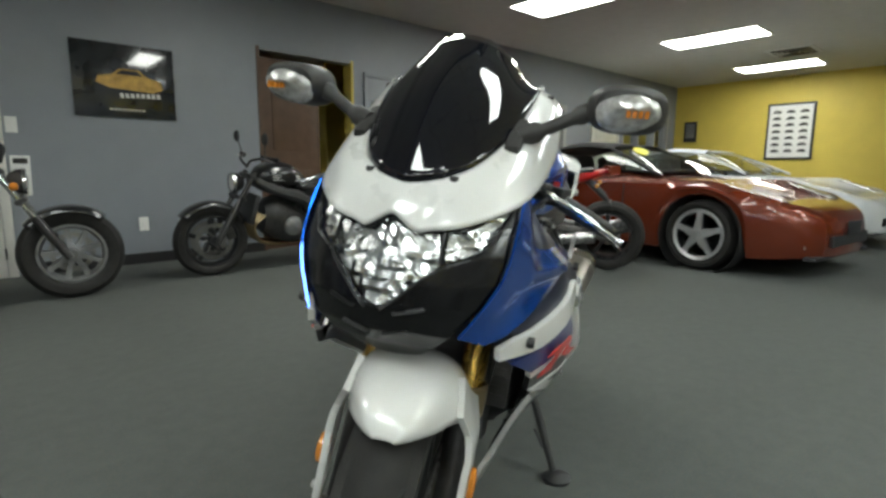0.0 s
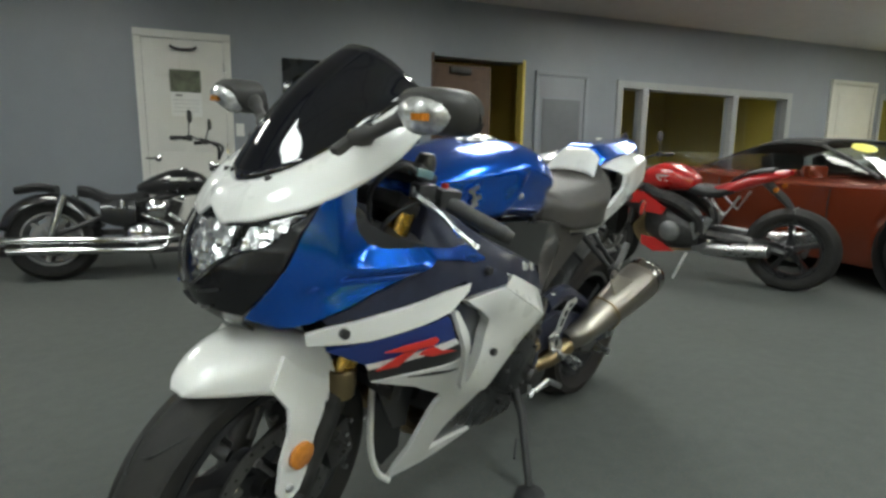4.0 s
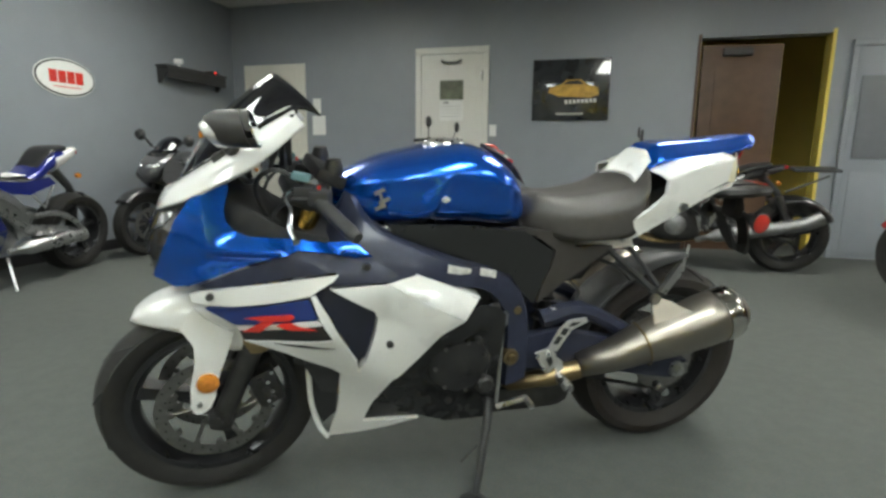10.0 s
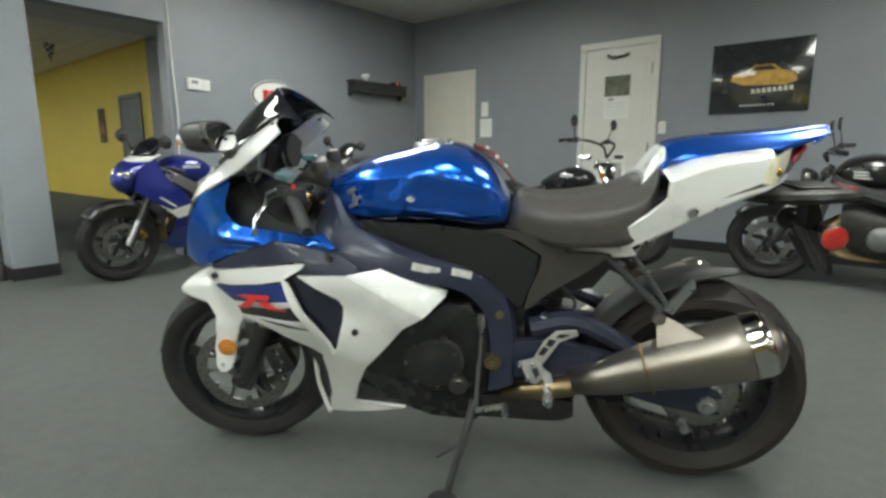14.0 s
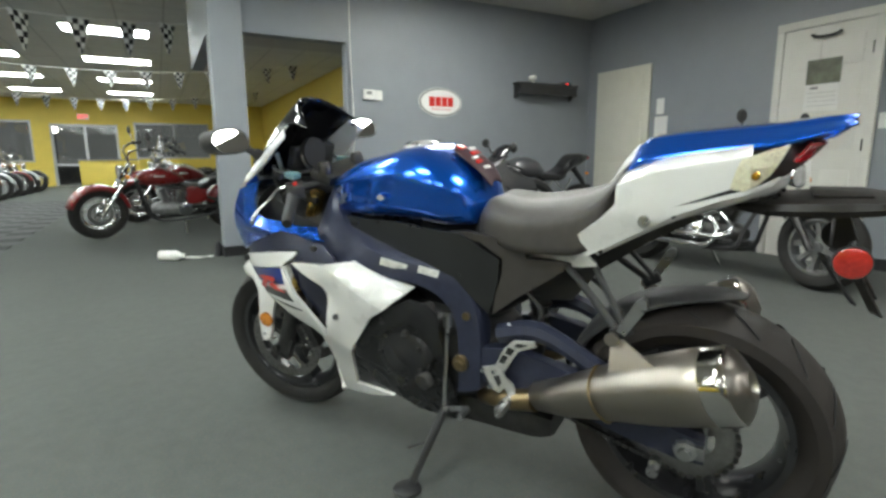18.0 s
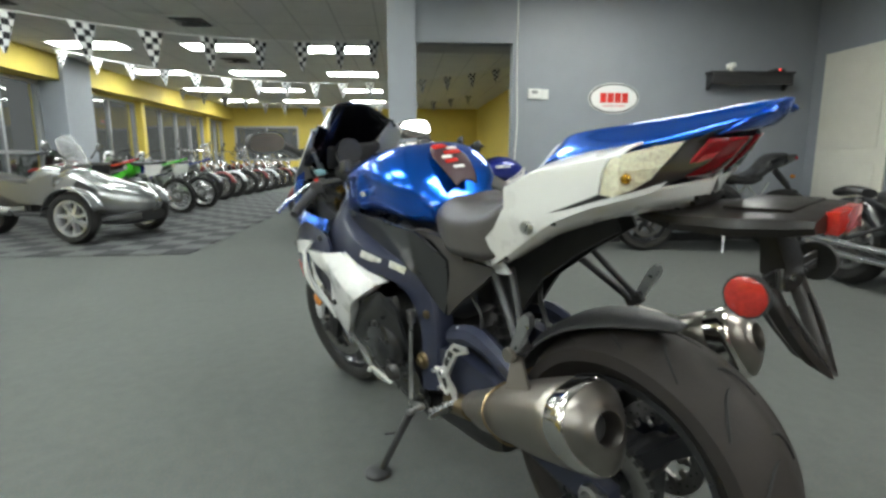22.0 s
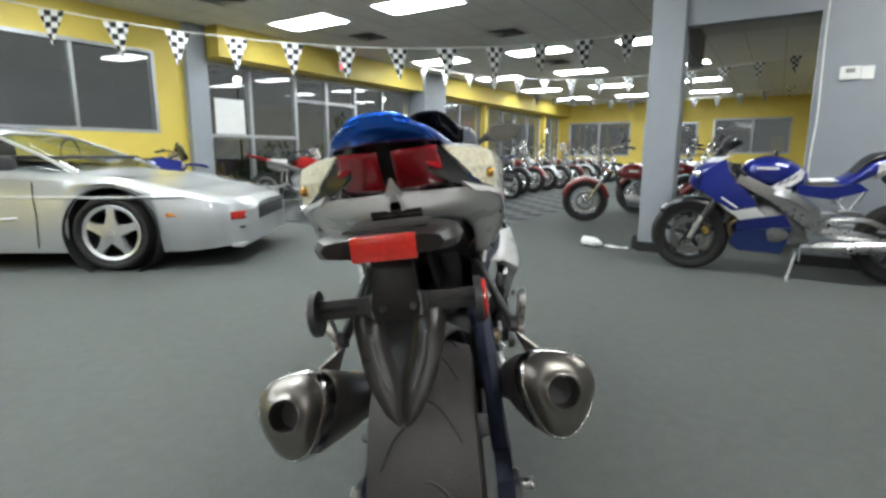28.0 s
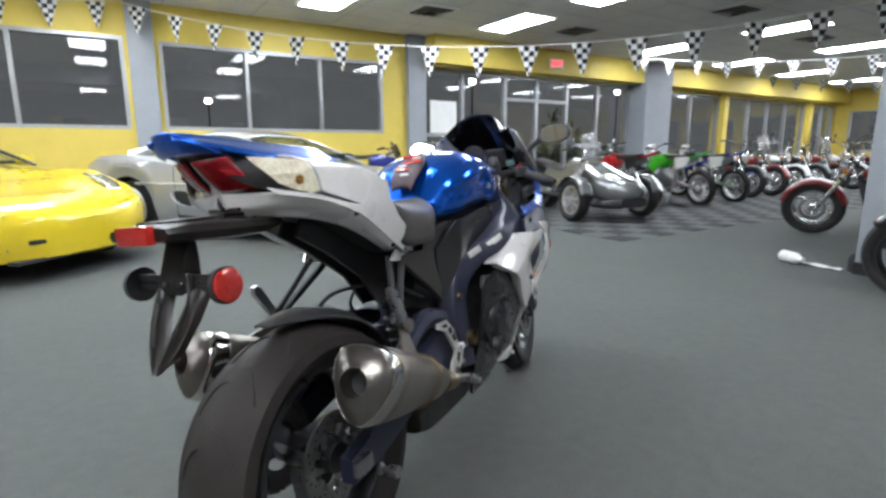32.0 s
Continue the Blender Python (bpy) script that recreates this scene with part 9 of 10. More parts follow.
# ---------- cars ----------
def car(name, label, m, p):
    """p: length, width, wheelbase, front overhang, tables of heights over x from the nose."""
    t = thing(name, label, "car", m)
    L, Wd, wb, fo, scale = p["L"], p["W"], p["wb"], p["fo"], p["s"]
    def at(table, x):
        for (a, u), (b, v) in zip(table, table[1:]):
            if x <= b:
                k = (x - a) / (b - a)
                k = k * k * (3 - 2 * k) * 0.5 + k * 0.5
                return u + (v - u) * k
        return table[-1][1]
    wr = p["wr"]
    ax = (fo, fo + wb)
    n = 110
    rows = []
    for i in range(n + 1):
        x = L * i / n
        hw = at(p["plan"], x) * Wd / 2
        zc, zs = at(p["top"], x), at(p["shoulder"], x)
        sill = at(p["sill"], x)
        for a in ax:
            d = abs(x - a)
            ra = wr + 0.045
            if d < ra:
                sill = max(sill, wr + math.sqrt(ra * ra - d * d))
        bow = at(p["bulge"], x)
        zm = sill + (zs - sill) * 0.5
        ring = [(hw - 0.05 * (1 if sill < 0.25 else 0.3), sill), (hw - 0.012, sill + (zs - sill) * 0.22), (hw + bow, zm), (hw + bow * 0.6, sill + (zs - sill) * 0.74), (hw - 0.03, zs - 0.02), (hw - 0.09, zs + 0.012),
                (hw * 0.70, zs * 0.35 + zc * 0.65), (hw * 0.42, zc - 0.006), (0.0, zc)]
        if zs <= sill + 0.03:
            ring = [(r[0], max(r[1], sill)) for r in ring]
        rows.append(([V(fo - x, y, z) for y, z in ring] + [V(fo - x, -y, z) for y, z in reversed(ring[:-1])]))
    bm = B()
    loft(bm, rows, False, True)
    bm.faces.new([bm.verts.new(v) for v in rows[0]])
    bm.faces.new([bm.verts.new(v) for v in reversed(rows[-1])])
    bmesh.ops.remove_doubles(bm, verts=bm.verts, dist=1e-4)
    bmesh.ops.scale(bm, vec=(scale,) * 3, verts=bm.verts)
    part("body", bm, p["paint"], t, p["blabel"], sharp=32)
    S = Matrix.Diagonal((scale, scale, scale, 1))
    # cabin glass as one dark shell, roof and pillars over it
    gl = p["glass"]      # rows: x, z top, half width at belt, half width at top, belt z
    rings = []
    for x, z, hb, ht, zb in gl:
        rings.append([V(fo - x, hb, zb), V(fo - x, hb * 0.94 + ht * 0.06, zb + (z - zb) * 0.3), V(fo - x, ht * 1.02, zb + (z - zb) * 0.85), V(fo - x, ht * 0.8, z - 0.004), V(fo - x, ht * 0.4, z), V(fo - x, 0, z + 0.002),
                      V(fo - x, -ht * 0.4, z), V(fo - x, -ht * 0.8, z - 0.004), V(fo - x, -ht * 1.02, zb + (z - zb) * 0.85), V(fo - x, -hb * 0.94 - ht * 0.06, zb + (z - zb) * 0.3), V(fo - x, -hb, zb)])
    part("cabin_glass", skin(B(), rings, 2, 5), p.get("glassmat", M_CARGLASS), t, "dark windscreen and side glass", xf=S)
    i0, i1 = p["roof"]
    rr = []
    for r in rings[i0:i1 + 1]:
        rr.append([q + V(0, 0, 0.010) for q in r[2:9]])
    part("roof", skin(B(), rr, 2, 5), p["roofmat"], t, p["rooflabel"], solid=0.012, xf=S)
    for side in (1, -1):
        base = rings[0][0 if side > 0 else 10] + V(0, 0, 0.01)
        topp = rings[i0][2 if side > 0 else 8] + V(0, 0, 0.012)
        part("windscreen_pillar", tube(B(), curve([base, base.lerp(topp, 0.5) + V(0, 0, 0.012), topp], 4), 0.016, 8), p["pillar"], t, xf=S)
        bt = rings[i1][2 if side > 0 else 8] + V(0, 0, 0.012)
        eb = rings[-1][1 if side > 0 else 9] + V(0, side * 0.01, 0.0)
        if p["roofmat"] is not M_CABRIO:
            part("rear_pillar", tube(B(), [bt, bt.lerp(eb, 0.5) + V(0, 0, 0.01), eb], [0.03, 0.05, 0.07], 8), p["pillar"], t, xf=S)
        mx = fo - p["mirror"]
        mp = part("door_mirror", box(B(), (0.12, 0.18, 0.11), (mx, side * (Wd / 2 + 0.02), at(p["shoulder"], p["mirror"]) + 0.10), (0, 0, side * 12), bevel=0.035), p.get("mirrormat", p["paint"]), t, "door mirror", xf=S)
        x0, x1 = p["door"]
        bm = B()
        for x in (x0, x1):
            pts = [V(fo - x - (0.04 if x == x1 else 0) * k2, side * (at(p["plan"], x) * Wd / 2 + at(p["bulge"], x) * (1 - abs(2 * k2 - 1)) + 0.002 - 0.02 * (k2 > 0.9)), 0.2 + (at(p["shoulder"], x) - 0.24) * k2) for k2 in (0, 0.25, 0.5, 0.75, 1.0)]
            tube(bm, pts, 0.005, 5)
        part_each("door_seam", bm, M_UNDER, t, xf=S)
        if p.get("line"):
            pts = [V(fo - x, side * (at(p["plan"], x) * Wd / 2 + at(p["bulge"], x) * 0.95 + 0.004), p["line"]) for x in [p["line_x"][0] + (p["line_x"][1] - p["line_x"][0]) * q / 12 for q in range(13)]]
            part("side_crease", tube(B(), pts, 0.011, 8), p["paint"], t, "raised waist line", xf=S)
        if p.get("intake"):
            a, b, z0, z1 = p["intake"]
            hwi = at(p["plan"], b) * Wd / 2 + at(p["bulge"], b) * 0.8
            bm = slab(B(), [(fo - a, z1 - 0.015), (fo - b + 0.03, z1), (fo - b, z1 - 0.03), (fo - b + 0.02, z0 + 0.08), (fo - b + 0.10, z0 + 0.02), (fo - b + 0.22, z0), (fo - a, z0 + 0.06)], side * (hwi - 0.008), 0.02, "xz", 0.004)
            lip = [V(fo - x, side * (at(p["plan"], x) * Wd / 2 + at(p["bulge"], x) * 0.8 + 0.004), z) for x, z in ((1.75, z1 - 0.10), (2.1, z0 + 0.05), (2.5, z0 - 0.005), (2.70, z0 + 0.015), (2.82, z0 + 0.08), (2.83, z1 - 0.02), (2.74, z1 + 0.008))]
            part("intake_lip", tube(B(), curve(lip, 3), 0.010, 8), p["paint"], t, "silver lip of the side scoop", xf=S)
            part("sill_vent", slab(B(), [(fo - 2.45, 0.255), (fo - 2.75, 0.265), (fo - 2.74, 0.215), (fo - 2.52, 0.21)], side * (hwi - 0.006), 0.02, "xz", 0.004), M_UNDER, t, "small dark vent in the sill", xf=S)
            part("side_intake", bm, M_UNDER, t, "dark side air intake", xf=S)
        for q, a in enumerate(ax):
            w = wheel(t, "wheel", fo - a, wr, 0.23, wr * 0.70, 5, M_RIM, seg=40, car_wheel=True)
            off = side * (Wd / 2 - 0.125)
            for o in (w,):
                o.matrix_basis = S @ Matrix.Translation((0, off, 0))
            bm = B()
            for k5 in range(5):
                aa = 2 * math.pi * k5 / 5 + 0.3
                c0 = V(fo - a, 0.085 * side, wr)
                d, s_ = V(math.cos(aa), 0, math.sin(aa)), V(-math.sin(aa), 0, math.cos(aa))
                loft(bm, [[c0 + d * qq + s_ * ww + V(0, side * dy, 0), c0 + d * qq - s_ * ww + V(0, side * dy, 0), c0 + d * qq - s_ * ww * 1.1 + V(0, side * (dy - 0.03), 0), c0 + d * qq + s_ * ww * 1.1 + V(0, side * (dy - 0.03), 0)]
                          for qq, ww, dy in ((0.015, 0.040, 0.022), (wr * 0.22, p["spoke"] * 1.15, 0.018), (wr * 0.45, p["spoke"] * 0.72, 0.010), (wr * 0.66, p["spoke"] * 0.80, 0.0))])
            lathe(bm, [(0, side * 0.03), (0.03, side * 0.028), (0.04, side * 0.015)], (fo - a, 0.085 * side, wr), "y", 14)
            lathe(bm, [(wr * 0.62, 0), (wr * 0.70, side * 0.012), (wr * 0.72, side * 0.008), (wr * 0.70, -side * 0.03)], (fo - a, 0.085 * side, wr), "y", 40)
            part("rim_face", bm, p["rim"], w, "five-spoke alloy rim")
            part("wheel_well", lathe(B(), [(wr + 0.05, -0.16), (wr + 0.05, 0.10)], (fo - a, side * (Wd / 2 - 0.17), wr), "y", 30), M_UNDER, t, xf=S)
        for (name2, lst, mt, lb) in p["lamps"]:
            rows2 = [[V(fo - x, side * y, z) for x, y, z in r] for r in lst]
            part(name2, skin(B(), rows2, 3, 3), mt, t, lb, solid=0.012, xf=S)
    for nm, size, c, mt, lb in p["boxes"]:
        part(nm, box(B(), size, (fo - c[0], c[1], c[2]), bevel=min(size) * 0.3), mt, t, lb, xf=S)
    if p.get("glassmat"):
        part("interior", slab(B(), [(fo - 1.55, -0.62), (fo - 1.55, 0.62), (fo - 3.05, 0.60), (fo - 3.05, -0.60)], 0.905, 0.03, "xy", 0.01), M_BLKSEAT, t, "black cabin trim", xf=S)
        for y in (0.33, -0.33):
            part("seat", box(B(), (0.16, 0.42, 0.20), (fo - 2.75, y, 0.99), (0, -14, 0), bevel=0.05), M_BLKSEAT, t, "black leather seat back", xf=S)
        part("steering_wheel", lathe(B(), [(0.150, -0.01), (0.165, 0.0), (0.150, 0.01), (0.140, 0.0), (0.150, -0.01)], (fo - 2.02, 0.33, 0.93), "x", 24), M_BLACK, t, xf=S)
    part("underbody", box(B(), (L - 0.5, Wd - 0.5, 0.18), (fo - L / 2, 0, 0.26)), M_UNDER, t, xf=S)
    return t


CHEVY = dict(glassmat=M_CLEARGLASS, L=4.43, W=1.84, wb=2.69, fo=0.93, s=0.93, wr=0.33, paint=M_COPPER, blabel="copper orange bodywork", rim=M_ALLOY, spoke=0.032,
             plan=[(0, 0.38), (0.04, 0.54), (0.10, 0.68), (0.20, 0.80), (0.38, 0.90), (0.60, 0.96), (0.95, 1.0), (1.8, 0.955), (2.5, 0.96), (3.5, 1.0), (4.2, 0.95), (4.43, 0.84)],
             top=[(0, 0.48), (0.06, 0.56), (0.20, 0.62), (0.40, 0.66), (1.0, 0.755), (1.55, 0.87), (1.8, 0.92), (3.2, 0.95), (3.9, 0.98), (4.35, 0.95), (4.43, 0.88)],
             shoulder=[(0, 0.45), (0.06, 0.53), (0.20, 0.60), (0.45, 0.70), (0.90, 0.815), (1.5, 0.81), (2.3, 0.82), (3.4, 0.92), (4.1, 0.93), (4.43, 0.84)],
             sill=[(0, 0.20), (0.5, 0.16), (1.5, 0.17), (3.0, 0.17), (4.1, 0.22), (4.43, 0.34)],
             bulge=[(0, 0.0), (0.6, 0.01), (0.95, 0.02), (1.7, -0.02), (2.5, -0.01), (3.5, 0.03), (4.43, 0.0)],
             glass=[(1.45, 0.885, 0.74, 0.70, 0.86), (1.80, 1.06, 0.72, 0.60, 0.86), (2.15, 1.19, 0.72, 0.52, 0.86), (2.50, 1.235, 0.72, 0.50, 0.87), (2.85, 1.215, 0.72, 0.50, 0.88), (3.3, 1.10, 0.70, 0.50, 0.90), (3.75, 0.97, 0.62, 0.50, 0.92)],
             roof=(2, 5), roofmat=M_CABRIO, rooflabel="black folding roof", pillar=M_BLACK, mirror=1.85, door=(1.75, 2.95), line=None,
             lamps=[("headlight", [[(0.36, 0.50, 0.668), (0.58, 0.60, 0.735), (0.82, 0.68, 0.800)], [(0.30, 0.60, 0.655), (0.46, 0.71, 0.710), (0.68, 0.79, 0.772)]], M_REFLECTOR, "clear headlight cluster"),
                    ("fog_lamp", [[(0.06, 0.50, 0.34), (0.14, 0.66, 0.34)], [(0.06, 0.50, 0.27), (0.14, 0.66, 0.27)]], M_INDIC, "fog lamp")],
             boxes=[("grille", (0.05, 0.90, 0.10), (0.02, 0, 0.33), M_UNDER, "dark lower grille"), ("front_plate", (0.02, 0.34, 0.12), (-0.01, 0.0, 0.43), M_BLACK, "blank dark front plate"), ("front_lip", (0.10, 1.35, 0.03), (0.09, 0, 0.19), M_BLACK, "front lip")])
fx, fy, yw = 5.60, 1.86, -95.0
red_car = car("sports_car", "copper orange sports car with a black folding roof", pose(fx, fy, 0, 0, 0, yw), CHEVY)
part("windscreen_sticker", lathe(B(), [(0, 0.002), (0.13, 0.002), (0.13, -0.002), (0, -0.002)], (0, 0, 0), "z", 24, ), material("yellow_price_sticker", (0.75, 0.68, 0.05), 0.5, noise_scale=20, noise_amt=0.1), red_car, "oval yellow windscreen sticker",
     xf=Matrix.Translation((-0.95 * 0.93, -0.36, 1.125 * 0.93)) @ pose(0, 0, 0, 0, 42, 0) @ Matrix.Diagonal((0.45, 1.0, 1, 1)))
WHITE = dict(CHEVY, paint=M_WHITECAR, blabel="white bodywork", pillar=M_WHITECAR, roofmat=M_WHITECAR, rooflabel="white roof")
car("sports_car", "white sports car beside the copper orange one", pose(7.94, 1.87, 0, 0, 0, -95), WHITE)
YEL = dict(CHEVY, paint=M_YELLOWCAR, blabel="bright yellow bodywork", pillar=M_BLACK, rim=M_ALLOY,
           boxes=[("grille", (0.05, 1.10, 0.035), (0.05, 0, 0.33), M_UNDER, "thin dark lower intake"), ("front_lip", (0.10, 1.35, 0.03), (0.09, 0, 0.19), M_BLACK, "front lip")])
car("sports_car", "bright yellow sports car near the window wall", pose(2.19 + 0.93 * 0.93 * 0.707, -2.43 - 0.93 * 0.93 * 0.707, 0, 0, 0, 135), YEL)
FER = dict(mirrormat=M_BLACK, glassmat=M_CLEARGLASS, L=4.25, W=1.90, wb=2.45, fo=1.02, s=0.98, wr=0.315, paint=M_SILVER, blabel="silver bodywork", rim=M_ALLOY, spoke=0.040,
           plan=[(0, 0.56), (0.06, 0.71), (0.15, 0.82), (0.30, 0.895), (0.50, 0.935), (1.02, 0.97), (1.9, 0.94), (2.6, 0.96), (3.4, 1.0), (4.0, 0.97), (4.25, 0.90)],
           top=[(0, 0.53), (0.10, 0.575), (0.5, 0.655), (1.0, 0.74), (1.5, 0.83), (1.8, 0.86), (3.2, 0.92), (3.9, 0.93), (4.2, 0.92), (4.25, 0.86)],
           shoulder=[(0, 0.49), (0.10, 0.54), (0.5, 0.635), (1.02, 0.74), (1.6, 0.76), (2.5, 0.80), (3.3, 0.88), (4.0, 0.88), (4.25, 0.82)],
           sill=[(0, 0.19), (0.5, 0.15), (1.5, 0.15), (3.0, 0.15), (4.0, 0.20), (4.25, 0.30)],
           bulge=[(0, 0.0), (0.6, 0.0), (1.02, 0.015), (1.7, -0.025), (2.5, -0.02), (3.4, 0.02), (4.25, 0.0)],
           glass=[(1.35, 0.80, 0.72, 0.68, 0.77), (1.70, 0.97, 0.74, 0.60, 0.79), (2.05, 1.11, 0.75, 0.54, 0.81), (2.35, 1.165, 0.75, 0.52, 0.82), (2.75, 1.155, 0.75, 0.52, 0.84), (3.15, 1.05, 0.74, 0.50, 0.87), (3.70, 0.93, 0.66, 0.46, 0.89)],
           roof=(2, 5), roofmat=M_SILVER, rooflabel="silver roof", pillar=M_SILVER, mirror=1.75, door=(1.60, 2.75), line=0.60, line_x=(0.45, 3.3), intake=(2.50, 2.80, 0.36, 0.53),
           lamps=[("front_signal", [[(0.035, 0.60, 0.465), (0.075, 0.69, 0.465), (0.135, 0.765, 0.465)], [(0.030, 0.60, 0.40), (0.070, 0.69, 0.40), (0.130, 0.765, 0.40)]], M_REDREF, "orange-red front signal lamp"),
                  ("side_marker", [[(0.50, 0.885, 0.47), (0.60, 0.895, 0.47)], [(0.50, 0.888, 0.44), (0.60, 0.898, 0.44)]], M_AMBER, "side marker lamp")],
           boxes=[("grille", (0.06, 0.86, 0.12), (0.02, 0, 0.43), M_UNDER, "dark egg-crate grille"), ("bumper_line", (0.06, 1.40, 0.012), (0.08, 0, 0.33), M_UNDER, "bumper seam"), ("front_lip", (0.10, 1.5, 0.03), (0.10, 0, 0.18), M_SILVER, "front lip")])
car("sports_car", "silver mid-engined sports car parked before the windows", pose(-0.24, -2.95, 0, 0, 0, 126), FER)

# ---------- things on the walls ----------
FACE = Y_N - 0.002
po = thing("framed_poster", "dark framed poster of a yellow car on a track", "poster", pose(1.245, FACE, 1.635))
part("poster_board", box(B(), (0.76, 0.02, 0.60), (0, -0.012, 0), bevel=0.003), material("dark_poster_print", (0.022, 0.025, 0.028), 0.16, noise_scale=6, noise_amt=0.5, coat=0.8), po)
bm = B()
slab(bm, [(-0.22, -0.02), (-0.20, 0.03), (-0.10, 0.05), (-0.04, 0.10), (0.10, 0.10), (0.17, 0.045), (0.27, 0.02), (0.28, -0.05), (0.20, -0.08), (-0.12, -0.06)], -0.024, 0.003, "xz")
part("printed_car", bm, material("printed_yellow", (0.50, 0.30, 0.05), 0.3, noise_scale=18, noise_amt=0.5, coat=0.6), po)
bm = B()
slab(bm, [(-0.07, 0.055), (-0.03, 0.09), (0.09, 0.09), (0.13, 0.052)], -0.0262, 0.002, "xz")
part("printed_window", bm, M_UNDER, po)
bm = B()
for k in range(8):
    slab(bm, [(-0.05 + 0.04 * k, -0.135 + 0.002 * k), (-0.02 + 0.04 * k, -0.137 + 0.002 * k), (-0.025 + 0.04 * k, -0.10 + 0.002 * k), (-0.05 + 0.04 * k, -0.10 + 0.002 * k)], -0.024, 0.003, "xz")
part_each("printed_kerb", bm, M_LABEL, po, smooth=False)
bm = B()
for k in range(9):
    box(bm, (0.022, 0.003, 0.014), (-0.12 + 0.03 * k, -0.0238, -0.235))
part("printed_line", bm, M_LABEL, po, "unreadable line as plain bars", smooth=False)

yp = thing("framed_poster", "white framed poster with rows of small dark cars", "poster", pose(X_E - 0.002, 3.15, 1.65, 0, 0, 90))
part("poster_frame", box(B(), (0.78, 0.03, 1.04), (0, 0.014, 0), bevel=0.004), M_BLACK, yp)
part("poster_sheet", box(B(), (0.70, 0.008, 0.96), (0, 0.032, 0)), M_WHITEPLAIN, yp, smooth=False)
bm = B()
for r in range(7):
    for c in range(3):
        x, z = -0.22 + 0.22 * c, 0.36 - 0.12 * r
        slab(bm, [(x - 0.07, z - 0.025), (x - 0.07, z + 0.005), (x - 0.03, z + 0.03), (x + 0.03, z + 0.03), (x + 0.07, z), (x + 0.07, z - 0.025)], 0.038, 0.002, "xz")
part_each("printed_car", bm, M_DARKMETAL, yp, smooth=False)
sp = thing("small_picture", "small dark framed picture on the yellow wall", "picture", pose(X_E - 0.002, 4.98, 1.72, 0, 0, 90))
part("picture_frame", box(B(), (0.26, 0.03, 0.42), (0, 0.014, 0), bevel=0.004), M_BLACK, sp)
part("picture_sheet", box(B(), (0.18, 0.006, 0.30), (0, 0.032, 0.02)), M_GREYMETAL, sp, smooth=False)

# oval sign with plain red blocks
sg = thing("oval_sign", "white oval wall sign with dark rim and red blocks", "sign", pose(X_B + 0.002, 3.16, 1.57, 0, 0, -90))
def oval(a, b, y0, y1, n=48):
    bm = B()
    loft(bm, [[V(a * math.cos(2 * math.pi * k / n), y, b * math.sin(2 * math.pi * k / n)) for k in range(n)] for y in (y0, y1)])
    return bm
part("sign_rim", oval(0.262, 0.148, 0.0, 0.010), M_BASE, sg)
part("sign_edge", oval(0.270, 0.156, 0.0, 0.006), M_WHITEPLAIN, sg)
part("sign_face", oval(0.248, 0.135, 0.0, 0.012), M_WHITEPLAIN, sg)
for k in range(4):
    bm = B()
    slab(bm, [(-0.150 + 0.077 * k, -0.045), (-0.085 + 0.077 * k, -0.045), (-0.085 + 0.077 * k, 0.055), (-0.150 + 0.077 * k, 0.055)], 0.0135, 0.003, "xz")
    part("red_block", bm, M_RED, sg, smooth=False)
bm = B()
for k in range(12):
    box(bm, (0.014, 0.003, 0.010), (-0.11 + 0.02 * k, 0.013, -0.075))
part("small_line", bm, M_RED, sg, "unreadable small line as bars", smooth=False)

sh = thing("wall_shelf", "black wall shelf with a small camera and a red light", "shelf", pose(X_B + 0.002, 4.575, 1.75, 0, 0, -90))
part("shelf_board", box(B(), (0.90, 0.14, 0.022), (0, 0.07, 0.075), bevel=0.004), M_BLACK, sh)
part("shelf_front", box(B(), (0.86, 0.014, 0.11), (0, 0.128, 0.008), bevel=0.004), M_BLACK, sh)
for x in (-0.42, 0.42):
    part("bracket", slab(B(), [(0.0, 0.06), (0.13, 0.06), (0.13, 0.03), (0.03, -0.09), (0.0, -0.09)], x, 0.02, "yz", 0.003), M_BLACK, sh)
cm = thing("security_camera", "small white camera standing on the shelf", "camera", pose(X_B + 0.09, 4.33 + 0.02, 1.836, 0, 0, 20))
part("camera_foot", lathe(B(), [(0, 0), (0.03, 0), (0.03, 0.008), (0.008, 0.012), (0.008, 0.04), (0, 0.04)], (0, 0, 0), "z", 14), M_WHITEPLAIN, cm)
part("camera_body", tube(B(), [(-0.04, 0, 0.06), (0.04, 0, 0.062)], 0.026, 14), M_WHITEPLAIN, cm)
bl = thing("indicator_box", "small black box with a red light on the shelf", "device", pose(X_B + 0.08, 4.86, 1.836))
part("box_body", box(B(), (0.08, 0.12, 0.03), (0, 0, 0.015), bevel=0.004), M_BLACK, bl)
part("red_light", lathe(B(), [(0, 0.006), (0.008, 0.004), (0.009, 0)], (0.04, 0, 0.018), "x", 10), M_EXIT, bl, "glowing red light")
th = thing("thermostat", "white wall thermostat with a grey display", "thermostat", pose(X_B + 0.002, 2.36, 1.61, 0, 0, -90))
part("thermostat_body", box(B(), (0.13, 0.03, 0.10), (0.04, 0.015, 0), bevel=0.008), M_WHITEPLAIN, th)
part("cover_plate", box(B(), (0.08, 0.012, 0.10), (-0.07, 0.006, -0.004), bevel=0.004), M_WHITEPLAIN, th)
part("display", box(B(), (0.06, 0.004, 0.03), (0.04, 0.031, 0.015)), M_GREYMETAL, th, smooth=False)
cb = thing("wall_cable", "pale cable running down the wall beside the doorway", "cable")
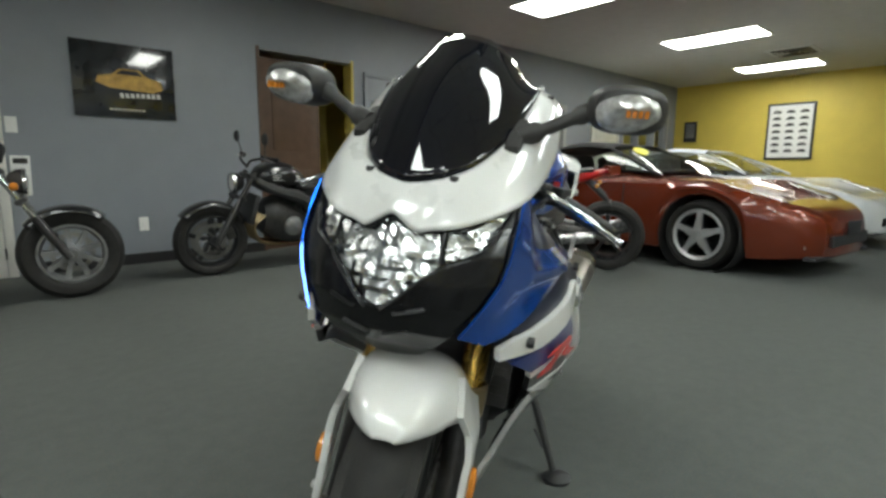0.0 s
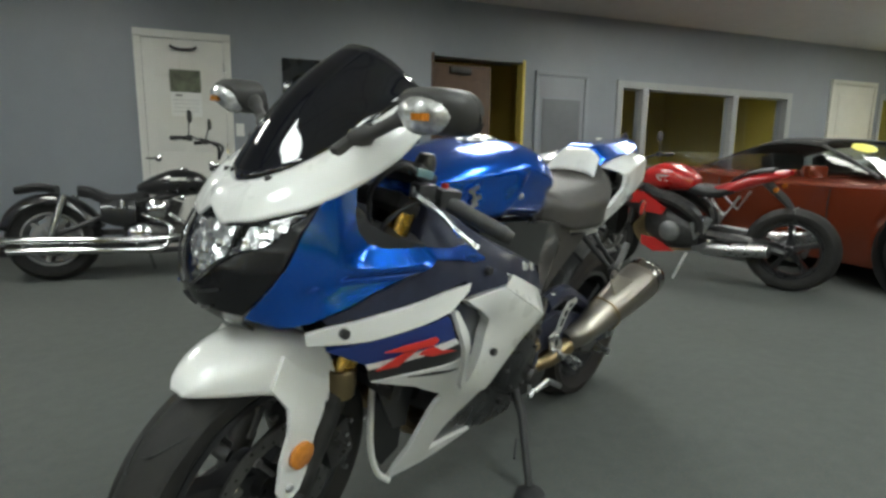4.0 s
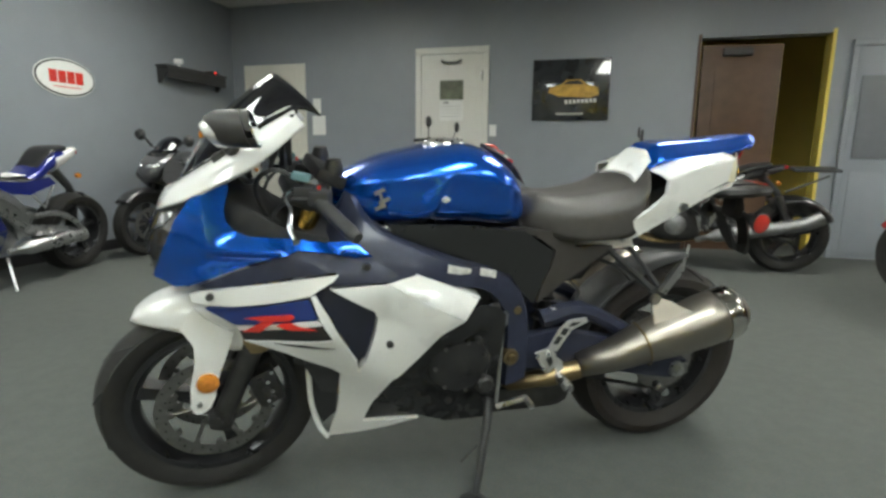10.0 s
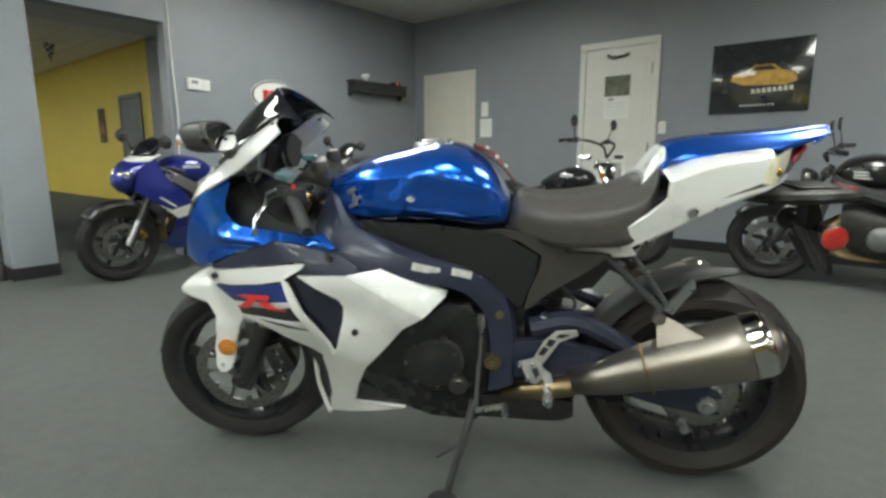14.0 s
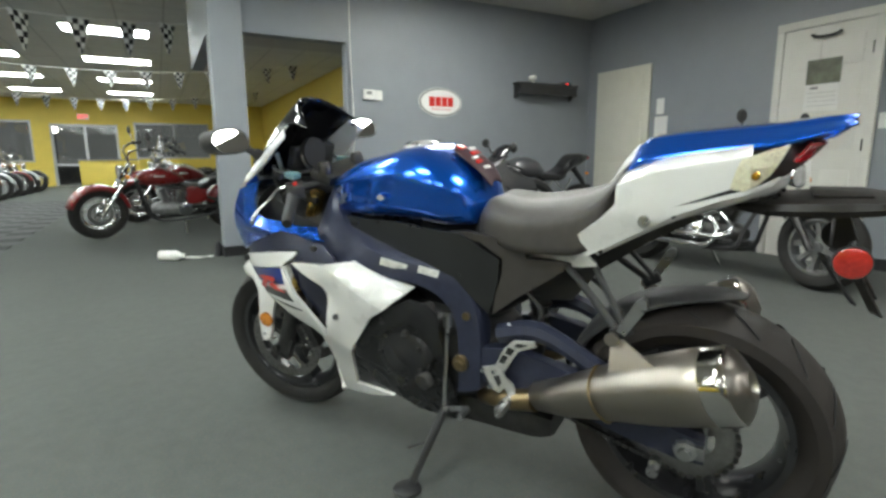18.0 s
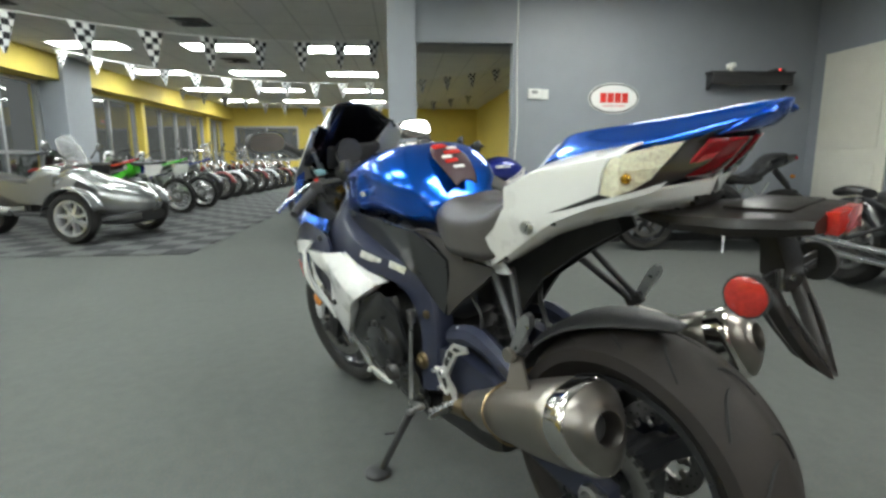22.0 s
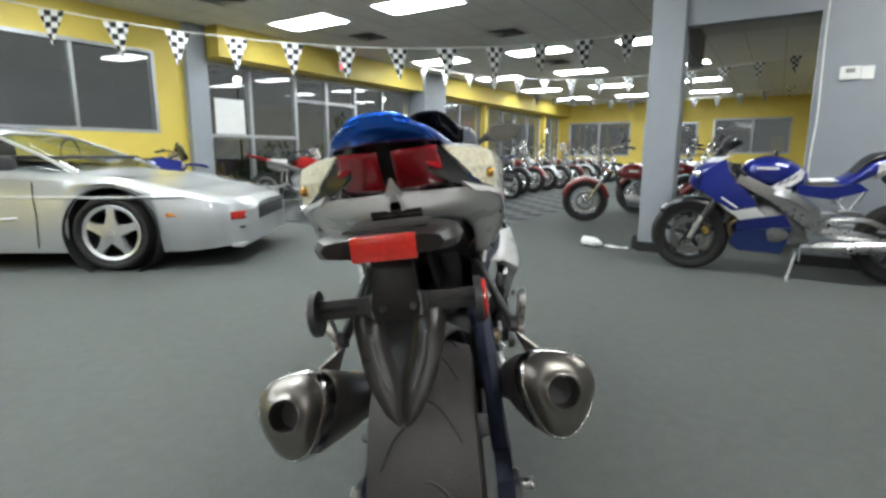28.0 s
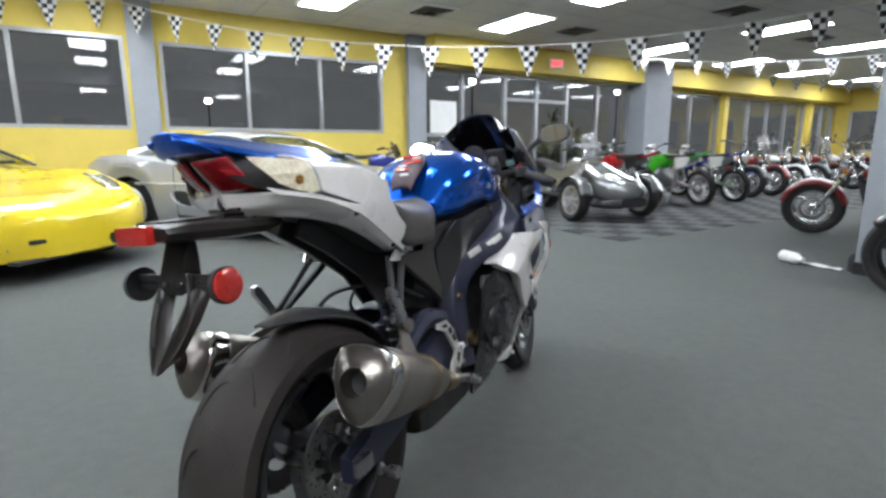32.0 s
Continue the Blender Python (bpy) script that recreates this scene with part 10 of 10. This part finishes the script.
part("cable", tube(B(), curve([(X_B + 0.012, 2.14, Z_BAY), (X_B + 0.015, 2.135, 1.9), (X_B + 0.03, 2.145, 1.3), (X_B + 0.015, 2.13, 0.9), (X_B + 0.02, 2.14, 0.1)], 6), 0.007, 6), M_STRING, cb)


def wall_plate(name, label, x, z, w, h, mat=M_WHITEPLAIN):
    t = thing(name, label, name.replace("_", " "), pose(x, FACE, z))
    part("plate", box(B(), (w, 0.008, h), (0, -0.005, 0), bevel=0.002), mat, t)
    part("toggle", box(B(), (0.012, 0.014, 0.03), (0, -0.013, 0), bevel=0.003), mat, t)
    return t


wall_plate("light_switch", "white light switch beside the door", 0.455, 1.235, 0.075, 0.12)
wall_plate("light_switch", "white light switch near the office window", 4.55, 1.22, 0.075, 0.12)
wall_plate("power_outlet", "white low power outlet on the grey wall", 1.30, 0.42, 0.075, 0.12)
for x, z, w, h in ((-1.64, 1.52, 0.10, 0.17), (-1.62, 1.30, 0.17, 0.22)):
    nt_ = thing("wall_notice", "pale paper notice fixed beside the corner door", "notice", pose(x, FACE, z), "wall notices")
    part("sheet", box(B(), (w, 0.004, h), (0, -0.004, 0)), M_WHITEPLAIN, nt_, smooth=False)
for x, z, w, h, m, lb in ((0.0, 1.66, 0.26, 0.20, material("calendar_picture", (0.10, 0.11, 0.07), 0.4, noise_scale=14, noise_amt=0.7), "calendar picture taped to the white door"), (0.0, 1.45, 0.26, 0.22, M_WHITEPLAIN, "blank calendar sheet on the white door")):
    c = thing("wall_calendar", lb, "calendar", pose(x, Y_N - 0.036, z), "door papers")
    part("sheet", box(B(), (w, 0.004, h), (0, 0, 0)), m, c, smooth=False)
    if m is M_WHITEPLAIN:
        bm = B()
        box(bm, (0.06, 0.003, 0.02), (-0.06, -0.002, 0.08))
        for r in range(4):
            box(bm, (0.22, 0.003, 0.003), (0, -0.002, 0.04 - 0.035 * r))
        part("print", bm, M_GREYMETAL, c, smooth=False)
# passage poster
pp_ = thing("passage_poster", "dark red motorcycle poster on the yellow passage wall", "poster", pose(-10.6, 4.198, 1.60, 0, 0, 180))
part("poster_sheet", box(B(), (0.36, 0.012, 0.70), (0, 0.008, 0), bevel=0.002), material("dark_red_print", (0.07, 0.03, 0.03), 0.3, noise_scale=9, noise_amt=0.8, coat=0.6), pp_)
part("poster_image", box(B(), (0.24, 0.004, 0.22), (0, 0.016, -0.05)), material("print_red_grey", (0.25, 0.10, 0.09), 0.35, noise_scale=14, noise_amt=0.7), pp_, smooth=False)

# paper on the shop front and exit signs
pw = thing("window_notice", "large white paper taped to the shop front glass", "notice", pose(-3.50, Y_S - 0.045, 1.63))
part("sheet", box(B(), (0.60, 0.004, 0.60), (0, 0.006, 0)), M_WHITEPLAIN, pw, smooth=False)


def exit_sign(m):
    t = thing("exit_sign", "glowing red exit sign", "exit sign", m, "exit signs")
    part("sign_box", box(B(), (0.34, 0.05, 0.19), (0, 0, 0), bevel=0.006), M_WHITEPLAIN, t)
    text_part("sign_letters", "EXIT", 0.15, M_EXIT, t, pose(0, 0.027, 0, 90, 0, 180), 0.002)
    return t


exit_sign(pose(-5.95, Y_S + 0.45, 2.74))
exit_sign(pose(X_W + 0.04, -1.8, 2.45, 0, 0, -90))

# ---------- bunting ----------
M_FB = material("black_flag_cloth", (0.012, 0.012, 0.013), 0.7, noise_scale=30, noise_amt=0.2)
M_FW = material("white_flag_cloth", (0.72, 0.72, 0.70), 0.7, noise_scale=30, noise_amt=0.06)


def flag_mesh():
    bm = B()
    n = 6
    w, h = 0.24, 0.34
    for r in range(n):
        z0, z1 = -h * r / n, -h * (r + 1) / n
        a0, a1 = w * (1 - r / n * 0.92) / 2, w * (1 - (r + 1) / n * 0.92) / 2
        m = 4
        for c in range(m):
            u0, u1 = -w / 2 + w * c / m, -w / 2 + w * (c + 1) / m
            q = [(max(-a0, min(a0, u0)), z0), (max(-a0, min(a0, u1)), z0), (max(-a1, min(a1, u1)), z1), (max(-a1, min(a1, u0)), z1)]
            if q[1][0] - q[0][0] < 1e-4 and q[2][0] - q[3][0] < 1e-4:
                continue
            pts = []
            for u, z in q:
                if not pts or (V(u, 0, z) - pts[-1]).length > 1e-5:
                    pts.append(V(u, 0.012 * math.sin(u * 18 + z * 9), z))
            if (pts[0] - pts[-1]).length < 1e-5:
                pts.pop()
            if len(pts) < 3:
                continue
            f = bm.faces.new([bm.verts.new(p) for p in pts])
            f.material_index = (r + c) % 2
    return bm


me_flag = None


def bunting(label, ends, sag, count, scale=1.0):
    global me_flag
    t = thing("flag_bunting", label, "bunting", None, "bunting strings")
    a, b = Vector(ends[0]), Vector(ends[1])
    def at(k):
        return a.lerp(b, k) - V(0, 0, sag * 4 * k * (1 - k))
    part("cord", tube(B(), [at(k / 40) for k in range(41)], 0.006, 5), M_STRING, t)
    d = (b - a)
    yaw = math.degrees(math.atan2(d.y, d.x))
    for k in range(count):
        if me_flag is None:
            ob = part("flag", flag_mesh(), [M_FW, M_FB], t, "black and white chequered pennant", smooth=False, solid=0.002)
            me_flag = ob.data
        else:
            ob = new("flag", me_flag)
            ob.parent = t
        p = at((k + 0.5) / count)
        rng = random.Random(k * 7 + count)
        ob.matrix_basis = pose(p.x, p.y, p.z - 0.004, rng.uniform(-8, 8), rng.uniform(-4, 4), yaw + rng.uniform(-12, 12)) @ Matrix.Diagonal((scale, scale, scale, 1))
    return t


bunting("chequered pennants strung from the window wall to the bulkhead", ((1.75, -6.15, 2.96), (-5.1, 0.80, 2.62)), 0.62, 17)
bunting("chequered pennants strung along the window wall", ((1.75, -6.14, 2.96), (6.4, -6.1, 2.96)), 0.14, 9, 0.95)
bunting("chequered pennants strung across the far showroom", ((-8.0, -5.6, 3.02), (-9.6, 3.4, 3.02)), 0.50, 16, 0.9)
bunting("chequered pennants strung across the far showroom", ((-13.5, -5.6, 3.02), (-14.6, 3.4, 3.02)), 0.50, 16, 0.9)

# ---------- on the floor ----------
mt_ = thing("chequered_mat", "dark floor mat with grey chequers under the machines", "mat", kind="stuff")
part("mat_base", box(B(), (9.4, 4.5, 0.006), (-7.09, -3.33, 0.004)), M_MAT_DARK, mt_, smooth=False)
bm = B()
for i in range(31):
    for j in range(15):
        if (i + j) % 2:
            x, y = -11.74 + 0.303 * i, -5.53 + 0.30 * j
            bm.faces.new([bm.verts.new(q) for q in ((x, y, 0.0115), (x + 0.303, y, 0.0115), (x + 0.303, y + 0.30, 0.0115), (x, y + 0.30, 0.0115))])
part("mat_chequer", bm, M_MAT_LIGHT, mt_, smooth=False)["kind"] = "stuff"

bo = thing("plastic_bottle", "white plastic bottle lying on the carpet", "bottle", pose(-2.73, 0.38, 0.052, 0, 0, 65))
part("bottle_body", lathe(B(), [(0, -0.10), (0.045, -0.098), (0.052, -0.085), (0.052, 0.01), (0.046, 0.02), (0.052, 0.03), (0.052, 0.06), (0.030, 0.10), (0.018, 0.115), (0, 0.115)], (0, 0, 0), "x", 20), M_WHITEPLAIN, bo)
part("bottle_cap", lathe(B(), [(0.02, 0.112), (0.022, 0.116), (0.022, 0.138), (0, 0.14)], (0, 0, 0), "x", 16), M_WHITEPLAIN, bo)
pa = thing("paper_sheet", "white crumpled paper on the carpet by the pillar", "paper", pose(-2.77, 0.60, 0.004, 0, 0, 80))
bm = B()
n = 6
for i in range(n):
    for j in range(n):
        q = []
        for di, dj in ((0, 0), (1, 0), (1, 1), (0, 1)):
            u, v = (i + di) / n, (j + dj) / n
            q.append(bm.verts.new((u * 0.30 - 0.15, v * 0.10 - 0.05, 0.006 * (1 + math.sin(u * 9 + v * 5)))))
        bm.faces.new(q)
bmesh.ops.remove_doubles(bm, verts=bm.verts, dist=1e-5)
part("sheet", bm, M_WHITEPLAIN, pa)
dp = thing("small_canister", "small dark canister standing at the pillar", "canister", pose(-2.80, 0.79, 0.0))
part("canister", lathe(B(), [(0, 0), (0.035, 0), (0.035, 0.11), (0.02, 0.13), (0.012, 0.15), (0, 0.15)], (0, 0, 0), "z", 16), M_BASE, dp)
# white price card tied to the fork of the black bobber
pc = thing("price_card", "white price card tied to the bobber's fork", "price card", pose(0.42, 4.33, 0.86, 6, 0, 8))
part("card", box(B(), (0.11, 0.006, 0.27), (0, 0, 0), bevel=0.002), M_WHITEPLAIN, pc)
part("card_print", box(B(), (0.08, 0.003, 0.035), (0, -0.004, 0.10)), M_DARKMETAL, pc, smooth=False)
ct = thing("sales_counter", "yellow sales counter far down the showroom", "counter", pose(-16.4, -0.9, 0))
part("counter_body", box(B(), (0.8, 1.6, 0.95), (0, 0, 0.475), bevel=0.01), M_YELLOW, ct)
part("counter_top", box(B(), (0.9, 1.7, 0.04), (0, 0, 0.972), bevel=0.008), M_GREYMETAL, ct)

# ---------- the plan in metres ----------
# the rooms are drawn in plan units of 1.08 m with their datum 0.066 under the carpet; what stands on the carpet keeps its own size
UNIT = 1.08
PLAN = Matrix.Scale(UNIT, 4) @ Matrix.Translation((0, 0, -0.066))
for ob in list(scene.objects):
    if ob.parent or ob is cam or ob is MB:
        continue
    category = ob.get("category", "")
    if category in ("floor", "ground"):
        ob.matrix_basis = Matrix.Diagonal((UNIT, UNIT, 1, 1))
    elif category == "car":
        ob.matrix_basis = Matrix.Scale(UNIT, 4) @ ob.matrix_basis
    elif category == "mat":
        ob.matrix_basis = Matrix.Diagonal((UNIT, UNIT, 1, 1))
    elif category in ("motorcycle", "three-wheeler", "bush", "street lamp", "bottle", "paper", "canister", "counter", "price card"):
        half = ob.matrix_basis.to_3x3() @ V(0.75, 0, 0) if category in ("motorcycle", "three-wheeler") else V(0, 0, 0)
        p = ob.matrix_basis.translation
        shift = (p + half) * (UNIT - 1)
        ob.matrix_basis = Matrix.Translation((shift.x, shift.y, 0)) @ ob.matrix_basis
    else:
        ob.matrix_basis = PLAN @ ob.matrix_basis
